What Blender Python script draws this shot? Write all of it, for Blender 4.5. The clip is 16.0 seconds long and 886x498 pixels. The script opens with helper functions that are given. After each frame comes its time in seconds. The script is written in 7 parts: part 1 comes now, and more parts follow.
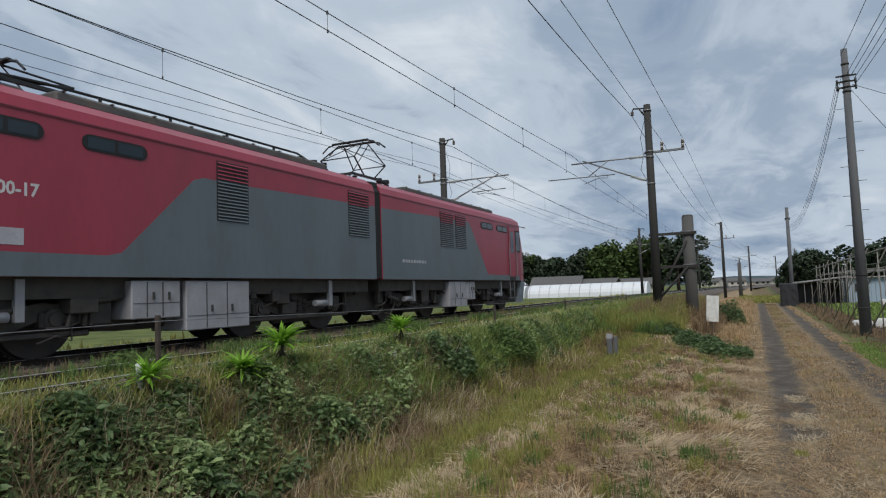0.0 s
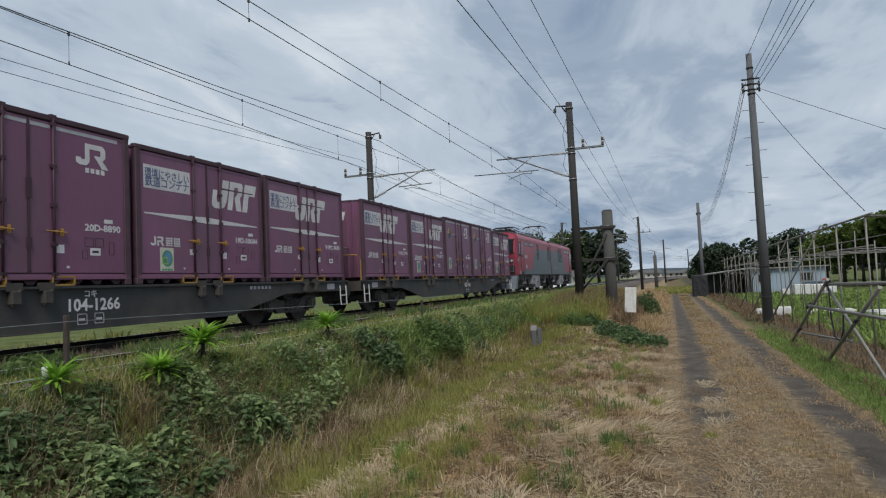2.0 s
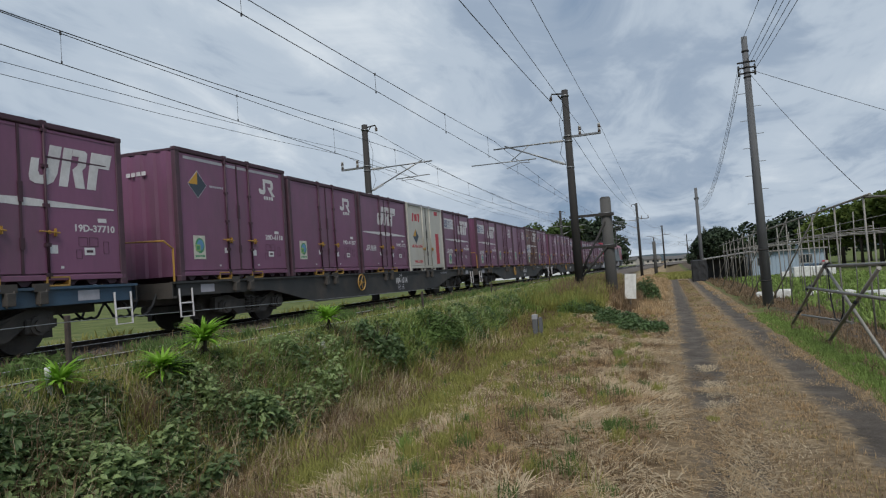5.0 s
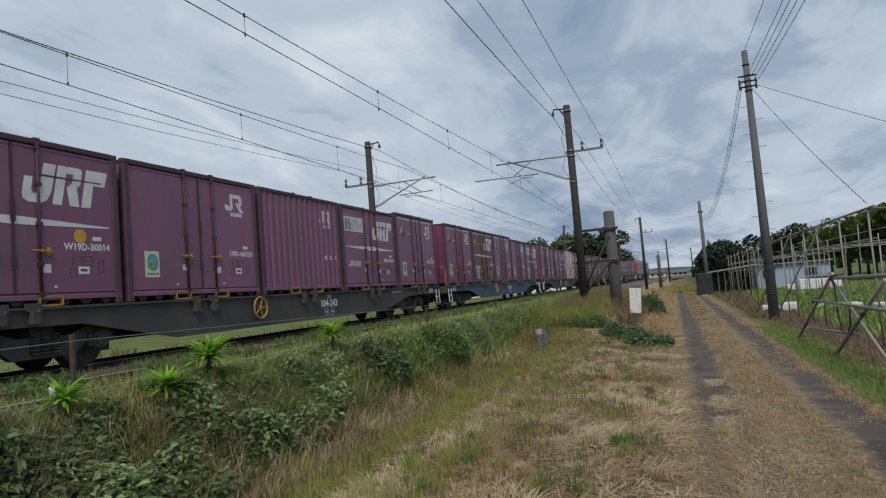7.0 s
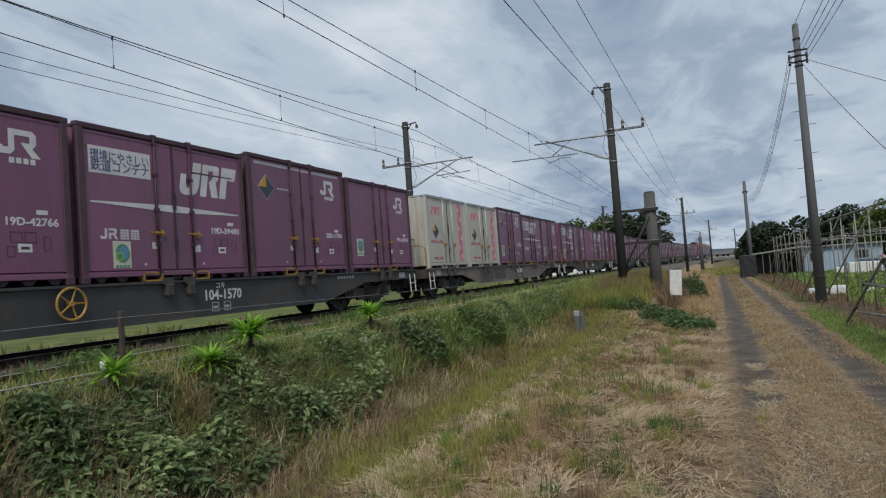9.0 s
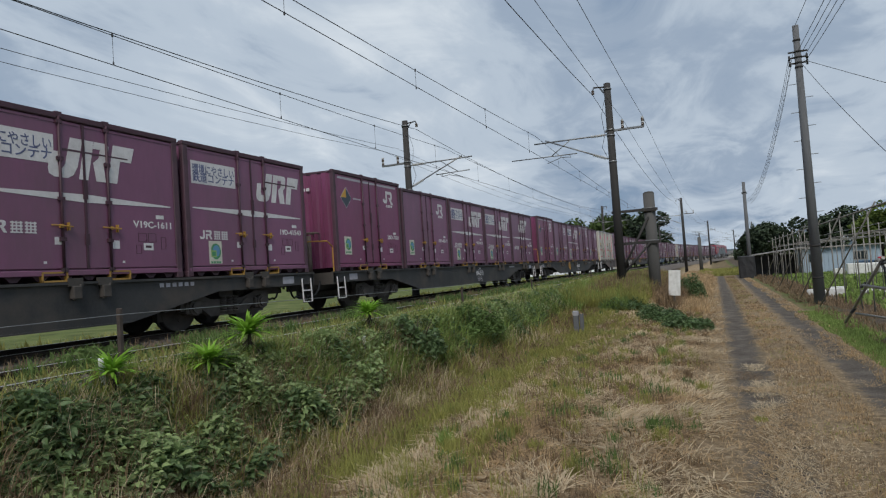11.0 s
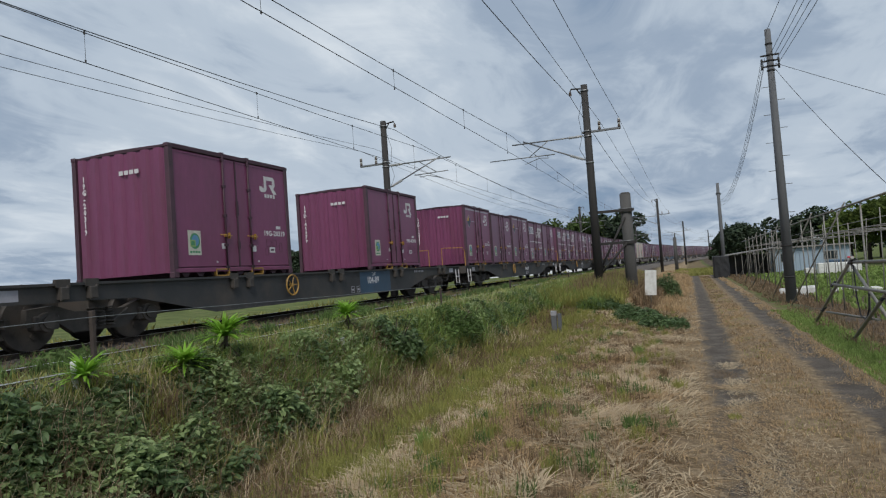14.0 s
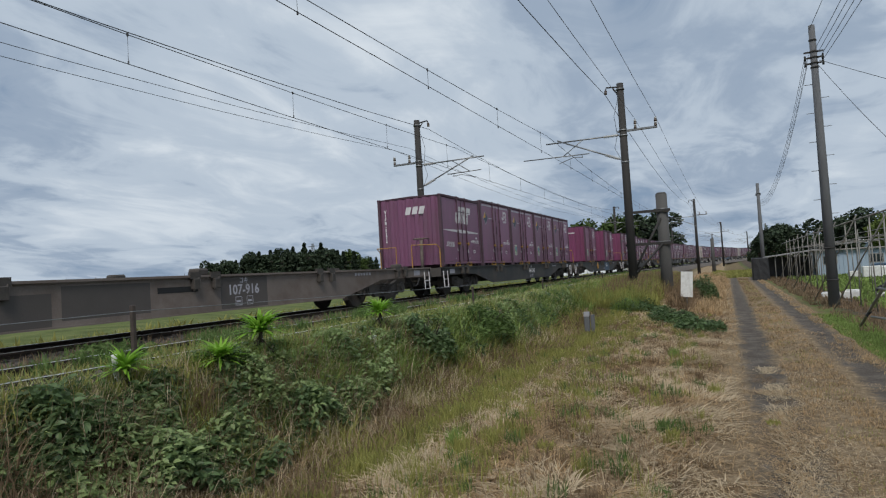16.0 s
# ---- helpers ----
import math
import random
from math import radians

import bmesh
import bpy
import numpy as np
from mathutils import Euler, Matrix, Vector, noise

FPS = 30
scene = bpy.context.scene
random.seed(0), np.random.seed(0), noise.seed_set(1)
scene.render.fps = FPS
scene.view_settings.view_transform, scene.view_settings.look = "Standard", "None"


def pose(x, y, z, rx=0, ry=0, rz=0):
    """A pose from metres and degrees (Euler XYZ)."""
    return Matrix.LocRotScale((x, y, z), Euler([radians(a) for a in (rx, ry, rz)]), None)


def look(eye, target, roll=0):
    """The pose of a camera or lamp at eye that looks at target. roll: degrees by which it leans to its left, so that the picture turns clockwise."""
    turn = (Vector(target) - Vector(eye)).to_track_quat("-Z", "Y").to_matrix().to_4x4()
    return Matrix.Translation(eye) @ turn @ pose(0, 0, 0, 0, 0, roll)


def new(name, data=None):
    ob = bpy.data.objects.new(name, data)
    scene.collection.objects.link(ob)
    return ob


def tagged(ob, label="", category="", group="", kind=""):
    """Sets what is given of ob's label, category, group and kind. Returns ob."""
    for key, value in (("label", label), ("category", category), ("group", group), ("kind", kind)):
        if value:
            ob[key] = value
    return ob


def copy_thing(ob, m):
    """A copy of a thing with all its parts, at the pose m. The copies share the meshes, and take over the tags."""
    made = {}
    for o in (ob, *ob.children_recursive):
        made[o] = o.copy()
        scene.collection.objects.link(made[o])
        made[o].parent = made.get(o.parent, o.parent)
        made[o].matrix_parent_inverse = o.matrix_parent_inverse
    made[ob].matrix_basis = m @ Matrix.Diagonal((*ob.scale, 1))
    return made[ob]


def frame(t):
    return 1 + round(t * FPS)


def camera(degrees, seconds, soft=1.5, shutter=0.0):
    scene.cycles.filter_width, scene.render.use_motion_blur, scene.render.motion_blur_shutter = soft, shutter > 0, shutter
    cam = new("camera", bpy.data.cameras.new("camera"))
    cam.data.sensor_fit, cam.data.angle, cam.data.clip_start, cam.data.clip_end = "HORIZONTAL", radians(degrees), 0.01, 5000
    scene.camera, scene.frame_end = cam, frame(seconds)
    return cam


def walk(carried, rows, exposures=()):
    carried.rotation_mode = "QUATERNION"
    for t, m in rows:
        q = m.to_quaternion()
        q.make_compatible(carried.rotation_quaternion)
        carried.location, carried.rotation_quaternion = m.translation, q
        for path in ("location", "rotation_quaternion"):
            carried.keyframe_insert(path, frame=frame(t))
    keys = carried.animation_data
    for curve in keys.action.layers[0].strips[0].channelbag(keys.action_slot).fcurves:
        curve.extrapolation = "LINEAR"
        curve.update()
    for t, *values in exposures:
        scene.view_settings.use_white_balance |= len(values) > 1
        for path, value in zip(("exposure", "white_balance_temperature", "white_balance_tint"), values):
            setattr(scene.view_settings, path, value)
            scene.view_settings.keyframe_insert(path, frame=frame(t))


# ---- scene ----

EYE = (0.0, 0.0, 1.9)
PATH = [  # seconds, yaw, pitch, roll
    (0.0, 25.97, 3.95, 1.98),
    (0.5, 23.19, 4.44, 0.58),
    (1.0, 22.96, 4.72, 2.40),
    (1.5, 22.51, 2.59, 3.43),
    (2.0, 19.46, 3.20, 2.67),
    (2.5, 19.94, 1.20, 4.02),
    (3.0, 20.43, 1.27, 3.56),
    (3.5, 20.04, 1.27, 3.30),
    (4.0, 19.74, 1.54, 2.57),
    (4.2, 19.99, 2.00, 3.46),
    (6.5, 19.27, 2.77, 4.29),
    (7.0, 19.82, 3.84, 4.57),
    (7.5, 20.35, 3.47, 5.07),
    (8.0, 20.86, 2.68, 5.07),
    (8.5, 21.35, 2.07, 3.87),
    (8.7, 23.08, 2.36, 4.25),
    (11.0, 23.03, 2.25, 3.84),
    (11.5, 23.72, 1.47, 3.74),
    (12.0, 22.74, 1.43, 3.47),
    (12.5, 22.06, 1.51, 3.65),
    (13.0, 21.57, 1.37, 4.04),
    (13.5, 21.34, 1.84, 4.29),
    (14.0, 21.11, 2.17, 4.02),
    (14.5, 21.36, 2.56, 4.07),
    (15.0, 21.31, 2.85, 4.36),
    (15.5, 21.75, 2.73, 3.66),
    (16.0, 24.00, 2.28, 3.41),
]
cam = camera(69.53, 16.0, soft=1.2)
walk(cam, [(t, pose(*EYE, 90 + p, r, y)) for t, y, p, r in PATH])

# ---- world and light ----
X_FAR, X_NEAR = -9.97, -6.1      # centre lines of the two tracks
Z_RAIL, Z_NEAR = 1.156, 1.215    # rail tops above the lane
POLE_Y = 24.5                    # first pair of catenary poles
SUN_AZ, SUN_EL = radians(158), radians(46)

scene.view_settings.exposure = 0.0
world = bpy.data.worlds.new("sky")
scene.world = world
world.use_nodes = True
wn, wl = world.node_tree.nodes, world.node_tree.links
wn.clear()


def wnode(kind, **kw):
    n = wn.new(kind)
    for k, v in kw.items():
        n.inputs[k].default_value = v
    return n


def wmath(op, a, b=None, clamp=False):
    n = wn.new("ShaderNodeMath")
    n.operation, n.use_clamp = op, clamp
    for i, s in enumerate((a, b)):
        if s is None:
            continue
        if isinstance(s, (int, float)):
            n.inputs[i].default_value = s
        else:
            wl.new(s, n.inputs[i])
    return n.outputs[0]


sky = wn.new("ShaderNodeTexSky")
sky.sky_type, sky.sun_disc = "NISHITA", False
sky.sun_elevation, sky.sun_rotation = SUN_EL, SUN_AZ
coord = wn.new("ShaderNodeTexCoord")
sep = wn.new("ShaderNodeSeparateXYZ")
wl.new(coord.outputs["Generated"], sep.inputs[0])
up = wmath("MAXIMUM", sep.outputs[2], 0.0)
den = wmath("ADD", up, 0.16)
flat = wn.new("ShaderNodeCombineXYZ")
wl.new(wmath("DIVIDE", sep.outputs[0], den), flat.inputs[0])
wl.new(wmath("DIVIDE", sep.outputs[1], den), flat.inputs[1])
turn = wn.new("ShaderNodeMapping")
turn.inputs["Rotation"].default_value = (0, 0, radians(24))
turn.inputs["Scale"].default_value = (1.0, 0.62, 1.0)
wl.new(flat.outputs[0], turn.inputs[0])


def wnoise(scale, detail, rough, dist):
    n = wnode("ShaderNodeTexNoise", Scale=scale, Detail=detail, Roughness=rough, Distortion=dist)
    wl.new(turn.outputs[0], n.inputs["Vector"])
    return n.outputs["Fac"]


def wramp(fac, stops):
    n = wn.new("ShaderNodeValToRGB")
    n.color_ramp.interpolation = "EASE"
    while len(n.color_ramp.elements) < len(stops):
        n.color_ramp.elements.new(0.5)
    for e, (p, c) in zip(n.color_ramp.elements, stops):
        e.position, e.color = p, (*c, 1)
    wl.new(fac, n.inputs[0])
    return n.outputs[0]


big = wnoise(0.75, 6.0, 0.55, 0.5)
fine = wnoise(2.6, 9.0, 0.6, 0.7)
both = wmath("ADD", wmath("MULTIPLY", big, 0.66), wmath("MULTIPLY", fine, 0.34))
clouds = wramp(both, [(0.36, (0.19, 0.27, 0.39)), (0.45, (0.30, 0.375, 0.48)), (0.53, (0.44, 0.515, 0.605)), (0.65, (0.63, 0.69, 0.75))])
cover = wramp(both, [(0.30, (0.8, 0.8, 0.8)), (0.42, (1, 1, 1))])
sky_dim = wn.new("ShaderNodeVectorMath")
sky_dim.operation = "SCALE"
sky_dim.inputs["Scale"].default_value = 0.10
wl.new(sky.outputs[0], sky_dim.inputs[0])
mixc = wn.new("ShaderNodeMix")
mixc.data_type = "RGBA"
wl.new(cover, mixc.inputs["Factor"])
wl.new(sky_dim.outputs[0], mixc.inputs[6])
wl.new(clouds, mixc.inputs[7])
# a paler band of thin cloud low over the land
low = wmath("MULTIPLY", wmath("SUBTRACT", 1.0, wmath("DIVIDE", up, 0.2), clamp=True), wramp(fine, [(0.43, (0, 0, 0)), (0.62, (0.55, 0.55, 0.55))]))
mixl = wn.new("ShaderNodeMix")
mixl.data_type = "RGBA"
mixl.inputs[7].default_value = (0.50, 0.57, 0.65, 1)
wl.new(low, mixl.inputs["Factor"])
wl.new(mixc.outputs[2], mixl.inputs[6])
bg = wn.new("ShaderNodeBackground")
bg.inputs["Strength"].default_value = 1.06
wout = wn.new("ShaderNodeOutputWorld")
wl.new(mixl.outputs[2], bg.inputs[0])
wl.new(bg.outputs[0], wout.inputs[0])

sun = new("sun", bpy.data.lights.new("sun", "SUN"))
sun.data.energy, sun.data.angle, sun.data.color = 2.4, radians(22), (1.0, 0.96, 0.90)
sun.matrix_world = look((math.sin(SUN_AZ) * 50, math.cos(SUN_AZ) * 50, 60), (0, 0, 0))


# ---- materials ----
def material(name, color, rough=0.7, metal=0.0, vary=0.25, scale=3.0, fine=40.0, bump=0.15, spread=0.0, island=False, dirt=None, dirt_amount=0.4, dirt_scale=1.3, streak=(1, 1, 1), gloss=0.5):
    """Procedural surface: base colour with stains at one scale, grain at another, and fine relief."""
    m = bpy.data.materials.new(name)
    m.use_nodes = True
    n, l = m.node_tree.nodes, m.node_tree.links
    b = n["Principled BSDF"]
    b.inputs["Roughness"].default_value, b.inputs["Metallic"].default_value = rough, metal
    b.inputs["Specular IOR Level"].default_value = gloss
    geo = n.new("ShaderNodeTexCoord")
    mp = n.new("ShaderNodeMapping")
    mp.inputs["Scale"].default_value = streak
    l.new(geo.outputs["Object"], mp.inputs[0])
    source = mp.outputs[0]
    info = n.new("ShaderNodeObjectInfo")
    n1 = n.new("ShaderNodeTexNoise")
    n1.inputs["Scale"].default_value, n1.inputs["Detail"].default_value = scale, 5
    n2 = n.new("ShaderNodeTexNoise")
    n2.inputs["Scale"].default_value, n2.inputs["Detail"].default_value = fine, 3
    l.new(source, n1.inputs["Vector"]), l.new(source, n2.inputs["Vector"])
    add = n.new("ShaderNodeMath")
    add.operation = "MULTIPLY_ADD"
    l.new(n2.outputs["Fac"], add.inputs[0])
    add.inputs[1].default_value = 0.5
    l.new(n1.outputs["Fac"], add.inputs[2])
    if island:
        g = n.new("ShaderNodeNewGeometry")
        rnd = g.outputs["Random Per Island"]
    else:
        rnd = info.outputs["Random"]
    add2 = n.new("ShaderNodeMath")
    add2.operation = "MULTIPLY_ADD"
    l.new(rnd, add2.inputs[0])
    add2.inputs[1].default_value = spread
    l.new(add.outputs[0], add2.inputs[2])
    r = n.new("ShaderNodeMapRange")
    r.inputs["From Min"].default_value, r.inputs["From Max"].default_value = 0.45, 1.05 + spread
    r.inputs["To Min"].default_value, r.inputs["To Max"].default_value = 1 - vary, 1 + vary
    l.new(add2.outputs[0], r.inputs["Value"])
    hue = n.new("ShaderNodeVectorMath")
    hue.operation = "SCALE"
    hue.inputs[0].default_value = color
    l.new(r.outputs[0], hue.inputs["Scale"])
    out = hue.outputs[0]
    if dirt:
        n3 = n.new("ShaderNodeTexNoise")
        n3.inputs["Scale"].default_value, n3.inputs["Detail"].default_value, n3.inputs["Roughness"].default_value = dirt_scale, 8, 0.65
        l.new(source, n3.inputs["Vector"])
        rr = n.new("ShaderNodeMapRange")
        rr.inputs["From Min"].default_value, rr.inputs["From Max"].default_value, rr.inputs["To Max"].default_value = 0.48, 0.72, dirt_amount
        l.new(n3.outputs["Fac"], rr.inputs["Value"])
        mx = n.new("ShaderNodeMix")
        mx.data_type = "RGBA"
        mx.inputs[7].default_value = (*dirt, 1)
        l.new(rr.outputs[0], mx.inputs["Factor"])
        l.new(out, mx.inputs[6])
        out = mx.outputs[2]
    l.new(out, b.inputs["Base Color"])
    if bump:
        bp = n.new("ShaderNodeBump")
        bp.inputs["Strength"].default_value, bp.inputs["Distance"].default_value = bump, 0.02
        l.new(add.outputs[0], bp.inputs["Height"])
        l.new(bp.outputs[0], b.inputs["Normal"])
    return m


WINE = material("wine_paint", (0.182, 0.071, 0.135), 0.42, vary=0.22, scale=0.9, fine=14, bump=0.05, spread=0.5, dirt=(0.118, 0.068, 0.090), dirt_amount=0.7, streak=(1, 1, 0.25))
# darker wine tone for posts, top rails and the logo's cut line
WINE_DEEP = material("deep_wine_edge", (0.072, 0.034, 0.050), 0.6, vary=0.4, scale=2.5, dirt=(0.04, 0.03, 0.03), dirt_amount=0.7, dirt_scale=4)
WINE_DARK = material("wine_dark", (0.055, 0.022, 0.035), 0.6, vary=0.25, dirt=(0.03, 0.022, 0.02))
RED_BOX = material("crimson_paint", (0.178, 0.046, 0.108), 0.40, vary=0.2, scale=0.9, fine=14, bump=0.05, dirt=(0.10, 0.04, 0.05), streak=(1, 1, 0.25))
BROWN_BOX = material("faded_brown_paint", (0.125, 0.062, 0.058), 0.6, vary=0.25, scale=1.2, dirt=(0.07, 0.045, 0.04), streak=(1, 1, 0.3))
WHITE_BOX = material("white_box_paint", (0.47, 0.455, 0.41), 0.5, vary=0.1, scale=1.0, bump=0.04, dirt=(0.33, 0.29, 0.23), dirt_amount=0.5, streak=(1, 1, 0.25))
MARK = material("white_marking", (0.58, 0.57, 0.58), 0.6, vary=0.15, scale=5, bump=0.0, dirt=(0.34, 0.30, 0.32), dirt_amount=0.5)
MARK_DIM = material("dull_marking", (0.40, 0.39, 0.43), 0.6, vary=0.15, scale=6, bump=0.0, dirt=(0.24, 0.2, 0.22))
YELLOW = material("yellow_paint", (0.38, 0.215, 0.045), 0.5, vary=0.25, scale=6, dirt=(0.2, 0.13, 0.05))
DIAMOND_Y = material("diamond_yellow", (0.50, 0.27, 0.03), 0.5, vary=0.1, bump=0)
DIAMOND_B = material("diamond_blue", (0.035, 0.05, 0.07), 0.5, vary=0.1, bump=0)
STICKER = material("aged_white_sticker", (0.52, 0.51, 0.44), 0.6, vary=0.2, scale=7, bump=0, dirt=(0.36, 0.33, 0.26))
LIME_ST = material("sticker_lime", (0.24, 0.38, 0.12), 0.5, vary=0.15, bump=0)
SLOGAN_B = material("faded_blue_lettering", (0.085, 0.10, 0.20), 0.6, vary=0.3, scale=6, bump=0, dirt=(0.25, 0.26, 0.33), dirt_amount=0.6)
GREEN_ST = material("sticker_green", (0.06, 0.24, 0.11), 0.5, vary=0.15, bump=0)
BLUE_ST = material("sticker_blue", (0.10, 0.24, 0.40), 0.5, vary=0.15, bump=0)
RED_MARK = material("red_marking", (0.42, 0.035, 0.05), 0.5, vary=0.15, bump=0)
PINK_MARK = material("pink_marking", (0.62, 0.16, 0.24), 0.5, vary=0.2, bump=0)
PALE_PINK = material("pale_pink_marking", (0.72, 0.50, 0.54), 0.5, vary=0.15, bump=0)
FRAME_DK = material("wagon_grey", (0.036, 0.036, 0.037), 0.62, vary=0.5, scale=1.5, fine=25, spread=0.4, dirt=(0.085, 0.068, 0.055), dirt_amount=0.7)
FRAME_BL = material("wagon_blue", (0.035, 0.075, 0.125), 0.55, vary=0.3, scale=1.5, dirt=(0.06, 0.06, 0.06))
FRAME_BR = material("wagon_rust_brown", (0.165, 0.135, 0.118), 0.7, vary=0.3, scale=1.0, dirt=(0.085, 0.055, 0.04), dirt_amount=0.7)
PATCH = material("dark_primer", (0.082, 0.071, 0.065), 0.7, vary=0.12, scale=2)
BOGIE = material("bogie_black", (0.056, 0.049, 0.043), 0.75, vary=0.4, scale=5, fine=50, dirt=(0.06, 0.045, 0.035), dirt_amount=0.6, dirt_scale=5)
STEEL = material("worn_steel", (0.16, 0.155, 0.15), 0.38, metal=0.8, vary=0.25, scale=5)
LOCO_RED = material("loco_red", (0.29, 0.030, 0.055), 0.36, vary=0.14, scale=0.7, fine=10, bump=0.03, dirt=(0.17, 0.035, 0.045), dirt_amount=0.4, streak=(1, 1, 0.3))
LOCO_RED_DK = material("loco_dark_red", (0.12, 0.012, 0.022), 0.4, vary=0.15)
LOCO_GREY = material("loco_grey", (0.105, 0.132, 0.148), 0.42, vary=0.14, scale=0.7, fine=10, bump=0.03, dirt=(0.085, 0.085, 0.08), streak=(1, 1, 0.3))
LOCO_SKIRT = material("loco_skirt", (0.20, 0.235, 0.27), 0.5, vary=0.2, dirt=(0.1, 0.09, 0.08))
ROOF_GREY = material("roof_grey", (0.085, 0.085, 0.085), 0.7, vary=0.3, dirt=(0.13, 0.1, 0.07), dirt_amount=0.6)
LOUVRE_DK = material("louvre_dark", (0.02, 0.022, 0.024), 0.6)
BOX_GREY = material("equipment_box_grey", (0.30, 0.30, 0.32), 0.55, vary=0.15, scale=2, dirt=(0.15, 0.13, 0.11), dirt_amount=0.5)
RUBBER = material("black_rubber", (0.012, 0.012, 0.013), 0.7, vary=0.2)
PORCELAIN = material("insulator_brown", (0.10, 0.07, 0.055), 0.3, vary=0.2)
INS_WHITE = material("insulator_grey", (0.42, 0.42, 0.41), 0.35, vary=0.1)
POLE_DK = material("dark_concrete", (0.030, 0.028, 0.027), 0.85, vary=0.3, scale=2.0, fine=60, bump=0.3, dirt=(0.05, 0.046, 0.043), streak=(1, 1, 0.3))
POLE_LT = material("pale_concrete", (0.105, 0.108, 0.114), 0.85, vary=0.22, scale=2.0, fine=60, bump=0.3, dirt=(0.085, 0.085, 0.088), streak=(1, 1, 0.3))
STUB_GREY = material("weathered_stub_concrete", (0.072, 0.070, 0.067), 0.85, vary=0.3, scale=2.0, fine=60, bump=0.3, dirt=(0.05, 0.047, 0.044), streak=(1, 1, 0.3))
GALV = material("galvanised_steel", (0.22, 0.225, 0.23), 0.45, metal=0.6, vary=0.3, scale=8, dirt=(0.13, 0.11, 0.09))
WIRE = material("wire_dark", (0.035, 0.036, 0.04), 0.6, metal=0.3, bump=0)
RAIL_SIDE = material("rusty_rail", (0.034, 0.024, 0.018), 0.8, vary=0.35, scale=8)
RAIL_TOP = material("polished_rail", (0.52, 0.52, 0.52), 0.34, metal=0.75, vary=0.1, bump=0)
SLEEPER = material("sleeper_concrete", (0.13, 0.118, 0.105), 0.9, vary=0.3, bump=0.3)
BALLAST = material("ballast_stone", (0.10, 0.085, 0.073), 0.95, vary=0.45, scale=9, fine=45, bump=1.0, spread=0.5, island=True, dirt=(0.055, 0.045, 0.037))
GLASS = bpy.data.materials.new("dark_glass")
GLASS.use_nodes = True
gb = GLASS.node_tree.nodes["Principled BSDF"]
gb.inputs["Base Color"].default_value, gb.inputs["Roughness"].default_value = (0.02, 0.028, 0.034, 1), 0.06


# ---- mesh helpers ----
def finish(bm, name, mats):
    me = bpy.data.meshes.new(name)
    bm.to_mesh(me)
    bm.free()
    for m in (mats if isinstance(mats, (list, tuple)) else [mats]):
        me.materials.append(m)
    return me


def part(name, bm, mats, parent, label=""):
    """Links a bmesh, or a finished mesh, as one object under a thing or a part."""
    me = finish(bm, name, mats) if isinstance(bm, bmesh.types.BMesh) else bm
    ob = new(name, me)
    ob.parent = parent
    if label:
        tagged(ob, label)
    return ob


def thing(name, label, category, group="", kind="", at=None):
    ob = new(name)
    ob.empty_display_size = 0.3
    tagged(ob, label, category, group, kind)
    if at is not None:
        ob.matrix_basis = at
    return ob


def box(bm, x0, x1, y0, y1, z0, z1, bevel=0.0, mat=0):
    m = Matrix.LocRotScale(((x0 + x1) / 2, (y0 + y1) / 2, (z0 + z1) / 2), None, (abs(x1 - x0), abs(y1 - y0), abs(z1 - z0)))
    vs = bmesh.ops.create_cube(bm, size=1, matrix=m)["verts"]
    fs = {f for v in vs for f in v.link_faces}
    if bevel:
        es = list({e for v in vs for e in v.link_edges})
        out = bmesh.ops.bevel(bm, geom=es, offset=bevel, segments=1, affect="EDGES")
        fs = set(out["faces"]) | {f for f in fs if f.is_valid}
    for f in fs:
        f.material_index = mat
    return fs


def rod(bm, a, b, r, seg=8, r2=None, mat=0, caps=True):
    a, b = Vector(a), Vector(b)
    d = b - a
    m = Matrix.Translation((a + b) / 2) @ d.to_track_quat("Z", "Y").to_matrix().to_4x4()
    vs = bmesh.ops.create_cone(bm, cap_ends=caps, segments=seg, radius1=r, radius2=r if r2 is None else r2, depth=d.length, matrix=m)["verts"]
    for f in {f for v in vs for f in v.link_faces}:
        f.material_index = mat
        f.smooth = seg > 6 and len(f.verts) == 4
    return vs


def path_rod(bm, pts, r, seg=6, mat=0):
    """One continuous tube along a line of points."""
    pts = [Vector(p) for p in pts]
    rings, last_ref = [], None
    for i, p in enumerate(pts):
        d = (pts[min(i + 1, len(pts) - 1)] - pts[max(i - 1, 0)]).normalized()
        ref = Vector((0, 0, 1)) if abs(d.z) < 0.9 else Vector((1, 0, 0))
        if i and last_ref is not None:
            ref = last_ref
        u = (ref - d * ref.dot(d))
        u = u.normalized() if u.length > 1e-4 else d.orthogonal().normalized()
        last_ref = u
        w = d.cross(u)
        rings.append([bm.verts.new(p + (u * math.cos(2 * math.pi * k / seg) + w * math.sin(2 * math.pi * k / seg)) * r) for k in range(seg)])
    fs = []
    for a, b2 in zip(rings, rings[1:]):
        for k in range(seg):
            fs.append(bm.faces.new((a[k], a[(k + 1) % seg], b2[(k + 1) % seg], b2[k])))
    fs.append(bm.faces.new(rings[0][::-1]))
    fs.append(bm.faces.new(rings[-1]))
    for f in fs:
        f.material_index = mat


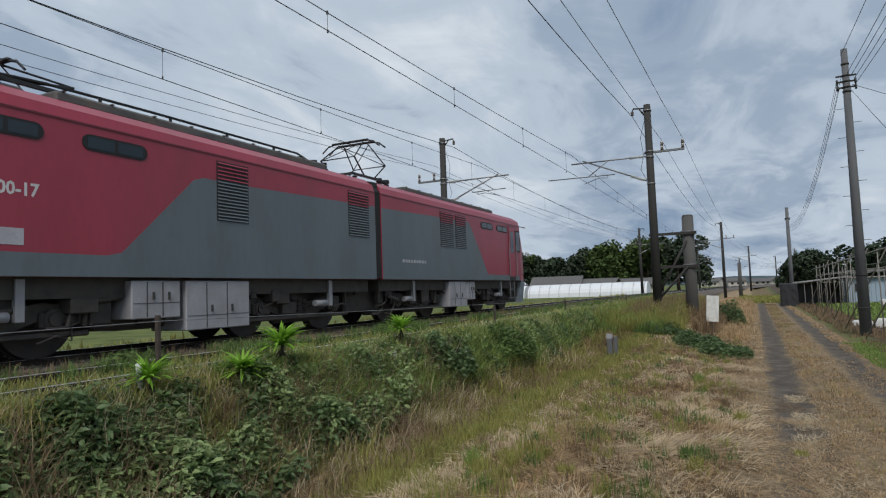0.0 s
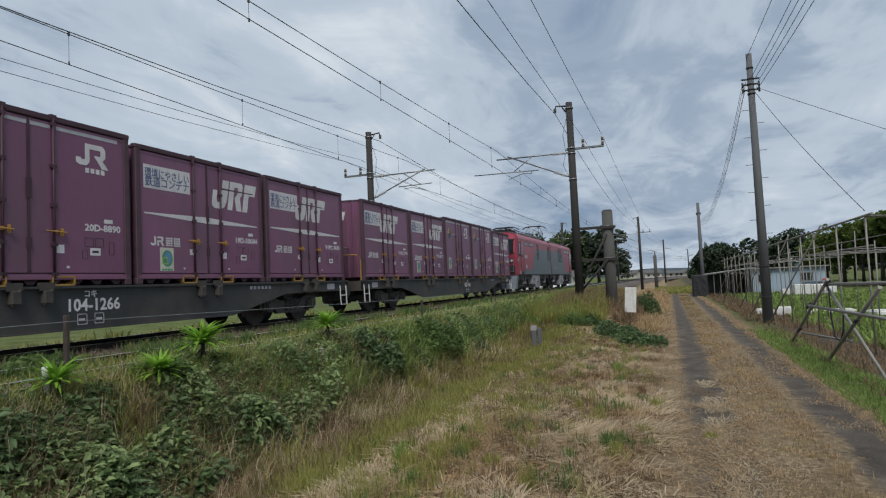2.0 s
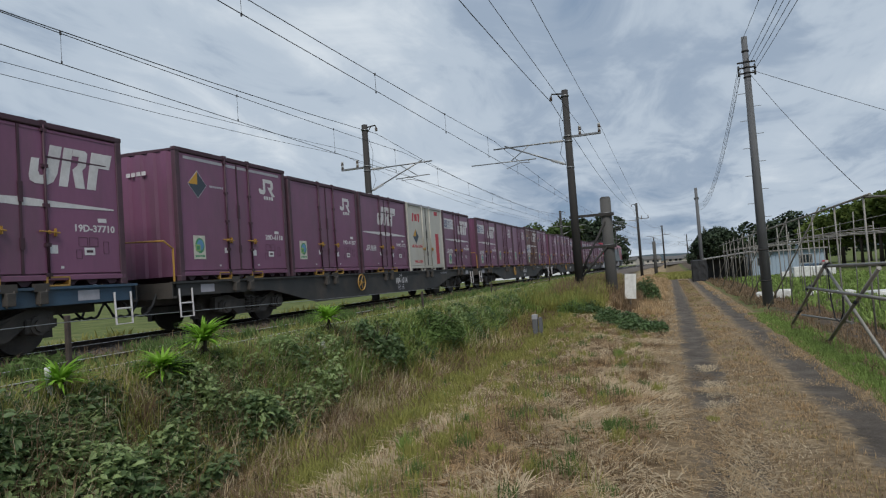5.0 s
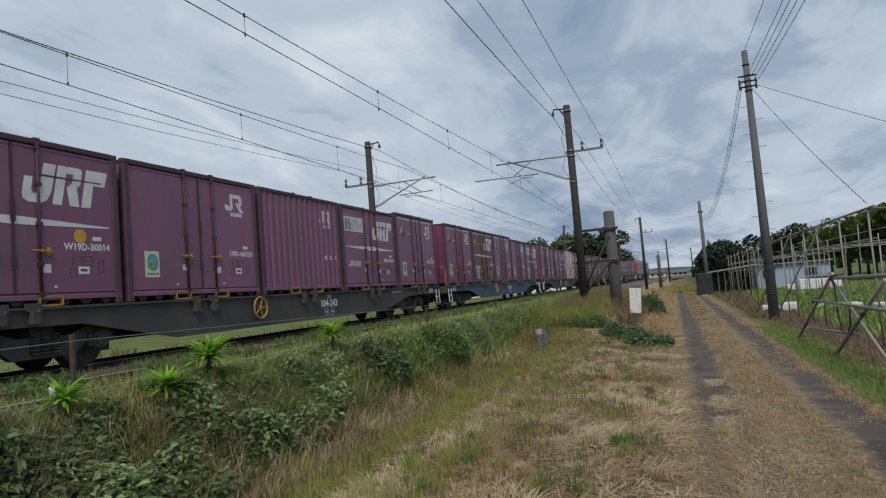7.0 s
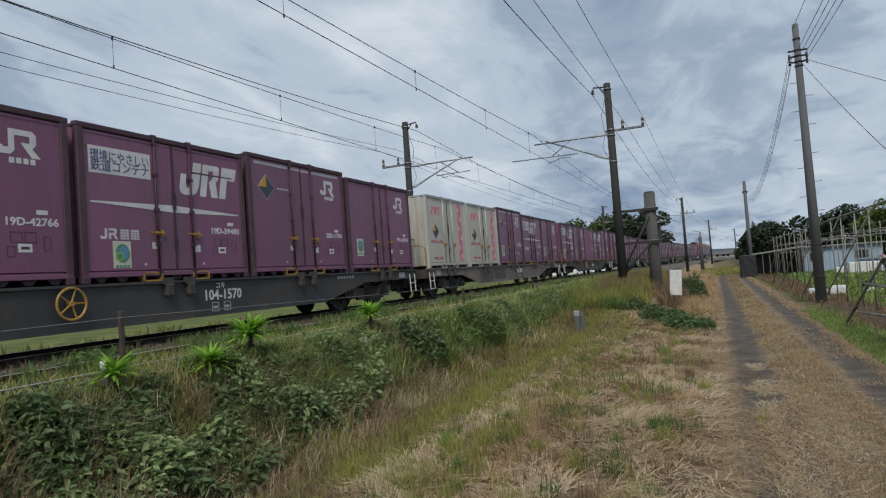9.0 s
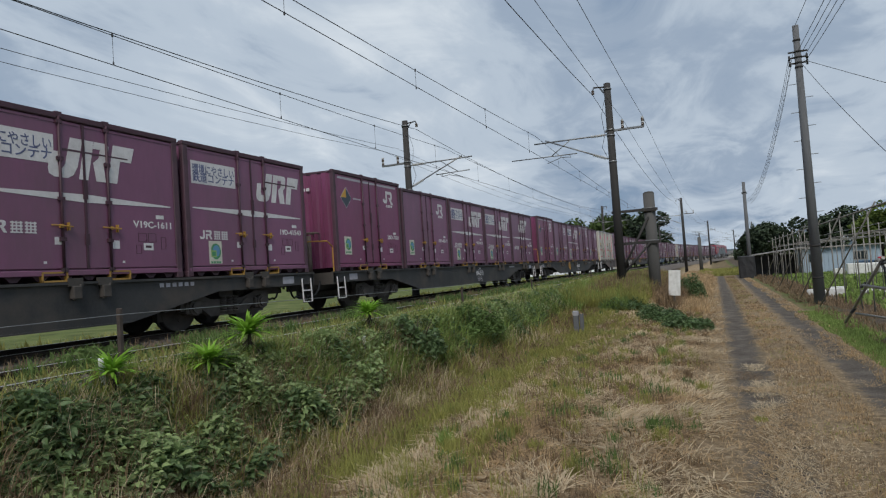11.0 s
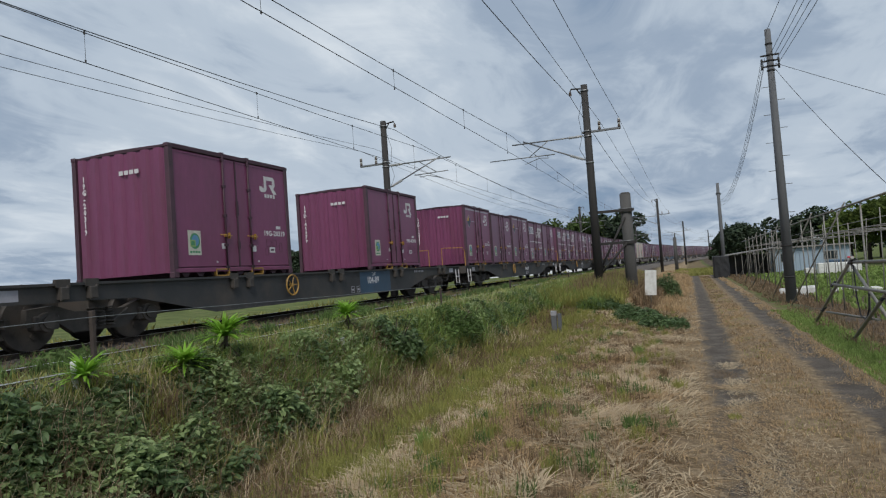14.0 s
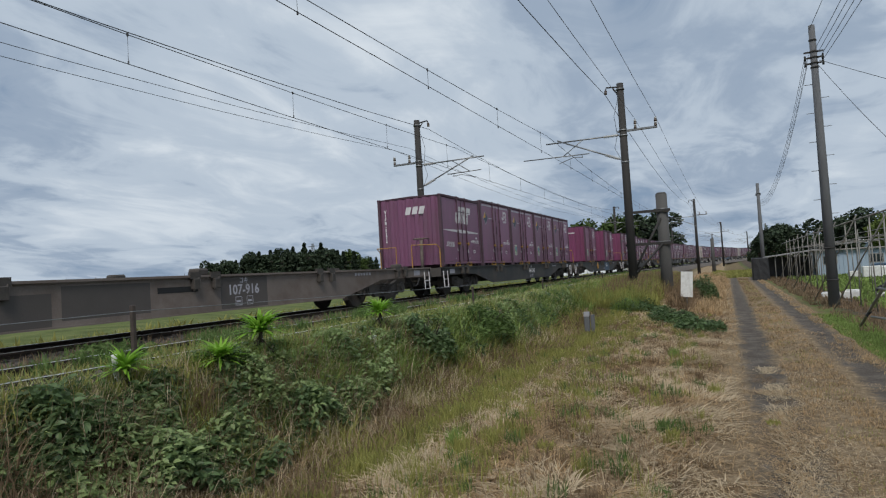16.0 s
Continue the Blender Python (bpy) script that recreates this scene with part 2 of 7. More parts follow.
def prism(bm, outline, axis, lo, hi, mat=0):
    """Extrudes a closed outline of pairs along an axis: pairs are the other two coordinates in order."""
    def at(p, v):
        return {"x": (v, p[0], p[1]), "y": (p[0], v, p[1]), "z": (p[0], p[1], v)}[axis]
    a = [bm.verts.new(at(p, lo)) for p in outline]
    b = [bm.verts.new(at(p, hi)) for p in outline]
    fs = [bm.faces.new(a), bm.faces.new(b[::-1])]
    n = len(a)
    for i in range(n):
        fs.append(bm.faces.new((a[i], b[i], b[(i + 1) % n], a[(i + 1) % n])))
    for f in fs:
        f.material_index = mat
    bmesh.ops.recalc_face_normals(bm, faces=fs)
    return fs


def thin_leaf(m, share=0.4):
    """Lets part of the light through a plant material."""
    n, l = m.node_tree.nodes, m.node_tree.links
    b, out = n["Principled BSDF"], n["Material Output"]
    src = b.inputs["Base Color"].links[0].from_socket
    tr = n.new("ShaderNodeBsdfTranslucent")
    l.new(src, tr.inputs["Color"])
    mx = n.new("ShaderNodeMixShader")
    mx.inputs[0].default_value = share
    l.new(b.outputs[0], mx.inputs[1]), l.new(tr.outputs[0], mx.inputs[2])
    l.new(mx.outputs[0], out.inputs["Surface"])


def BM():
    return bmesh.new()


def plate(bm, x, pts, thick=0.003, mat=0):
    """A thin applied shape on a side face: (y, z) outline at x."""
    return prism(bm, pts, "x", x, x + thick, mat)


def rect(y0, y1, z0, z1):
    return [(y0, z0), (y1, z0), (y1, z1), (y0, z1)]


def lettering(text, size, mat, bold=0.0):
    """Flat mesh of a line of characters in the built-in font, facing +x, starting at the origin along +y."""
    cu = bpy.data.curves.new("letters", "FONT")
    cu.body, cu.size, cu.offset, cu.extrude = text, size, bold, 0.0015
    cu.resolution_u = 2
    ob = bpy.data.objects.new("letters", cu)
    me = bpy.data.meshes.new_from_object(ob)
    me.transform(Matrix(((0, 0, 1, 0), (1, 0, 0, 0), (0, 1, 0, 0), (0, 0, 0, 1))))
    bpy.data.objects.remove(ob)
    me.materials.clear()
    me.materials.append(mat)
    return me


def text_part(name, text, size, mat, parent, x, y, z, bold=0.0, width=None):
    me = lettering(text, size, mat, bold)
    xs = [v.co.y for v in me.vertices] or [0, 1]
    if width:
        me.transform(Matrix.Diagonal((1, width / max(0.01, max(xs)), 1, 1)))
    ob = part(name, me, mat, parent)
    ob.location = (x, y, z)
    return ob


# ---- the railway's line ----
def bend(y):
    """Sideways shift of the line, straight at first and then curving right."""
    return max(0.0, y - 60.0) ** 2 / 2000.0


def bend_slope(y):
    return max(0.0, y - 60.0) / 1000.0


# ---- ground ----
PROFILE = [(-90, 0.45), (-30, 0.4), (-16, 0.35), (-13.4, 0.62), (-12.4, 0.9), (-5.0, 0.92), (-4.75, 0.8), (-4.25, 0.32), (-3.8, 0.08), (-3.3, 0.10), (-2.2, 0.2), (-0.7, 0.08), (-0.3, 0.0), (2.3, 0.0), (3.0, 0.02), (5.0, -0.1), (60, -0.1)]


def ground_z(x, y):
    x -= bend(min(y, 420)) if x < -2.5 + bend(min(y, 420)) else 0
    z = float(np.interp(x, [p[0] for p in PROFILE], [p[1] for p in PROFILE]))
    if -4.7 < x < -1.2 and y > 16:        # the bank widens round the first pole
        k = min(1.0, (y - 16) / 7) * min(1.0, max(0.0, (-1.2 - x) / 1.3)) * (1 if y < 34 else max(0.0, 1 - (y - 34) / 20))
        z = max(z, z + (0.85 - z) * k)
    if abs(x) < 60 and abs(y) < 200:
        amp = 0.05 if x < -0.4 or x > 2.4 else 0.004
        z += amp * noise.noise((x * 0.6, y * 0.45, 0.3)) + amp * 0.6 * noise.noise((x * 2.2, y * 2.0, 4.1))
    return z


def ground_material():
    """Turf, straw and bare soil by place in the plan, with ragged borders."""
    m = bpy.data.materials.new("ground_cover")
    m.use_nodes = True
    n, l = m.node_tree.nodes, m.node_tree.links
    b = n["Principled BSDF"]
    b.inputs["Roughness"].default_value = 0.95
    b.inputs["Specular IOR Level"].default_value = 0.1
    tc = n.new("ShaderNodeTexCoord")
    sx = n.new("ShaderNodeSeparateXYZ")
    l.new(tc.outputs["Object"], sx.inputs[0])

    def nz(scale, detail=6, rough=0.6):
        t = n.new("ShaderNodeTexNoise")
        t.inputs["Scale"].default_value, t.inputs["Detail"].default_value, t.inputs["Roughness"].default_value = scale, detail, rough
        l.new(tc.outputs["Object"], t.inputs["Vector"])
        return t.outputs["Fac"]

    def ramp(fac, stops):
        r = n.new("ShaderNodeValToRGB")
        while len(r.color_ramp.elements) < len(stops):
            r.color_ramp.elements.new(0.5)
        for e, (p, c) in zip(r.color_ramp.elements, stops):
            e.position, e.color = p, (*c, 1)
        l.new(fac, r.inputs[0])
        return r.outputs[0]

    def mix(f, a, c):
        x = n.new("ShaderNodeMix")
        x.data_type = "RGBA"
        l.new(f, x.inputs["Factor"]), l.new(a, x.inputs[6]), l.new(c, x.inputs[7])
        return x.outputs[2]

    def band(lo, hi, soft=0.25, wob=0.9):
        """1 between two distances from the lane, with a ragged edge."""
        w = n.new("ShaderNodeMath")
        w.operation = "MULTIPLY_ADD"
        l.new(nz(1.6, 4), w.inputs[0])
        w.inputs[1].default_value = wob
        l.new(sx.outputs[0], w.inputs[2])
        outs = []
        for e, (a, c) in enumerate(((lo, 1), (hi, -1))):
            r = n.new("ShaderNodeMapRange")
            r.inputs["From Min"].default_value = a + wob / 2 - soft
            r.inputs["From Max"].default_value = a + wob / 2 + soft
            r.inputs["To Min"].default_value, r.inputs["To Max"].default_value = (0, 1) if c > 0 else (1, 0)
            l.new(w.outputs[0], r.inputs["Value"])
            outs.append(r.outputs[0])
        p = n.new("ShaderNodeMath")
        p.operation = "MULTIPLY"
        l.new(outs[0], p.inputs[0]), l.new(outs[1], p.inputs[1])
        return p.outputs[0]

    turf = ramp(nz(0.8, 8), [(0.3, (0.06, 0.075, 0.026)), (0.55, (0.115, 0.14, 0.045)), (0.75, (0.18, 0.175, 0.075))])
    straw = ramp(nz(7, 8, 0.7), [(0.3, (0.12, 0.086, 0.054)), (0.5, (0.28, 0.21, 0.13)), (0.72, (0.44, 0.35, 0.235))])
    soil = ramp(nz(5, 8), [(0.35, (0.055, 0.042, 0.032)), (0.65, (0.125, 0.098, 0.074))])
    brown = ramp(nz(3, 8), [(0.35, (0.10, 0.075, 0.045)), (0.65, (0.22, 0.17, 0.095))])
    col = mix(band(-14.5, -3.9), turf, soil)
    col = mix(band(-3.9, -0.35, 0.3), col, straw)
    col = mix(band(-0.4, 2.6, 0.15), col, brown)
    col = mix(band(3.2, 6.2, 0.4), col, soil)
    l.new(col, b.inputs["Base Color"])
    bp = n.new("ShaderNodeBump")
    bp.inputs["Strength"].default_value, bp.inputs["Distance"].default_value = 0.6, 0.03
    l.new(nz(22, 6, 0.7), bp.inputs["Height"])
    l.new(bp.outputs[0], b.inputs["Normal"])
    return m


def grid_sheet(name, xs, ys, zf, mat):
    verts = [(x, y, zf(x, y)) for y in ys for x in xs]
    nx = len(xs)
    faces = [(j * nx + i, j * nx + i + 1, (j + 1) * nx + i + 1, (j + 1) * nx + i) for j in range(len(ys) - 1) for i in range(nx - 1)]
    me = bpy.data.meshes.new(name)
    me.from_pydata(verts, [], faces)
    me.materials.append(mat)
    me.polygons.foreach_set("use_smooth", [True] * len(faces))
    return new(name, me)


GROUND = ground_material()
gx = sorted({-3500, -1800, -900, -400, -200, -120, -90, -60, -40, -30, -24, -20, 24, 30, 40, 60, 100, 200, 400, 900, 1800, 3500} | {round(-17 + 0.3 * i, 2) for i in range(130)})
gy = sorted({-1500, -600, -200, -80, -40, -25, 75, 85, 100, 120, 150, 200, 300, 500, 900, 1800, 4000} | {round(-15 + 0.4 * i, 2) for i in range(213)})
tagged(grid_sheet("ground", gx, gy, ground_z, GROUND), "uneven ground of turf, straw and bare soil", "ground", kind="structure")

# ---- lane with two worn wheel tracks ----
def lane_material():
    """Trodden grey-brown gravel in two ragged wheel tracks, dry thatch between and beside them."""
    m = bpy.data.materials.new("lane_cover")
    m.use_nodes = True
    n, l = m.node_tree.nodes, m.node_tree.links
    b = n["Principled BSDF"]
    b.inputs["Roughness"].default_value, b.inputs["Specular IOR Level"].default_value = 0.95, 0.12
    tc = n.new("ShaderNodeTexCoord")
    sx = n.new("ShaderNodeSeparateXYZ")
    l.new(tc.outputs["Object"], sx.inputs[0])

    def nz(scale, detail=6, rough=0.6):
        t = n.new("ShaderNodeTexNoise")
        t.inputs["Scale"].default_value, t.inputs["Detail"].default_value, t.inputs["Roughness"].default_value = scale, detail, rough
        l.new(tc.outputs["Object"], t.inputs["Vector"])
        return t.outputs["Fac"]

    def calc(op, a, c):
        k = n.new("ShaderNodeMath")
        k.operation = op
        for i, q in enumerate((a, c)):
            if isinstance(q, (int, float)):
                k.inputs[i].default_value = q
            else:
                l.new(q, k.inputs[i])
        return k.outputs[0]

    def ramp(fac, stops):
        r = n.new("ShaderNodeValToRGB")
        while len(r.color_ramp.elements) < len(stops):
            r.color_ramp.elements.new(0.5)
        for e, (p, c) in zip(r.color_ramp.elements, stops):
            e.position, e.color = p, (*c, 1)
        l.new(fac, r.inputs[0])
        return r.outputs[0]
    # distance from the nearer track's centre line, roughened at two scales
    wob = calc("ADD", calc("MULTIPLY", calc("SUBTRACT", nz(1.1, 3), 0.5), 0.5), calc("MULTIPLY", calc("SUBTRACT", nz(9, 5, 0.7), 0.5), 0.5))
    near = calc("MINIMUM", calc("ABSOLUTE", calc("SUBTRACT", sx.outputs[0], 0.41), 0), calc("ABSOLUTE", calc("SUBTRACT", sx.outputs[0], 1.89), 0))
    d = calc("ADD", near, wob)
    mask = ramp(d, [(0.17, (1, 1, 1)), (0.35, (0, 0, 0))])
    gravel = ramp(calc("ADD", calc("MULTIPLY", nz(60, 4, 0.7), 0.5), calc("MULTIPLY", nz(2.0, 6), 0.5)), [(0.36, (0.052, 0.044, 0.037)), (0.5, (0.105, 0.090, 0.076)), (0.64, (0.19, 0.165, 0.14))])
    thatch = ramp(nz(14, 8, 0.7), [(0.32, (0.10, 0.072, 0.046)), (0.5, (0.23, 0.17, 0.105)), (0.7, (0.40, 0.31, 0.20))])
    mx = n.new("ShaderNodeMix")
    mx.data_type = "RGBA"
    l.new(mask, mx.inputs["Factor"]), l.new(thatch, mx.inputs[6]), l.new(gravel, mx.inputs[7])
    l.new(mx.outputs[2], b.inputs["Base Color"])
    bp = n.new("ShaderNodeBump")
    bp.inputs["Strength"].default_value, bp.inputs["Distance"].default_value = 0.8, 0.03
    l.new(nz(45, 5, 0.7), bp.inputs["Height"])
    l.new(bp.outputs[0], b.inputs["Normal"])
    return m


def lane_z(x, y):
    rut = sum(math.exp(-((x - c) / 0.26) ** 2) for c in (0.41, 1.89))
    return ground_z(x, y) + 0.035 - 0.022 * rut + 0.008 * noise.noise((x * 4, y * 3, 6.0))


lane_ys = [-12 + 0.3 * i for i in range(254)]
road = grid_sheet("road", [round(-0.45 + 0.1 * i, 2) for i in range(30)], lane_ys, lane_z, lane_material())
tagged(road, "gravel lane with two worn wheel tracks and dry thatch between", "lane", kind="structure")

# ---- railway bed ----
bm = BM()
pr = [(-12.9, 0.55), (-12.1, 1.0), (-11.0, 1.05), (-8.9, 1.06), (-8.2, 1.0), (-8.0, 1.0), (-7.8, 1.03), (-7.2, 1.08), (-6.3, 1.09), (-5.75, 1.155), (-5.2, 1.165), (-4.95, 1.0), (-4.55, 0.68)]
ys = [-60, -20] + [-8 + 0.5 * i for i in range(130)] + [60 + 8 * i for i in range(72)]
rows = [[bm.verts.new((x + bend(min(y, 700)), y, z + 0.03 * noise.noise((x * 3, y * 3, 1)))) for x, z in pr] for y in ys]
for a, b2 in zip(rows, rows[1:]):
    for i in range(len(pr) - 1):
        bm.faces.new((a[i], a[i + 1], b2[i + 1], b2[i]))
bed = part("railway_bed", bm, BALLAST, None)
tagged(bed, "brown ballast bed under two railway tracks", "ballast", kind="structure")

# loose stones on the bed
rng = np.random.default_rng(5)
N = 9000
sy = 2 + 40 * rng.random(N) ** 1.6
sxp = rng.uniform(-12.2, -4.8, N)
V, F = [], []
for i in range(N):
    x, y, s = sxp[i], sy[i], rng.uniform(0.022, 0.05)
    z = float(np.interp(x, [p[0] for p in pr], [p[1] for p in pr])) + s * 0.3
    base = len(V)
    q = Euler(rng.uniform(0, 6, 3)).to_matrix()
    for c in ((1, 0, 0), (-1, 0, 0), (0, 1, 0), (0, -1, 0), (0, 0, 0.8), (0, 0, -0.8)):
        v = q @ Vector(c) * s * rng.uniform(0.7, 1.2)
        V.append((x + v.x, y + v.y, z + v.z))
    for t in ((0, 2, 4), (2, 1, 4), (1, 3, 4), (3, 0, 4), (2, 0, 5), (1, 2, 5), (3, 1, 5), (0, 3, 5)):
        F.append([base + k for k in t])
me = bpy.data.meshes.new("ballast_stones")
me.from_pydata(V, [], F)
me.materials.append(BALLAST)
tagged(new("ballast_stones", me), "loose brown ballast stones between the rails", "ballast", kind="stuff")

RAIL_OUT = [(-0.061, 0), (0.061, 0), (0.061, 0.012), (0.012, 0.03), (0.008, 0.115), (0.032, 0.125), (0.032, 0.15), (-0.032, 0.15), (-0.032, 0.125), (-0.008, 0.115), (-0.012, 0.03), (-0.061, 0.012)]


def sweep(bm, outline):
    """Extrudes an outline of (x, z) along the railway's line."""
    rows = [[bm.verts.new((x + bend(y), y, z)) for x, z in outline] for y in [-80, 60] + [60 + 12 * i for i in range(1, 48)]]
    n = len(outline)
    fs = []
    for a, b2 in zip(rows, rows[1:]):
        for i in range(n):
            fs.append(bm.faces.new((a[i], a[(i + 1) % n], b2[(i + 1) % n], b2[i])))
    bmesh.ops.recalc_face_normals(bm, faces=fs)


def track(name, xc, top, label):
    t = thing(name, label, "railway track", kind="structure")
    for s in (-1, 1):
        bm = BM()
        sweep(bm, [(xc + s * 0.565 + px, top - 0.153 + pz) for px, pz in RAIL_OUT])
        r = part("rail", bm, RAIL_SIDE, t, "steel rail with rusty sides")
        bm = BM()
        sweep(bm, [(xc + s * 0.565 - 0.03, top - 0.003), (xc + s * 0.565 + 0.03, top - 0.003), (xc + s * 0.565 + 0.024, top), (xc + s * 0.565 - 0.024, top)])
        part("running_surface", bm, RAIL_TOP, r, "polished rail head")
    bm = BM()
    prism(bm, [(-1.0, 0), (1.0, 0), (1.0, 0.14), (0.75, 0.155), (0.4, 0.12), (-0.4, 0.12), (-0.75, 0.155), (-1.0, 0.14)], "y", -0.12, 0.12)
    me = finish(bm, "sleeper", SLEEPER)
    for i in range(110):
        o = part("sleeper", me, SLEEPER, t)
        o.location = (xc, -6 + 0.62 * i, top - 0.153 - 0.15)
    return t


track("far_track", X_FAR, Z_RAIL, "narrow gauge railway track on concrete sleepers")
track("near_track", X_NEAR, Z_NEAR, "narrow gauge railway track half hidden by weeds")


# ---- catenary poles ----
def catenary_pole(x, y, side, h=7.55, base=0.7, label="dark concrete catenary pole with wire bracket", xc=None, small=False):
    """side: +1 reaches towards +x, -1 towards -x."""
    t = thing("catenary_pole", label, "catenary pole", "catenary poles along the railway", at=pose(x, y, base))
    seg = 8 if small else 16
    bm = BM()
    rod(bm, (0, 0, -0.4), (0, 0, h), 0.17, seg, 0.125)
    part("shaft", bm, POLE_DK, t)
    for z in (h - 0.25, h - 1.8, h - 2.0, h - 3.0):
        bm = BM()
        rod(bm, (0, 0, z), (0, 0, z + 0.05), 0.155, seg)
        part("clamp_band", bm, GALV, t)
    # top hook that carries the feeder
    bm = BM()
    path_rod(bm, [(0, 0, h - 0.13), (side * 0.5, 0, h - 0.08), (side * 0.54, 0, h - 0.2)], 0.03)
    rod(bm, (side * 0.08, 0, h - 0.4), (side * 0.28, 0, h - 0.12), 0.022)
    hook = part("top_hook", bm, POLE_DK, t)
    bm = BM()
    for i in range(3):
        rod(bm, (side * 0.54, 0, h - 0.2 - 0.05 * i), (side * 0.54, 0, h - 0.235 - 0.05 * i), 0.055, 10)
    part("insulator", bm, PORCELAIN, hook)
    # crossarm on the outer side
    bm = BM()
    box(bm, -side * 1.22, side * 0.2, -0.04, 0.04, h - 1.85, h - 1.77, 0.01)
    arm = part("crossarm", bm, GALV, t)
    for px in (0.45, 1.17):
        bm = BM()
        for i in range(4):
            rod(bm, (-side * px, 0, h - 1.77 + 0.085 * i), (-side * px, 0, h - 1.70 + 0.085 * i), 0.055 - 0.006 * (i % 2), 10, mat=i % 2)
        part("insulator", bm, [PORCELAIN, INS_WHITE], arm)
    # bracket over the track: (reach, height below top)
    k = side
    up, lo = h - 1.93, h - 2.85
    bm = BM()
    rod(bm, (k * 0.15, 0, up), (k * 2.95, 0, up + 0.02), 0.028)
    part("upper_tube", bm, GALV, t)
    bm = BM()
    rod(bm, (k * 0.15, 0, lo), (k * 2.5, 0, up + 0.1), 0.028)
    part("diagonal_tube", bm, GALV, t)
    bm = BM()
    rod(bm, (k * 1.3, 0, up - 0.55), (k * 3.9 if side < 0 else k * 2.8, 0, up - 0.52), 0.02)
    rod(bm, (k * 1.5, 0, up + 0.02), (k * 2.3, 0, up - 0.53), 0.018)
    part("registration_tube", bm, GALV, t)
    bm = BM()
    path_rod(bm, [(k * 1.6, 0, up - 0.55), (k * 1.55, 0, up - 0.66), (k * 1.9, 0, up - 0.62), (k * 2.5, 0.1, up - 0.78)], 0.014)
    part("steady_arm", bm, GALV, t)
    for a, b2 in (((k * 0.2, 0, up), (k * 0.75, 0, up)), ((k * 0.2, 0, lo + 0.02), (k * 0.72, 0, lo + 0.24))):
        bm = BM()
        rod(bm, a, b2, 0.03, 8)
        a, b2 = Vector(a), Vector(b2)
        for i in range(7):
            c = a.lerp(b2, 0.1 + 0.13 * i)
            rod(bm, c, c + (b2 - a).normalized() * 0.03, 0.058, 8)
        part("insulator", bm, INS_WHITE, t)
    # hanging earth lead
    bm = BM()
    path_rod(bm, [(k * 0.14, 0.05, h - 0.6), (k * 0.3, 0.05, h - 1.2), (k * 0.22, 0.05, h - 1.9), (k * 0.35, 0.05, h - 2.4), (k * 0.16, 0.05, h - 2.8)], 0.008, 4)
    part("lead_wire", bm, WIRE, t)
    return t


catenary_pole(-3.2, POLE_Y, -1, h=7.95)
catenary_pole(-11.72, POLE_Y, 1, h=7.85, label="dark concrete catenary pole beyond the far track")
FAR_POLES = [76, 130, 190, 255]
for i, y in enumerate(FAR_POLES):
    catenary_pole(-3.0 + bend(y), y, -1, h=7.9, small=True)
    catenary_pole(-11.7 + bend(y), y, 1, h=7.9, small=True)

# stub pole braced to the first pole
stub = thing("stub_pole", "stout grey concrete stub pole braced to a catenary pole", "pole", at=pose(-2.05, POLE_Y + 0.3, 0.1))
bm = BM()
rod(bm, (0, 0, -0.4), (0, 0, 4.28), 0.215, 20, 0.20)
rod(bm, (0, 0, 4.28), (0, 0, 4.34), 0.20, 20, 0.15)
part("shaft", bm, STUB_GREY, stub)
bm = BM()
box(bm, -1.35, 0.3, -0.26, -0.2, 3.62, 3.72)
part("upper_brace", bm, POLE_DK, stub)
bm = BM()
box(bm, -1.35, 0.3, -0.26, -0.2, 2.42, 2.52)
part("lower_brace", bm, POLE_DK, stub)
bm = BM()
rod(bm, (-1.2, -0.23, 1.3), (-0.05, -0.23, 3.4), 0.04)
rod(bm, (-1.2, -0.23, 1.2), (-0.05, -0.23, 2.45), 0.04)
part("diagonal_brace", bm, POLE_DK, stub)
for z in (2.4, 3.6):
    bm = BM()
    rod(bm, (0, 0, z), (0, 0, z + 0.14), 0.235, 20)
    part("clamp_band", bm, GALV, stub)

bm = BM()
rod(bm, (0, 0, -0.3), (0, 0, 4.2), 0.2, 12, 0.19)
s2 = thing("stub_pole", "grey concrete stub pole beside the railway", "pole", at=pose(-1.4, 80, 0))
part("shaft", bm, STUB_GREY, s2)


# ---- overhead wires ----
def wire(name, spans, r, label, mat=WIRE, sag=0.0, group="overhead wires", n=10, drop=None):
    """A wire through (x, y, z) supports, sagging between them."""
    bm = BM()
    pts = []
    for a, b2 in zip(spans, spans[1:]):
        a, b2 = Vector(a), Vector(b2)
        L = (b2 - a).length
        for i in range(n):
            f = i / n
            p = a.lerp(b2, f)
            p.z -= sag * 4 * f * (1 - f) * (L / 50) ** 2
            pts.append(p)
    pts.append(Vector(spans[-1]))
    path_rod(bm, pts, r, 5)
    me = finish(bm, name, mat)
    ob = new(name, me)
    tagged(ob, label, "overhead wire", group)
    return pts, ob


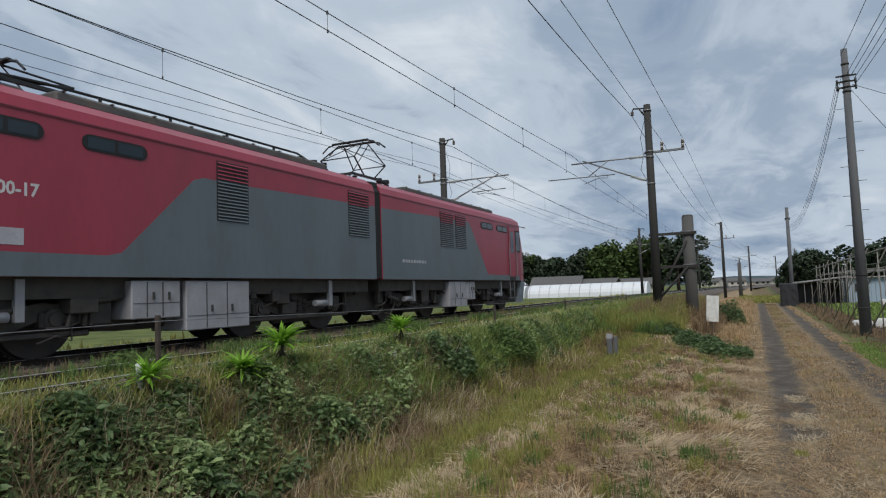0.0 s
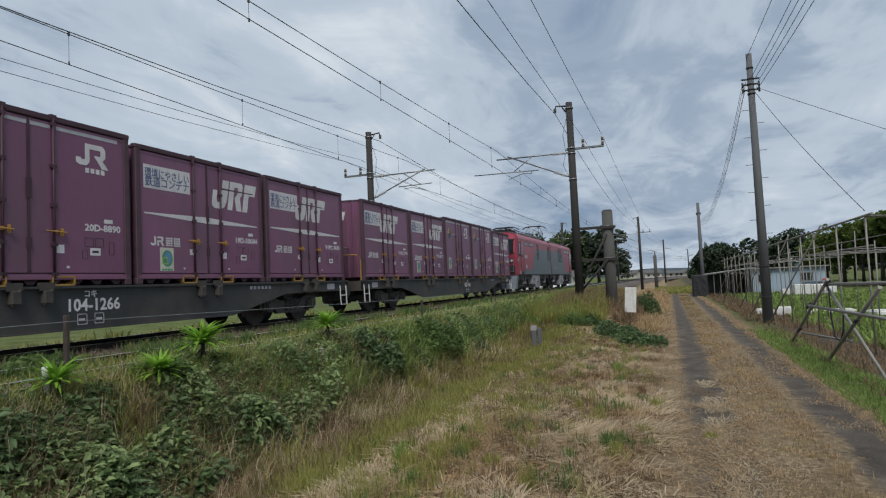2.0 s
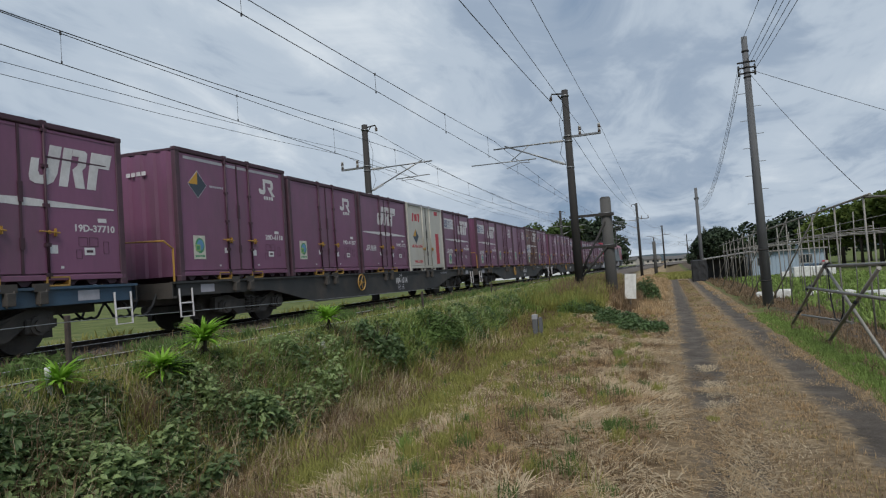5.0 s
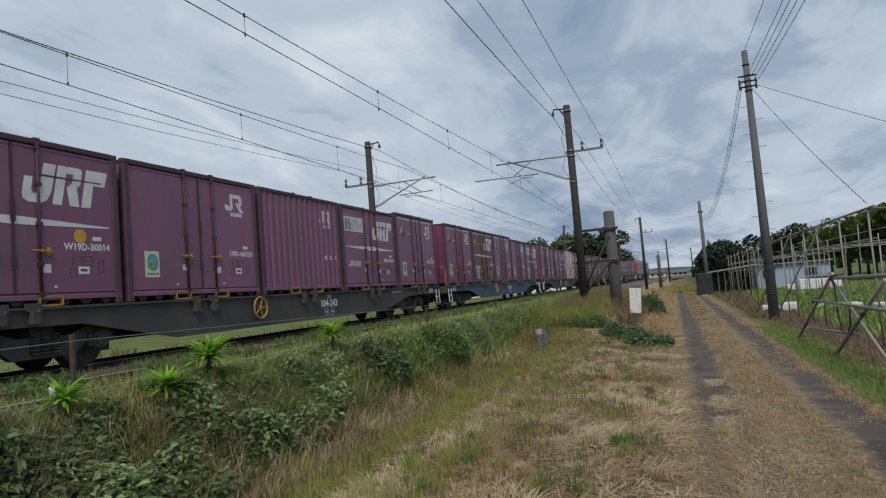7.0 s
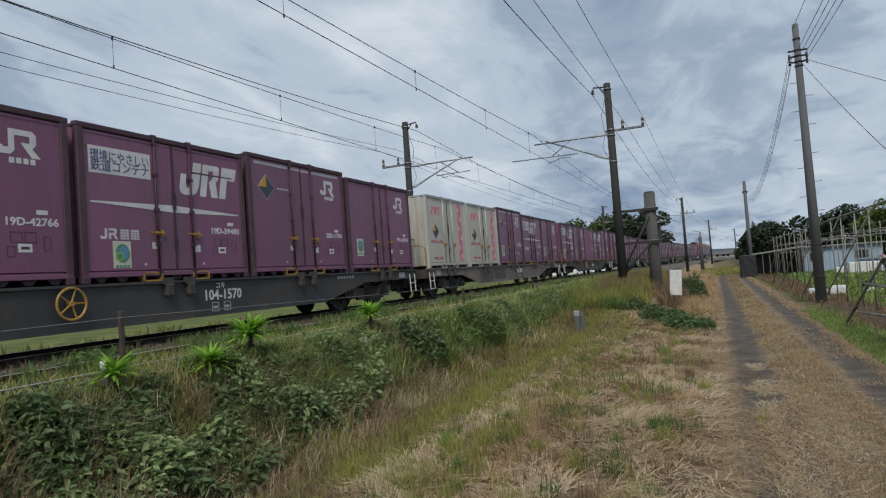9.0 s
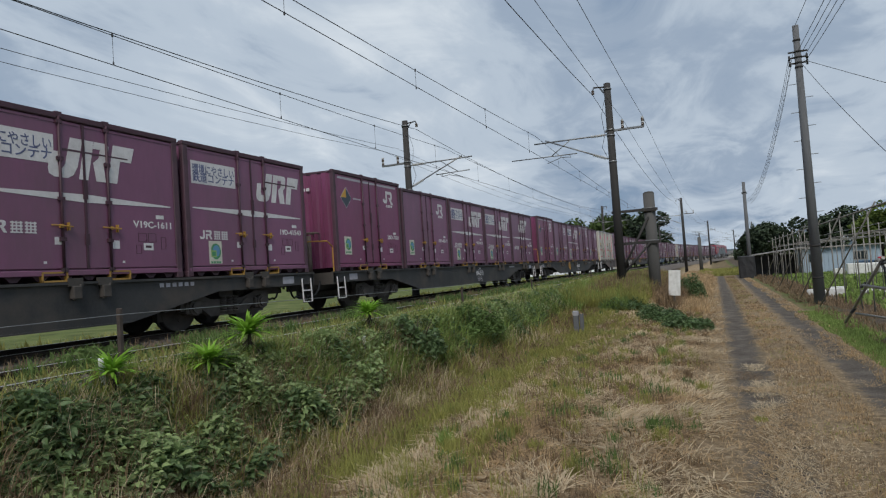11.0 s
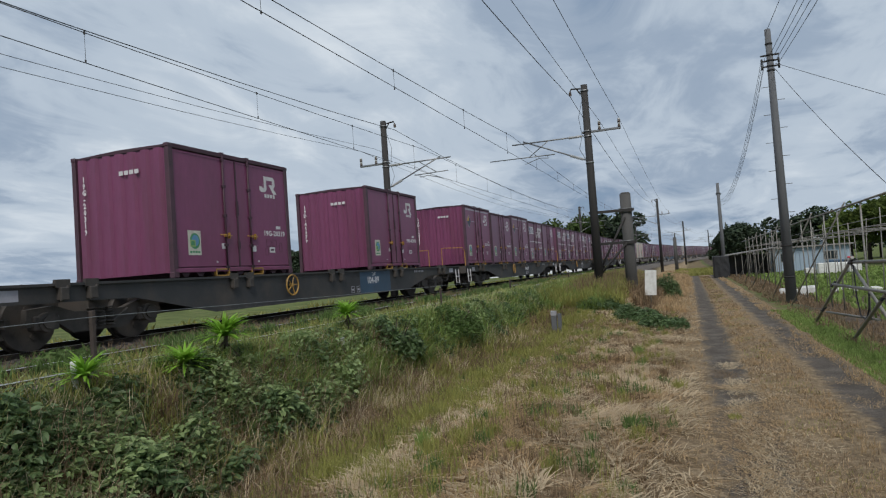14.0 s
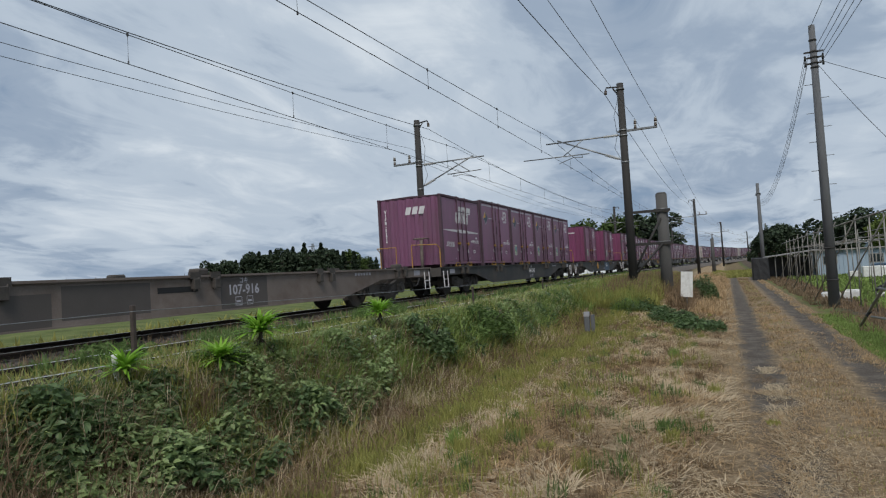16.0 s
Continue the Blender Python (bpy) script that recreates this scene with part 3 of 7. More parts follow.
SUP = [-28.0, POLE_Y] + FAR_POLES
for xc, zc, zm, dx, top in ((X_NEAR, 6.28, 7.08, -0.1, 0.5), (X_FAR, 6.2, 7.12, 0.1, 0.4)):
    cw, contact = wire("contact_wire", [(bend(y) + xc + dx * (-1) ** i, y, zc) for i, y in enumerate(SUP)], 0.0085, "thin dark contact wire above the track")
    mw, mess = wire("messenger_wire", [(xc + bend(y), y, zm) for y in SUP], 0.0085, "dark messenger wire that carries the contact wire", sag=top, n=20)
    for y in [POLE_Y - 46 + 5 * i for i in range(34)]:
        zz = [p for p in zip(mw, mw[1:]) if p[0].y <= y <= p[1].y]
        if not zz:
            continue
        a, b2 = zz[0]
        f = (y - a.y) / (b2.y - a.y)
        z = a.z + f * (b2.z - a.z)
        bm = BM()
        rod(bm, (xc + bend(y), y, zc), (xc + bend(y), y, z), 0.005, 4)
        rod(bm, (xc + bend(y), y, zc - 0.015), (xc + bend(y), y, zc + 0.04), 0.016, 6)
        rod(bm, (xc + bend(y), y, z - 0.03), (xc + bend(y), y, z + 0.03), 0.02, 6)
        part("dropper", bm, WIRE, mess)
wire("feeder_wire", [(-3.74 + bend(y), y, 8.27) for y in SUP], 0.011, "dark feeder wire hung from pole hooks", sag=0.7)
wire("feeder_wire", [(-11.18 + bend(y), y, 8.1) for y in SUP], 0.011, "dark feeder wire hung from pole hooks", sag=0.8)
for x in (-2.75, -2.03):
    wire("power_line", [(x + bend(y), y, 7.25) for y in SUP], 0.007, "thin grey power line on crossarm insulators", sag=0.35)
for x in (-12.17, -12.89):
    wire("power_line", [(x + bend(y), y, 7.42) for y in SUP], 0.007, "thin grey power line on crossarm insulators", sag=0.7)


# ---- freight train ----
MOVERS, ROLLERS = [], []
PITCH, BOX_L, BOX_W, WAGON_L = 3.85, 3.715, 2.45, 20.4
DECK = 1.0
CACHE = {}


def cached(key, make):
    if key not in CACHE:
        CACHE[key] = make()
    return CACHE[key]


def ribbed(n, lo, hi, face, deep, back):
    """Outline of a corrugated sheet: pairs along the sheet and outwards."""
    pts, step = [(lo, face - deep)], (hi - lo) / n
    for i in range(n):
        a = lo + i * step
        pts += [(a + 0.26 * step, face - deep), (a + 0.40 * step, face), (a + 0.80 * step, face), (a + 0.94 * step, face - deep)]
    return pts + [(hi, face - deep), (hi, back), (lo, back)]


def box_body(H, paint, ribs):
    """Inner shell of a twelve-foot container; one flank may be fully corrugated."""
    bm = BM()
    w, l = BOX_W / 2, BOX_L / 2
    if ribs:
        prism(bm, [(q, p) for p, q in ribbed(14, -l + 0.1, l - 0.1, w - 0.008, 0.038, -w + 0.04)], "z", 0.12, H - 0.05)
    else:
        box(bm, -w + 0.04, w - 0.045, -l + 0.1, l - 0.1, 0.12, H - 0.05)
    return finish(bm, "body", paint)


def box_end(H, paint):
    bm = BM()
    w, l = BOX_W / 2, BOX_L / 2
    prism(bm, ribbed(7, -w + 0.1, w - 0.1, l - 0.012, 0.05, l - 0.1), "z", 0.1, H - 0.06)
    return finish(bm, "end_wall", paint)


def box_rail(H, paint, top):
    bm = BM()
    w, l = BOX_W / 2, BOX_L / 2
    if top:
        box(bm, w - 0.002, w - 0.07, -l + 0.05, l - 0.05, H - 0.085, H - 0.02, 0.008)
    else:
        box(bm, w, w - 0.07, -l + 0.02, l - 0.02, 0.09, 0.17, 0.008)
    return finish(bm, "top_rail" if top else "bottom_rail", paint)


def box_post(H, paint):
    bm = BM()
    box(bm, -0.05, 0.05, -0.06, 0.06, 0.0, H, 0.01)
    box(bm, -0.055, 0.055, -0.07, 0.07, 0.0, 0.11, 0.01)
    box(bm, -0.055, 0.055, -0.07, 0.07, H - 0.07, H + 0.005, 0.01)
    return finish(bm, "corner_post", paint)


def box_roof(H, dark):
    bm = BM()
    w, l = BOX_W / 2, BOX_L / 2
    prism(bm, [(-w + 0.03, H - 0.05), (w - 0.03, H - 0.05), (w - 0.03, H - 0.012), (0, H + 0.02), (-w + 0.03, H - 0.012)], "y", -l + 0.04, l - 0.04)
    for s in (-1, 1):
        box(bm, s * (w + 0.004), s * (w - 0.05), -l + 0.08, l - 0.08, H - 0.07, H + 0.004)
    for y in (-0.4, 0.4):
        box(bm, w - 0.05, w + 0.012, y - 0.05, y + 0.05, H - 0.05, H + 0.025)
    return finish(bm, "roof", dark)


def box_door(H, paint, left):
    """One leaf of the side door with shallow pressed panels."""
    bm = BM()
    w, l = BOX_W / 2, BOX_L / 2
    y0, y1 = (-l + 0.075, -0.012) if left else (0.012, l - 0.075)
    box(bm, w - 0.05, w - 0.022, y0, y1, 0.19, H - 0.1, 0.008)
    for z in (0.2, H - 0.14):
        box(bm, w - 0.03, w - 0.013, y0 + 0.02, y1 - 0.02, z, z + 0.035)
    for z in (0.45, H * 0.5, H - 0.35):
        yy = y0 if left else y1
        box(bm, w - 0.03, w - 0.004, yy - 0.03, yy + 0.03 + 0.05 * (1 if left else -1), z, z + 0.035)
    return finish(bm, "door", paint)


def box_lock(H, dark, seam=False):
    bm = BM()
    w = BOX_W / 2
    if seam:
        box(bm, w - 0.03, w - 0.008, -0.02, 0.02, 0.19, H - 0.1)
        box(bm, w - 0.02, w + 0.004, -0.035, 0.035, 0.55, 0.72)
        box(bm, w - 0.02, w + 0.004, -0.035, 0.035, H * 0.5, H * 0.5 + 0.3)
    else:
        rod(bm, (w - 0.002, 0, 0.12), (w - 0.002, 0, H - 0.04), 0.02, 8)
        for z in (0.15, 0.6, 1.2, 1.8, H - 0.15):
            box(bm, w - 0.03, w + 0.016, -0.05, 0.05, z, z + 0.055)
    return finish(bm, "lock_bar", dark)


def box_handle():
    bm = BM()
    w = BOX_W / 2
    rod(bm, (w + 0.028, -0.17, 0.83), (w + 0.028, 0.17, 0.815), 0.012, 6)
    box(bm, w - 0.02, w + 0.03, -0.02, 0.02, 0.795, 0.85)
    box(bm, w - 0.02, w + 0.035, 0.1, 0.115, 0.76, 0.88)
    return finish(bm, "handle", YELLOW)


def box_pocket(mat):
    bm = BM()
    w = BOX_W / 2
    for z0, z1, a, b2 in ((0.0, 0.025, -0.2, 0.2), (0.125, 0.15, -0.2, 0.2), (0, 0.15, -0.2, -0.175), (0, 0.15, 0.175, 0.2)):
        box(bm, w - 0.3, w + 0.008, a, b2, z0, z1)
    return finish(bm, "fork_pocket", mat)


def box_base(dark):
    bm = BM()
    w, l = BOX_W / 2, BOX_L / 2
    prism(bm, [(p, 0.015 + 0.1 * (1 - (i % 4 > 1))) for i, p in enumerate(np.linspace(-l + 0.12, l - 0.12, 37))] + [(l - 0.12, 0.124), (-l + 0.12, 0.124)], "x", -w + 0.06, w - 0.06)
    return finish(bm, "underframe", dark)


FX = BOX_W / 2 - 0.0205    # outer face of the doors


def shapes(name, outlines, mats, x=None, thick=0.0035):
    bm = BM()
    for o in outlines:
        pts, mi = o if isinstance(o, tuple) and isinstance(o[1], int) else (o, 0)
        plate(bm, FX if x is None else x, pts, thick, mi)
    return finish(bm, name, mats)


def slant(y, z, w, h, s=0.10):
    return [(y, z), (y + w, z), (y + w + s * h / 0.45, z + h), (y + s * h / 0.45, z + h)]


def wide_logo(H):
    """Three broad slanted white letter blocks cut by a thin dark line."""
    z, h, w = H - 0.95, 0.62, 1.42
    hook = [(0.0, 0.62), (0.09, 0.62), (0.095, 0.32), (0.12, 0.22), (0.155, 0.22), (0.18, 0.34), (0.19, 1.0), (0.335, 1.0), (0.325, 0.30), (0.29, 0.08), (0.23, 0.0), (0.08, 0.0), (0.02, 0.07), (0.0, 0.2)]
    stem = [(0.36, 0.0), (0.36, 1.0), (0.47, 1.0), (0.47, 0.0)]
    bowl = [(0.474, 0.82), (0.474, 1.0), (0.63, 1.0), (0.665, 0.93), (0.665, 0.58), (0.625, 0.48), (0.69, 0.0), (0.57, 0.0), (0.50, 0.46), (0.56, 0.60), (0.56, 0.82)]
    flag = [(0.715, 0.0), (0.715, 1.0), (1.0, 1.0), (0.985, 0.60), (0.835, 0.60), (0.835, 0.0)]

    def lay(o):
        return [(-0.72 + w * u + 0.12 * v, z + h * v) for u, v in o]
    cut = [(0.12, 0.66), (0.93, 0.665), (0.93, 0.70), (0.12, 0.715)]
    bm = BM()
    for o in (hook, stem, bowl, flag):
        plate(bm, FX, lay(o), 0.003, 0)
    plate(bm, FX + 0.003, lay(cut), 0.0015, 1)
    return finish(bm, "logo", [MARK, WINE_DEEP])


def small_logo(H, y=0.86, k=1.0, zz=None):
    z, h = (H - 0.63 if zz is None else zz), 0.30 * k
    a = [(y, z + 0.10 * k), (y, z + 0.03 * k), (y + 0.05 * k, z), (y + 0.16 * k, z), (y + 0.21 * k, z + 0.05 * k), (y + 0.21 * k, z + h), (y + 0.14 * k, z + h), (y + 0.14 * k, z + 0.08 * k), (y + 0.075 * k, z + 0.08 * k), (y + 0.075 * k, z + 0.10 * k)]
    b2 = [(y + 0.14 * k, z + h), (y + 0.42 * k, z + h), (y + 0.47 * k, z + h - 0.05 * k), (y + 0.47 * k, z + 0.14 * k), (y + 0.42 * k, z + 0.09 * k), (y + 0.52 * k, z - 0.02 * k), (y + 0.41 * k, z - 0.02 * k), (y + 0.28 * k, z + 0.15 * k), (y + 0.39 * k, z + 0.15 * k), (y + 0.39 * k, z + 0.23 * k), (y + 0.14 * k, z + 0.23 * k)]
    bars = [rect(y + 0.12 + 0.1 * i, y + 0.19 + 0.1 * i, z - 0.15, z - 0.07) for i in range(4)] if k == 1.0 else [rect(y, y + 0.45 * k, z - 0.09 * k, z - 0.06 * k)]
    if k == 1.0:
        cy, cz = y + 0.25, z + 0.15
        a, b2 = ([(cy + (p - cy) * 1.2, cz + (q - cz) * 1.2) for p, q in o] for o in (a, b2))
    return shapes("logo", [(a, 0), (b2, 0)] + [(o, 0) for o in bars], [MARK])


def eco_sticker(y=-1.45, z=0.42):
    def ring(cy, cz, ry, rz):
        return [(cy + ry * math.cos(a), cz + rz * math.sin(a)) for a in np.linspace(0, 2 * math.pi, 15)[:-1]]
    bm = BM()
    plate(bm, FX, rect(y, y + 0.34, z, z + 0.47), 0.003, 0)
    plate(bm, FX + 0.003, ring(y + 0.18, z + 0.27, 0.135, 0.155), 0.001, 1)
    plate(bm, FX + 0.004, ring(y + 0.19, z + 0.28, 0.095, 0.11), 0.001, 2)
    plate(bm, FX + 0.005, rect(y + 0.05, y + 0.19, z + 0.16, z + 0.29), 0.001, 3)
    plate(bm, FX + 0.006, rect(y + 0.075, y + 0.165, z + 0.185, z + 0.265), 0.001, 1)
    for k in range(4):
        plate(bm, FX + 0.003, rect(y + 0.04 + k * 0.07, y + 0.095 + k * 0.07, z + 0.04, z + 0.08), 0.001, 1)
    return finish(bm, "sticker", [STICKER, GREEN_ST, BLUE_ST, LIME_ST])


def diamond(y, z, r=0.26, dark=DIAMOND_B):
    bm = BM()
    plate(bm, FX, [(y - r - 0.015, z), (y, z - r - 0.025), (y + r + 0.015, z), (y, z + r + 0.025)], 0.002, 2)
    for i, (a, b2) in enumerate((((y - r, z), (y, z + r)), ((y, z + r), (y + r, z)), ((y + r, z), (y, z - r)), ((y, z - r), (y - r, z)))):
        plate(bm, FX + 0.002, [(y, z), a, b2], 0.003 - 0.0002 * i, 0 if i == 0 else 1)
    for i in range(8):
        plate(bm, FX, rect(y + 0.36 + i * 0.055, y + 0.40 + i * 0.055, z - 0.02, z + 0.02), 0.002, 2)
    return finish(bm, "warning_diamond", [DIAMOND_Y, dark, MARK_DIM])


def label_bits():
    """Small white data panels near the door handles."""
    bm = BM()
    for y, z, w, h in ((-0.52, 0.55, 0.13, 0.11), (0.45, 0.5, 0.13, 0.13), (1.05, 0.48, 0.2, 0.12), (1.33, 1.02, 0.17, 0.065), (-0.7, 0.27, 0.05, 0.035), (0.62, 0.27, 0.05, 0.035)):
        plate(bm, FX, rect(y, y + w, z, z + h), 0.002, 0)
    plate(bm, FX + 0.002, rect(1.09, 1.21, 0.52, 0.56), 0.001, 1)
    return finish(bm, "data_panel", [MARK, WINE_DARK])


def faint_panels():
    bm = BM()
    for y, z, w, h in ((0.95, 0.62, 0.16, 0.14), (1.15, 0.62, 0.16, 0.14), (1.42, 0.5, 0.1, 0.2), (0.9, 0.42, 0.1, 0.14)):
        for r in (rect(y, y + w, z, z + 0.006), rect(y, y + w, z + h, z + h + 0.006), rect(y, y + 0.006, z, z + h), rect(y + w, y + w + 0.006, z, z + h)):
            plate(bm, FX, r, 0.003)
    return finish(bm, "card_frame", [WINE_DARK])


def slogan_panel(H):
    bm = BM()
    y, z = -1.66, H - 0.76
    plate(bm, FX, rect(y, y + 1.18, z, z + 0.43), 0.002, 0)
    return finish(bm, "slogan_panel", [MARK])


def slogan_line(text, width):
    me = lettering(text, 0.20, SLOGAN_B, 0.003)
    xs = [v.co.y for v in me.vertices]
    me.transform(Matrix.Diagonal((1, width / max(xs), 1, 1)))
    return me


def stripe(H):
    """A long white sliver, thickest in the middle, in three lengths between the lock bars."""
    z = H - 1.24

    def edge(y):
        k = 1 - abs(y) / 1.75
        return z - 0.012 * y - 0.055 * k - 0.004, z - 0.012 * y + 0.055 * k + 0.012
    out = []
    for a, b2 in ((-1.66, -0.43), (-0.37, 0.37), (0.43, 1.66)):
        m = (a + b2) / 2
        out.append(([(y, edge(y)[0]) for y in (a, m, b2)] + [(y, edge(y)[1]) for y in (b2, m, a)], 0))
    return shapes("stripe", out, [MARK])


def maker_bars(y=-1.52, z=0.70):
    """Owner's mark: two letter shapes and two dense blocks."""
    out = [[(y, z + 0.05), (y + 0.02, z), (y + 0.1, z), (y + 0.13, z + 0.03), (y + 0.13, z + 0.17), (y + 0.09, z + 0.17), (y + 0.09, z + 0.04), (y + 0.035, z + 0.04), (y + 0.03, z + 0.05)],
           [(y + 0.16, z), (y + 0.2, z), (y + 0.2, z + 0.065), (y + 0.24, z + 0.065), (y + 0.28, z), (y + 0.325, z), (y + 0.28, z + 0.075), (y + 0.31, z + 0.1), (y + 0.31, z + 0.15), (y + 0.28, z + 0.17), (y + 0.16, z + 0.17), (y + 0.16, z + 0.135), (y + 0.26, z + 0.135), (y + 0.26, z + 0.1), (y + 0.16, z + 0.1)]]
    for k in (0.37, 0.57):
        for j in range(4):
            out.append(rect(y + k, y + k + 0.17, z + 0.045 * j, z + 0.045 * j + 0.02))
        for q in (0.02, 0.075, 0.135):
            out.append(rect(y + k + q, y + k + q + 0.02, z, z + 0.165))
    return shapes("lettering_block", [(o, 0) for o in out], [MARK])


def top_band(H):
    z = H - 0.20
    return shapes("top_band", [(rect(-1.62, -0.46, z, z + 0.09), 0), (rect(-0.36, 0.36, z, z + 0.09), 0), (rect(0.46, 1.62, z, z + 0.09), 0)], [MARK_DIM])


def end_marks(H, wide):
    """Marks on the rear end wall: a small logo and a column of bars."""
    bm = BM()
    l = BOX_L / 2 - 0.009
    outs = []
    if wide:
        for i in range(3):
            y = -0.15 + i * 0.26
            outs.append([(y, H - 0.62), (y + 0.2, H - 0.62), (y + 0.27, H - 0.36), (y + 0.07, H - 0.36)])
    else:
        outs += [rect(0.0 + 0.13 * i, 0.1 + 0.13 * i, H - 0.48, H - 0.40) for i in range(4)]
    for o in outs:
        prism(bm, o, "y", -l - 0.003, -l)
    return finish(bm, "end_marking", [MARK])


def container(spec, offset):
    """spec: style letter(s) and serial. w wide logo, p plain, h tall with diamond, b brown, r ribbed, j white box; s slogan, e eco sticker, y yellow disc, c crimson."""
    style, serial = spec
    kind = style[0]
    H = 2.6 if kind in "hb" else 2.5
    paint, dark = WINE, WINE_DARK
    if "c" in style:
        paint = RED_BOX
    if kind == "b":
        paint = BROWN_BOX
    if kind == "j":
        paint, dark = WHITE_BOX, BOX_GREY
    labels = {"w": "wine-red steel freight container with wide white logo, on a wagon", "p": "plain wine-red steel freight container with small logo, on a wagon", "h": "tall wine-red freight container with warning diamond and pale band", "b": "faded brown freight container with wide logo and diamond", "r": "corrugated wine-red freight container with small logo", "j": "white freight container with red stripe and diamond"}
    t = thing("container", labels[kind], "freight container", "containers on the train")
    key = (H, paint.name)
    part("body", cached(("body", key, kind == "r"), lambda: box_body(H, paint, kind == "r")), None, t)
    for yaw in (0, 180):
        o = part("end_wall", cached(("endw", key), lambda: box_end(H, paint)), None, t)
        o.matrix_basis = pose(0, 0, 0, 0, 0, yaw)
        o = part("top_rail", cached(("trail", H, kind == "j"), lambda: box_rail(H, paint if kind == "j" else WINE_DEEP, True)), None, t)
        o.matrix_basis = pose(0, 0, 0, 0, 0, yaw)
        o = part("bottom_rail", cached(("brail", key), lambda: box_rail(H, paint, False)), None, t)
        o.matrix_basis = pose(0, 0, 0, 0, 0, yaw)
    part("roof", cached(("roof", H, dark.name), lambda: box_roof(H, dark)), None, t)
    part("underframe", cached(("base", dark.name), lambda: box_base(WINE_DARK)), None, t)
    edge = paint if kind == "j" else WINE_DEEP
    post = cached(("post", H, edge.name), lambda: box_post(H, edge))
    for sx in (-1, 1):
        for sy in (-1, 1):
            o = part("corner_post", post, None, t)
            o.location = (sx * (BOX_W / 2 - 0.05), sy * (BOX_L / 2 - 0.06), 0)
    if kind != "r":
        for left in (True, False):
            part("door", cached(("door", key, left), lambda: box_door(H, paint, left)), None, t)
        part("lock_bar", cached(("seam", H, dark.name), lambda: box_lock(H, WINE_DARK if kind != "j" else RUBBER, True)), None, t)
        for y in (-0.4, 0.4):
            o = part("lock_bar", cached(("lock", H, dark.name), lambda: box_lock(H, paint if kind == "j" else WINE_DARK)), None, t)
            o.location = (0, y, 0)
            o = part("handle", cached("handle", box_handle), None, t)
            o.location = (0, y - (0.02 if y < 0 else -0.02), 0)
        tagged(part("data_panel", cached("bits", label_bits), None, t), kind="stuff")
        if kind != "j":
            tagged(part("card_frame", cached("cards", faint_panels), None, t), kind="stuff")
    for y in (-0.55, 0.55):
        o = part("fork_pocket", cached(("pocket", kind == "j"), lambda: box_pocket(WHITE_BOX if kind == "j" else YELLOW)), None, t)
        o.location = (0, y, 0)
    if kind in "wb":
        o = part("logo", cached(("wlogo", H), lambda: wide_logo(H)), None, t, "wide white slanted logo blocks")
        o.location.y = 0.12 if serial.startswith("V") else 0.85
        part("stripe", cached(("stripe", H), lambda: stripe(H)), None, t)
        part("lettering_block", cached("bars", maker_bars), None, t)
        if "s" in style:
            board = part("slogan_panel", cached(("slogan", H), lambda: slogan_panel(H)), None, t, "white panel with faded blue lettering")
            for text, width, dz in (("環境にやさしい", 1.12, 0.39), ("鉄道コンテナ", 1.12, 0.58 - 0.035)):
                o = part("slogan_line", cached(("line", text), lambda: slogan_line(text, width)), None, board)
                o.location = (FX + 0.003, -1.63, H - dz - 0.16)
            if kind == "b":
                board.location.z = -0.95
    if kind in "phr":
        part("logo", cached(("slogo", H), lambda: small_logo(H)), None, t, "small white logo blocks")
    if kind in "hb":
        part("top_band", cached(("band", H), lambda: top_band(H)), None, t)
        part("warning_diamond", cached(("dia", H), lambda: diamond(-1.25, H - 0.68)), None, t)
    if "e" in style:
        z = 0.42 if kind not in "wb" else 0.20
        part("sticker", cached(("eco", kind in "wb"), lambda: eco_sticker(-1.45 if kind not in "wb" else -1.30, z)), None, t, "white sticker with green and blue emblem")
    if "y" in style:
        disc = [(1.1 + 0.115 * math.cos(a), H - 1.42 + 0.115 * math.sin(a)) for a in np.linspace(0, 2 * math.pi, 17)[:-1]]
        part("disc_sticker", cached("disc", lambda: shapes("disc_sticker", [(disc, 0)], [DIAMOND_Y])), None, t, "yellow round sticker")
    if kind == "j":
        bm = BM()
        red = "j1" in style
        stripe_m = RED_MARK if red else PINK_MARK
        for z0, z1 in (((0.2, 1.46), (2.2, 2.38)) if red else ((0.2, 2.38),)):
            plate(bm, FX, rect(1.0, 1.36, z0, z1), 0.003, 0)
        if not red:
            for i in range(6):
                cy, cz, r = 1.18 + 0.09 * (-1) ** i, 0.4 + 0.35 * i, 0.11
                plate(bm, FX + 0.003, [(cy + r * (1 if k % 2 else 0.5) * math.cos(k * math.pi / 5), cz + r * (1 if k % 2 else 0.5) * math.sin(k * math.pi / 5)) for k in range(10)], 0.001, 1)
        part("stripe", finish(bm, "stripe", [stripe_m, PALE_PINK]), None, t, "red vertical stripe" if red else "pink stripe with pale blossoms")
        z = H - 0.66
        part("logo", shapes("logo", [([(-1.42, z), (-1.3, z), (-1.22, z + 0.3), (-1.34, z + 0.3)], 0), ([(-1.15, z + 0.02), (-0.92, z + 0.02), (-0.92, z + 0.28), (-1.15, z + 0.28)], 0), ([(-0.8, z), (-0.7, z), (-0.66, z + 0.3), (-0.88, z + 0.3), (-0.88, z + 0.24), (-0.8, z + 0.24)], 0)], [RED_MARK if red else PINK_MARK]), None, t, "red logo blocks")
        part("warning_diamond", cached("jdia", lambda: diamond(-1.12, 1.28, 0.27)), None, t)
        text_part("serial", serial, 0.16, RED_MARK, t, FX, -1.55, 0.86, 0.004, 1.05)
        text_part("notice", "下部吊上げ禁止", 0.12, RED_MARK, t, FX, -1.4, 0.29, 0.002, 0.85)
    else:
        w = min(0.85, 0.088 * len(serial))
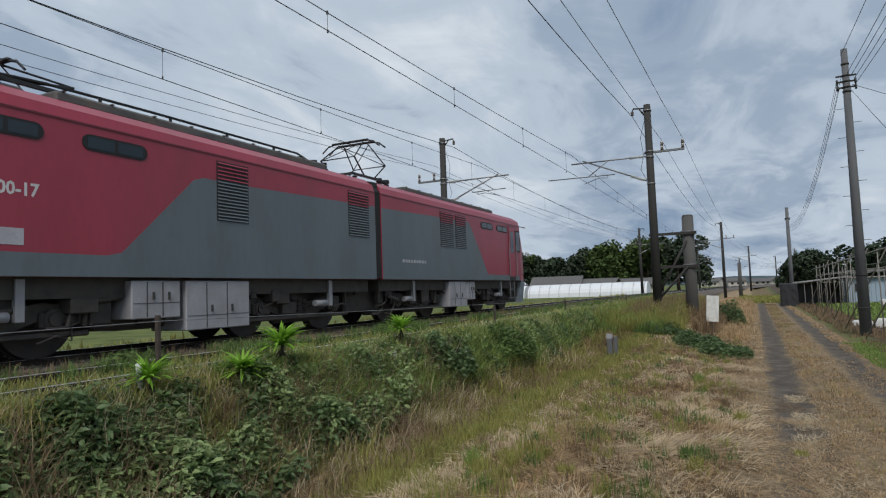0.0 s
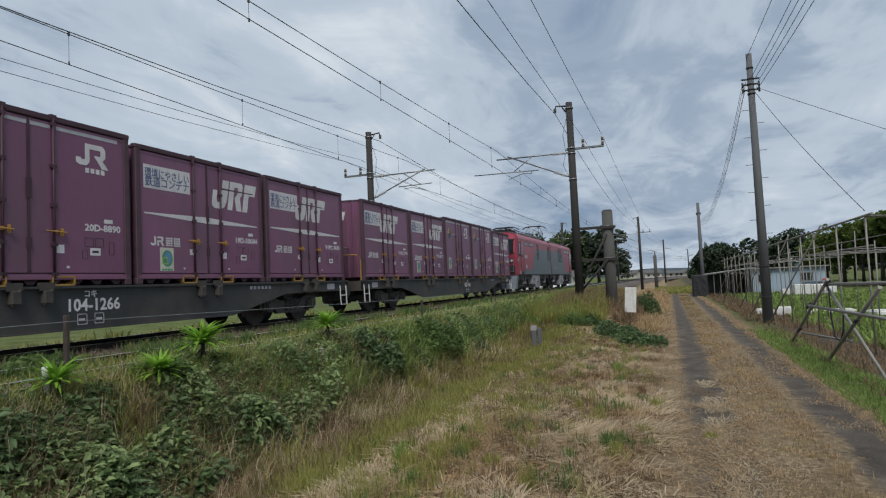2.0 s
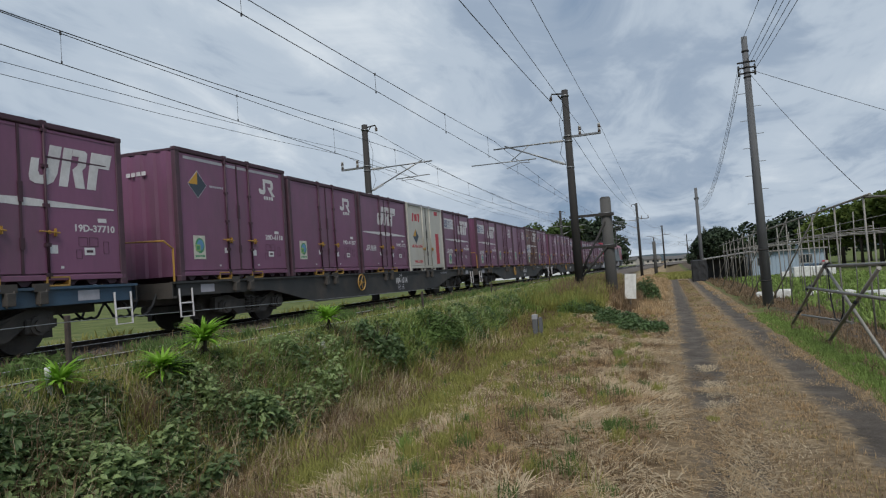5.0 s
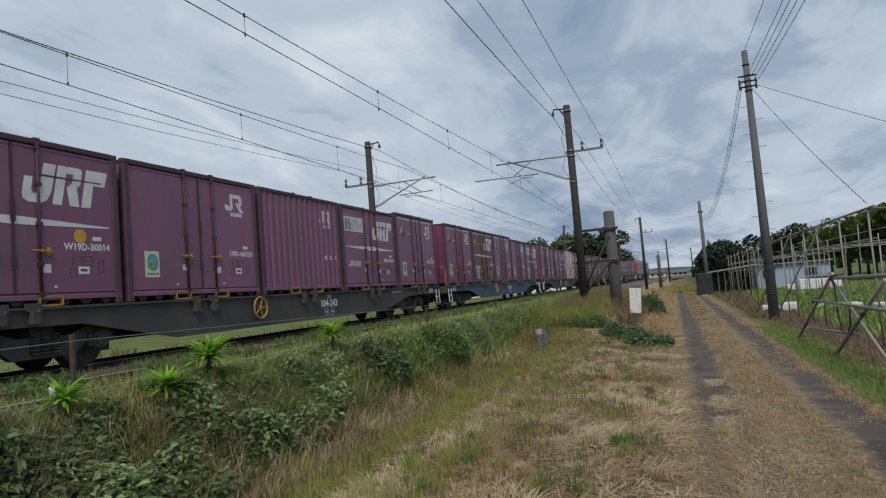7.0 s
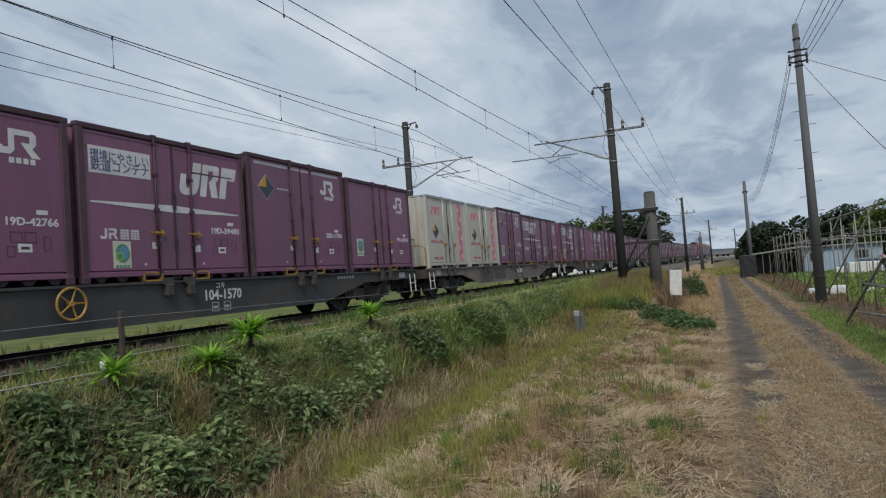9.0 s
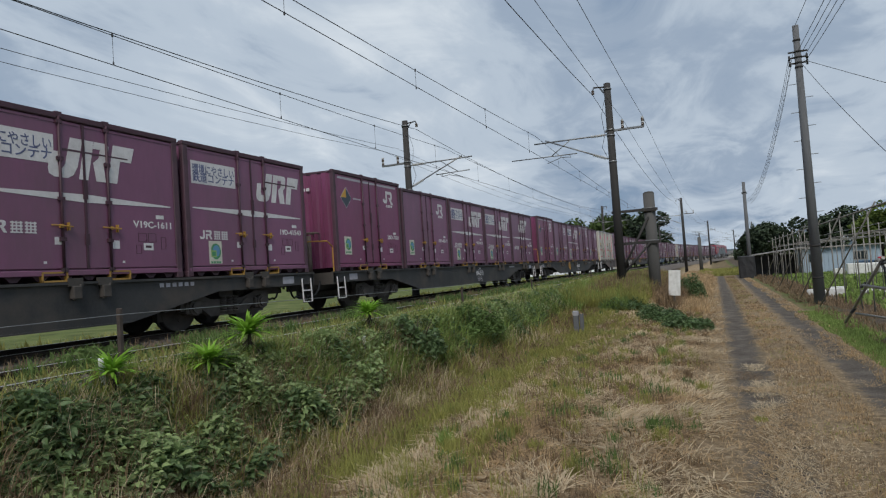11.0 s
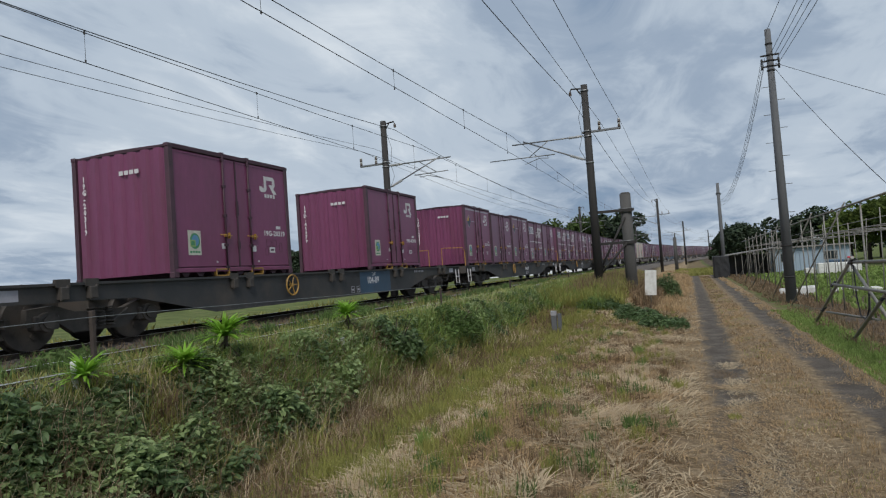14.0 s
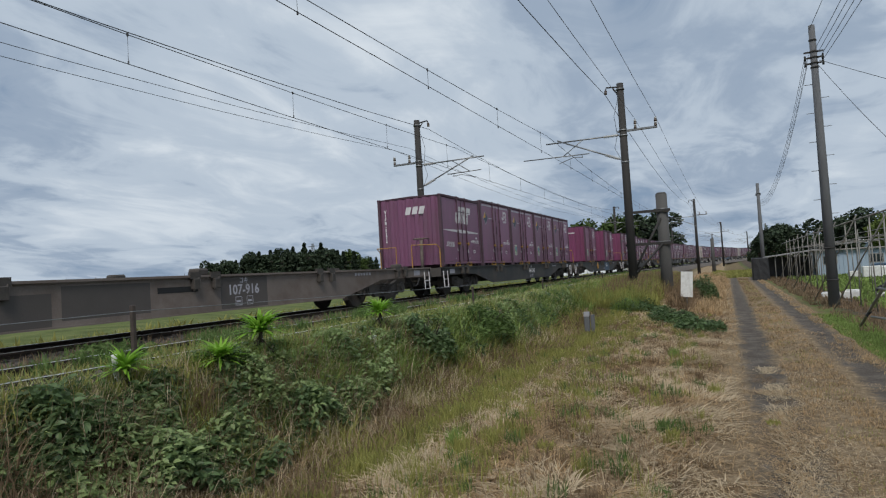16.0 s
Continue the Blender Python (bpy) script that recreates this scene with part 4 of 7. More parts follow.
        text_part("serial", serial, 0.155, MARK, t, FX, 1.66 - w, 0.86 if H < 2.55 else 0.88, 0.004, w)
    if kind != "j":      # the number runs down the rear end wall
        cu = bpy.data.curves.new("letters", "FONT")
        cu.body, cu.size, cu.extrude, cu.space_line, cu.align_x = "\n".join(serial), 0.15, 0.0015, 0.86, "CENTER"
        cu.resolution_u, cu.offset = 1, 0.003
        tmp = bpy.data.objects.new("letters", cu)
        me = bpy.data.meshes.new_from_object(tmp)
        bpy.data.objects.remove(tmp)
        me.materials.clear()
        o = part("end_serial", me, MARK, t)
        o.matrix_basis = pose(-BOX_W / 2 + 0.30, -BOX_L / 2 + 0.010, H - 0.50, 90, 0, 0)
    part("end_marking", cached(("end", H, kind in "wb"), lambda: end_marks(H, kind in "wb")), None, t)
    MOVERS.append((t, offset))
    t.location = (X_FAR, offset, Z_RAIL)
    for o in t.children:
        o.location.z += DECK
    return t


def wheelset(r, gauge=1.067, mat=BOGIE):
    bm = BM()
    for s in (-1, 1):
        x = s * gauge / 2
        rod(bm, (x - 0.02, 0, 0), (x + 0.1, 0, 0), r, 28, mat=0)
        rod(bm, (x - 0.055 * s - 0.02, 0, 0), (x - 0.055 * s + 0.02, 0, 0), r + 0.028, 28)
        for k in range(2):
            a = k * math.pi
            rod(bm, (x + s * 0.1, 0.5 * r * math.cos(a), 0.5 * r * math.sin(a)), (x + s * 0.118, 0.5 * r * math.cos(a), 0.5 * r * math.sin(a)), 0.05, 8)
    rod(bm, (-0.95, 0, 0), (0.95, 0, 0), 0.075, 12)
    return finish(bm, "wheelset", mat)


def bogie_frame(r, base, heavy=False):
    """Cast side frames with arched ends, axle boxes, springs and a bolster."""
    bm = BM()
    h = base / 2
    for s in (-1, 1):
        x0, x1 = s * 0.86, s * 0.98
        prism(bm, [(-h - 0.3, r - 0.06), (-h - 0.28, r + 0.2), (-h + 0.15, r + 0.24), (-0.45, r + 0.12), (0.45, r + 0.12), (h - 0.15, r + 0.24), (h + 0.28, r + 0.2), (h + 0.3, r - 0.06), (h - 0.2, r - 0.02), (0.5, r - 0.2), (-0.5, r - 0.2), (-h + 0.2, r - 0.02)], "x", min(x0, x1), max(x0, x1))
        for y in (-h, h):
            rod(bm, (s * 0.84, y, r), (s * 1.06, y, r), 0.15, 14)
            rod(bm, (s * 1.06, y, r), (s * 1.09, y, r), 0.1, 10)
            box(bm, s * 0.85, s * 1.03, y - 0.2, y + 0.2, r - 0.12, r + 0.1, 0.02)
        for y in (-0.17, 0.0, 0.17):
            for i in range(6):
                z = r - 0.14 + i * 0.055
                rod(bm, (s * 0.99, y, z), (s * 0.99, y, z + 0.03), 0.07, 8)
        rod(bm, (s * 1.0, h * 0.55, r + 0.1), (s * 1.02, 0.2, r - 0.1), 0.03, 6)
    box(bm, -0.95, 0.95, -0.2, 0.2, r + 0.08, r + 0.36, 0.02)
    if r > 0.5:      # traction motors and rods fill a driven bogie
        box(bm, -0.42, 0.42, -h - 0.7, h + 0.7, 0.28, 0.98, 0.05)
        for s in (-1, 1):
            box(bm, s * 0.66, s * 0.82, -0.62, 0.62, 0.22, 0.95, 0.04)
            rod(bm, (s * 1.04, -h - 0.5, 0.34), (s * 1.04, h + 0.5, 0.34), 0.04, 6)
    for y in (-h - 0.45, h + 0.45):
        box(bm, -0.8, 0.8, y - 0.04, y + 0.04, r - 0.05, r + 0.08)
        for s in (-1, 1):
            box(bm, s * 0.5, s * 0.62, y - 0.05, y + 0.1, r - 0.22, r + 0.1)
    return finish(bm, "bogie", BOGIE)


def bogie(parent, y, r=0.43, base=1.9, label="black cast steel bogie"):
    b = part("bogie", cached(("bogie", r, base), lambda: bogie_frame(r, base)), None, parent, label)
    b.location = (0, y, 0)
    for k in (-1, 1):
        w = part("wheelset", cached(("wheel", r), lambda: wheelset(r)), None, b)
        w.location = (0, k * base / 2, r)
        ROLLERS.append((w, k * base / 2, r, r))
    return b


def sill_outline():
    return [(-9.75, 0.72), (-9.75, 0.98), (9.75, 0.98), (9.75, 0.72), (6.6, 0.70), (4.6, 0.30), (-4.6, 0.30), (-6.6, 0.70)]


def wagon(paint, serial, offset, bare=False, wheel_y=None):
    t = thing("flat_wagon", "empty rust-brown container wagon with patched side sill" if bare else ("blue container flat wagon with fish-bellied side sills" if paint is FRAME_BL else "dark grey container flat wagon with fish-bellied side sills"), "flat wagon", "wagons of the train")

    def sill():
        bm = BM()
        for s in (-1, 1):
            prism(bm, sill_outline(), "x", min(s * 1.16, s * 1.2), max(s * 1.16, s * 1.2))
            box(bm, s * 1.13, s * 1.25, -9.75, 9.75, 0.955, 0.995)
            prism(bm, [(s * 1.14, 0.30), (s * 1.24, 0.30), (s * 1.24, 0.325), (s * 1.14, 0.325)], "y", -4.6, 4.6)
        return finish(bm, "side_sill", paint)
    part("side_sill", cached(("sill", paint.name), sill), None, t)

    def deck():
        bm = BM()
        box(bm, -0.3, 0.3, -9.7, 9.7, 0.55, 0.97)
        for y in np.linspace(-9.6, 9.6, 26):
            box(bm, -1.16, 1.16, y - 0.05, y + 0.05, 0.8, 0.975)
        for y in (-9.72, 9.72):
            box(bm, -1.2, 1.2, y - 0.06, y + 0.06, 0.68, 0.98)
        for y in (-3.2, 0.6, 3.0):
            rod(bm, (-0.6, y - 0.4, 0.6), (-0.6, y + 0.4, 0.6), 0.17, 12)
        box(bm, 0.5, 1.05, -1.8, -0.9, 0.38, 0.8, 0.03)
        rod(bm, (0.7, 1.2, 0.6), (0.7, 2.1, 0.6), 0.18, 14)
        return finish(bm, "underframe", BOGIE)
    part("underframe", cached("deckmesh", deck), None, t)

    def fitting():
        bm = BM()
        box(bm, 1.19, 1.30, -0.07, 0.07, 0.74, 0.93, 0.01)
        rod(bm, (1.26, -0.05, 0.72), (1.26, 0.08, 0.95), 0.02, 6)
        box(bm, 1.2, 1.26, -0.12, 0.12, 0.93, 1.05)
        return finish(bm, "twist_lock", BOGIE)
    for j in range(5):
        for d in (-0.25, 0.25):
            o = part("twist_lock", cached("fit", fitting), None, t)
            o.location = (0, (2 - j) * PITCH + d, 0)
    for y in (-7.1, 7.1):
        bogie(t, y)

    def coupler():
        bm = BM()
        box(bm, -0.09, 0.09, 9.7, 10.02, 0.72, 0.9)
        box(bm, -0.16, 0.12, 10.0, 10.19, 0.68, 0.96, 0.03)
        return finish(bm, "coupler", BOGIE)

    def hose(x):
        bm = BM()
        path_rod(bm, [(x, 9.75, 0.8), (x * 1.05, 9.9, 0.58), (x, 10.0, 0.45), (x * 0.95, 10.1, 0.4), (x * 0.9, 10.2, 0.43)], 0.025)
        return finish(bm, "brake_hose", RUBBER)
    for yaw in (0, 180):
        for x in (-0.8, -0.4, 0.4, 0.8):
            o = part("brake_hose", cached(("hose", x), lambda: hose(x)), None, t)
            o.matrix_basis = pose(0, 0, 0, 0, 0, yaw)
    part("coupler", cached("coup", coupler), None, t)
    o = part("coupler", cached("coup", coupler), None, t)
    o.matrix_basis = pose(0, 0, 0, 0, 0, 180)

    def step():
        bm = BM()
        path_rod(bm, [(1.22, -0.17, 0.86), (1.24, -0.17, 0.32), (1.24, 0.17, 0.32), (1.22, 0.17, 0.86)], 0.018)
        path_rod(bm, [(1.23, -0.17, 0.58), (1.23, 0.17, 0.58)], 0.015)
        return finish(bm, "step", MARK)
    for y in (-9.45, 9.45):
        o = part("step", cached("step", step), None, t, "white step irons")
        o.location = (0, y, 0)

    def hand_rail(near):
        bm = BM()
        if near:
            path_rod(bm, [(1.15, 0.05, 0.97), (1.15, 0.05, 1.62), (1.15, -0.18, 1.76), (0.2, -0.18, 1.8), (0.2, -0.18, 0.97)], 0.02, mat=0)
        else:
            path_rod(bm, [(-1.15, 0.05, 0.97), (-1.15, 0.05, 1.62), (-1.15, -0.18, 1.76), (-0.4, -0.18, 1.76), (-0.4, -0.18, 0.97)], 0.02, mat=0)
        return finish(bm, "hand_rail", YELLOW)
    for near in (True, False):
        o = part("hand_rail", cached(("hrail", near), lambda: hand_rail(near)), None, t, "worn yellow hand rail")
        o.location = (0, -9.7, 0)

    def brake_post():
        bm = BM()
        rod(bm, (0.5, 0, 0.9), (0.5, 0, 1.95), 0.06, 8)
        rod(bm, (0.42, 0.1, 0.9), (0.47, 0.02, 1.9), 0.03, 6)
        for k in range(16):
            a, b2 = 2 * math.pi * k / 16, 2 * math.pi * (k + 1) / 16
            rod(bm, (0.5 + 0.26 * math.cos(a), 0.26 * math.sin(a), 2.0), (0.5 + 0.26 * math.cos(b2), 0.26 * math.sin(b2), 2.0), 0.02, 5)
        for k in range(4):
            a = math.pi * k / 2
            rod(bm, (0.5, 0, 1.98), (0.5 + 0.26 * math.cos(a), 0.26 * math.sin(a), 2.0), 0.014, 5)
        return finish(bm, "brake_stand", FRAME_BR)
    if wheel_y is None:
        o = part("brake_stand", cached("bstand", brake_post), None, t, "rusty hand brake stand with wheel")
        o.location = (0, -9.72, 0)
    else:
        def brake_wheel():
            bm = BM()
            n, r = 18, 0.235
            for k in range(n):
                a, b2 = 2 * math.pi * k / n, 2 * math.pi * (k + 1) / n
                rod(bm, (1.28, r * math.cos(a), r * math.sin(a)), (1.28, r * math.cos(b2), r * math.sin(b2)), 0.02, 6)
            for k in range(5):
                a = 2 * math.pi * k / 5
                rod(bm, (1.27, 0, 0), (1.28, r * math.cos(a), r * math.sin(a)), 0.014, 5)
            rod(bm, (1.18, 0, 0), (1.3, 0, 0), 0.04, 8)
            return finish(bm, "brake_wheel", YELLOW)
        o = part("brake_wheel", cached("bwheel", brake_wheel), None, t, "yellow five-spoke brake wheel")
        o.location = (0, wheel_y, 0.72)
    ny = 1.75 if serial == "104-89" else 0.6
    if serial == "104-89":
        bm = BM()
        plate(bm, 1.2, rect(ny - 0.42, ny + 1.55, 0.33, 0.95), 0.0012)
        part("paint_patch", bm, FRAME_BL, t, "blue painted patch behind the number")
    text_part("serial", serial, 0.27, MARK if not bare else MARK_DIM, t, 1.2015, ny, 0.60, 0.006)
    text_part("class_letters", "コキ", 0.13, MARK if not bare else MARK_DIM, t, 1.2015, ny + 0.32, 0.82, 0.003)

    def sill_notes():
        bm = BM()
        for y, z, w, h in ((0.8, 0.38, 0.17, 0.16), (1.12, 0.38, 0.17, 0.16)):
            for r in (rect(y, y + w, z, z + 0.012), rect(y, y + w, z + h, z + h + 0.012), rect(y, y + 0.012, z, z + h), rect(y + w, y + w + 0.012, z, z + h), rect(y + 0.03, y + w - 0.03, z + 0.06, z + 0.1)):
                plate(bm, 1.2, r, 0.0025)
        for y in (-9.0, 8.6):
            plate(bm, 1.2, rect(y, y + 0.4, 0.76, 0.92), 0.0025)
        for i in range(6):
            plate(bm, 1.2, rect(5.2 + i * 0.14, 5.29 + i * 0.14, 0.84, 0.91), 0.0025)
        return finish(bm, "data_panel", [MARK_DIM])
    tagged(part("data_panel", cached("wnotes", sill_notes), None, t), kind="stuff")
    if paint is FRAME_BR:
        for y0, y1, z0, z1 in ((-4.5, -2.9, 0.33, 0.80), (-2.75, -1.2, 0.40, 0.90), (0.42, 1.75, 0.33, 0.945)):
            bm = BM()
            plate(bm, 1.2, rect(y0, y1, z0, z1), 0.0012)
            part("primer_patch", bm, PATCH, t, "darker patch of primer")
    if bare:
        bm = BM()
        plate(bm, 1.2, rect(-1.05, -0.15, 0.70, 0.80), 0.003)
        part("side_slot", bm, RUBBER, t, "dark slot in the side sill")
        for y in (-7.7, 0.0, 7.7):
            for x in (0.95, -1.2):
                bm = BM()
                box(bm, x, x + 0.25, y - 0.14, y + 0.14, 0.98, 1.12, 0.03)
                part("container_seat", bm, BOGIE, t)
    MOVERS.append((t, offset))
    t.location = (X_FAR, offset, Z_RAIL)
    return t


# style and serial of each load, front slot first; None is an empty slot
TRAIN = [
    (FRAME_DK, "107-164", [("wse", "19D-40868"), ("he", "20D-4562"), ("he", "20D-3899"), ("wse", "19D-36227"), ("ws", "V19C-5791")], None),
    (FRAME_DK, "104-1266", [("ws", "V19C-7693"), ("wse", "19D-50084"), ("he", "20D-8890"), ("h", "20D-6266"), ("pe", "19D-45764")], -2.1),
    (FRAME_DK, "104-916", [("he", "20D-7646"), ("bse", "20D-99"), ("pe", "19D-43310"), ("pe", "19D-45364"), ("wse", "19D-35320")], -2.1),
    (FRAME_DK, "104-1014", [("wse", "19D-35288"), ("j1", "UR19A-10344"), ("w", "V19C-1772"), ("pe", "19D-41207"), ("he", "20D-6118")], -2.1),
    (FRAME_BL, "104-374", [("wse", "19D-37710"), ("pe", "19D-44021"), ("he", "20D-9312"), ("be", "20D-274"), ("hec", "20D-5127")], -2.1),
    (FRAME_DK, "104-243", [("he", "20D-11359"), ("ws", "19D-38439"), ("r", "19D-28115"), ("pe", "19D-46929"), ("wsey", "W19D-30014")], -2.1),
    (FRAME_BR, "107-788", [("pe", "19D-52172"), ("ws", "V19C-1428"), ("he", "20D-2086"), ("j2", "UR19A-13559"), ("j2", "UR19A-12376")], None),
    (FRAME_DK, "104-1570", [("pe", "19D-48594"), ("h", "20D-1700"), ("wse", "19D-39480"), ("pe", "19D-42766"), ("hec", "20D-4410")], -2.1),
    (FRAME_DK, "104-513", [("w", "V19C-3301"), ("wse", "19D-37254"), ("wse", "19D-36018"), ("pe", "19D-40371"), ("hec", "20D-7181")], None),
    (FRAME_DK, "104-1016", [("wse", "19D-41543"), ("ws", "V19C-1611"), ("pe", "19D-40540"), ("wsey", "W19D-30278"), ("wse", "19D-36649")], -2.1),
    (FRAME_DK, "104-974", [("pe", "19D-43256"), ("wse", "19D-40298"), ("he", "20D-8981"), ("pe", "19D-44503"), ("hec", "20D-12337")], -2.1),
    (FRAME_DK, "104-89", [None, ("pec", "19D-45979"), None, ("pec", "19G-20319"), None], -2.1),
    (FRAME_DK, "104-2165", [("he", "20G-1680"), ("he", "20G-10561"), ("he", "20D-3835"), ("h", "20D-10216"), ("w", "V19B-5272")], None),
    (FRAME_BR, "107-916", [], None),
]
for k, (paint, serial, loads, wheel_y) in enumerate(TRAIN):
    front = -k * WAGON_L
    wagon(paint, serial, front + 0.64 - WAGON_L / 2, bare=not loads, wheel_y=wheel_y)
    for j, spec in enumerate(loads):
        if spec:
            container(spec, front - j * PITCH - BOX_L / 2)


# ---- locomotive ----
# local y runs from the rear coupler (0) to the front (25), on rail tops
def loco():
    t = thing("locomotive", "red and blue-grey twin-unit electric freight locomotive", "locomotive")
    W = 1.40
    B, R = 1.15, 3.55          # bottom edge and roof edge of the sides
    profile = [(-W, B), (-W, 3.35), (-W + 0.06, R), (-W + 0.3, 3.72), (-0.6, 3.8), (0.6, 3.8), (W - 0.3, 3.72), (W - 0.06, R), (W, 3.35), (W, B)]

    def unit(y0, y1, cab):
        """Body shell of one unit; cab: -1 at the rear end, +1 at the front."""
        bm = BM()
        a, b2 = (y0 + (1.05 if cab < 0 else 0.15)), (y1 - (1.05 if cab > 0 else 0.15))
        prism(bm, profile, "y", a, b2)
        o = part("body", bm, LOCO_RED, t, "red body shell with rounded roof edge")
        # cab nose
        ce = y0 + 0.45 if cab < 0 else y1 - 0.45
        ci = a if cab < 0 else b2
        rows = []
        bm = BM()
        for zz, d, w in ((B, 0.0, W - 0.1), (1.75, 0.0, W - 0.1), (2.35, 0.02, W - 0.1), (3.3, 0.32, W - 0.12), (3.55, 0.42, W - 0.16), (3.74, 0.62, W - 0.45)):
            y = ce + (d if cab < 0 else -d)
            rows.append([bm.verts.new(c) for c in ((-min(W, w + 0.1), ci, min(zz, 3.55) if zz > 3.5 else zz), (-w, y, zz), (w, y, zz), (min(W, w + 0.1), ci, min(zz, 3.55) if zz > 3.5 else zz))])
        for p, q in zip(rows, rows[1:]):
            for i in range(3):
                bm.faces.new((p[i], p[i + 1], q[i + 1], q[i]))
        bm.faces.new(rows[-1])
        bm.faces.new(rows[0][::-1])
        bmesh.ops.recalc_face_normals(bm, faces=bm.faces[:])
        nose = part("cab_nose", bm, LOCO_RED, t, "red cab end")
        # windscreen and side cab window
        s = 1 if cab < 0 else -1
        bm = BM()
        vs = [bm.verts.new(c) for c in ((-1.2, ce + s * 0.06 - s * 0.02, 2.5), (1.2, ce + s * 0.06 - s * 0.02, 2.5), (1.18, ce + s * 0.3 - s * 0.02, 3.28), (-1.18, ce + s * 0.3 - s * 0.02, 3.28))]
        bm.faces.new(vs)
        bmesh.ops.solidify(bm, geom=bm.faces[:], thickness=0.02)
        part("windscreen", bm, GLASS, nose, "dark glass windscreen")
        bm = BM()
        for z in (2.44, 3.3):
            y = ce + s * (0.05 if z < 3 else 0.31)
            box(bm, -1.26, 1.26, y - 0.05, y + 0.03, z - 0.03, z + 0.04)
        rod(bm, (0.3, ce - s * 0.02, 2.5), (0.1, ce + s * 0.12, 3.05), 0.012, 5)
        rod(bm, (-0.6, ce - s * 0.02, 2.5), (-0.8, ce + s * 0.12, 3.05), 0.012, 5)
        part("window_frame", bm, RUBBER, nose)
        for sx in (-1, 1):
            bm = BM()
            pts = [(ci + s * 0.55, 2.30), (ci + s * 0.55, 3.16), (ci + s * 0.02, 3.16), (ci + s * 0.02, 2.30)]
            prism(bm, pts, "x", sx * (W + 0.001), sx * (W + 0.012))
            part("cab_window_frame", bm, RUBBER, nose)
            bm = BM()
            pts = [(ci + s * 0.49, 2.36), (ci + s * 0.49, 3.10), (ci + s * 0.07, 3.10), (ci + s * 0.07, 2.36)]
            prism(bm, pts, "x", sx * (W + 0.012), sx * (W + 0.016))
            part("cab_window", bm, GLASS, nose, "dark glass cab side window")
            # lamp cluster
            bm = BM()
            y = ce - s * 0.02
            box(bm, sx * 0.72, sx * 1.22, y - 0.04, y + 0.04, 1.86, 2.14, 0.02)
            part("lamp_housing", bm, LOUVRE_DK, nose, "recessed black lamp housing")
            bm = BM()
            for k in (0.84, 1.1):
                rod(bm, (sx * k, y - s * 0.05, 2.0), (sx * k, y - s * 0.02, 2.0), 0.075, 12)
            part("headlight", bm, INS_WHITE, nose, "round unlit headlight")
        bm = BM()
        box(bm, -W + 0.12, W - 0.12, ce - 0.02, ce + 0.02, B + 0.05, 1.72)
        part("lower_panel", bm, LOUVRE_DK, nose, "black lower cab front")
        bm = BM()
        path_rod(bm, [(-1.2, ce - s * 0.06, 1.35), (-0.65, ce - s * 0.1, 1.32), (0.65, ce - s * 0.1, 1.32), (1.2, ce - s * 0.06, 1.35), (1.2, ce - s * 0.06, 2.16)], 0.018)
        part("hand_rail", bm, GALV, nose)
        bm = BM()
        prism(bm, [(-1.25, 0.28), (1.25, 0.28), (1.35, 1.1), (-1.35, 1.1)], "y", ce + s * 0.05, ce + s * 0.55)
        part("skirt", bm, LOCO_SKIRT, nose, "pale blue-grey cab skirt")
        bm = BM()
        box(bm, -0.1, 0.1, min(ce, ce - s * 0.4), max(ce, ce - s * 0.4), 0.76, 0.96)
        box(bm, -0.17, 0.14, min(ce - s * 0.3, ce - s * 0.46), max(ce - s * 0.3, ce - s * 0.46), 0.7, 1.0, 0.03)
        part("coupler", bm, BOGIE, nose)
        text_part("serial", "EH500-17", 0.24, MARK, nose, W + 0.003, (ci + 1.7) if cab < 0 else (ci - 0.95), 2.22 if cab < 0 else 2.3, 0.006, 0.95 if cab < 0 else 0.4)
        # door
        dy = ci + s * 0.62 + (0 if s > 0 else -0.72)
        for sx in (-1, 1):
            bm = BM()
            prism(bm, rect(dy, dy + 0.72, 1.28, 3.3), "x", sx * (W + 0.0), sx * (W + 0.02))
            d = part("door", bm, LOCO_RED_DK, t, "dark red crew door")
            bm = BM()
            prism(bm, rect(dy + 0.05, dy + 0.67, 1.33, 3.25), "x", sx * (W + 0.02), sx * (W + 0.026))
            part("door_leaf", bm, LOCO_RED, d)
            bm = BM()
            prism(bm, rect(dy + 0.16, dy + 0.5, 2.25, 3.08), "x", sx * (W + 0.026), sx * (W + 0.03))
            part("door_window", bm, GLASS, d)
            bm = BM()
            for yy in (dy - 0.05, dy + 0.77):
                rod(bm, (sx * (W + 0.05), yy, 1.3), (sx * (W + 0.05), yy, 2.6), 0.014, 6)
            part("door_rail", bm, GALV, d)
            bm = BM()
            box(bm, sx * (W - 0.1), sx * (W + 0.02), dy + 0.05, dy + 0.67, 1.16, 1.28)
            part("door_step", bm, LOUVRE_DK, d)
            bm = BM()
            for z in (0.45, 0.8):
                box(bm, sx * (W - 0.22), sx * (W - 0.02), dy + 0.12, dy + 0.6, z, z + 0.025)
            for yy in (dy + 0.12, dy + 0.6):
                rod(bm, (sx * (W - 0.04), yy, 0.45), (sx * (W - 0.04), yy, 1.15), 0.014, 5)
            part("ladder", bm, GALV, d)

    unit(0, 12.35, -1)
    unit(12.35, 24.4, 1)
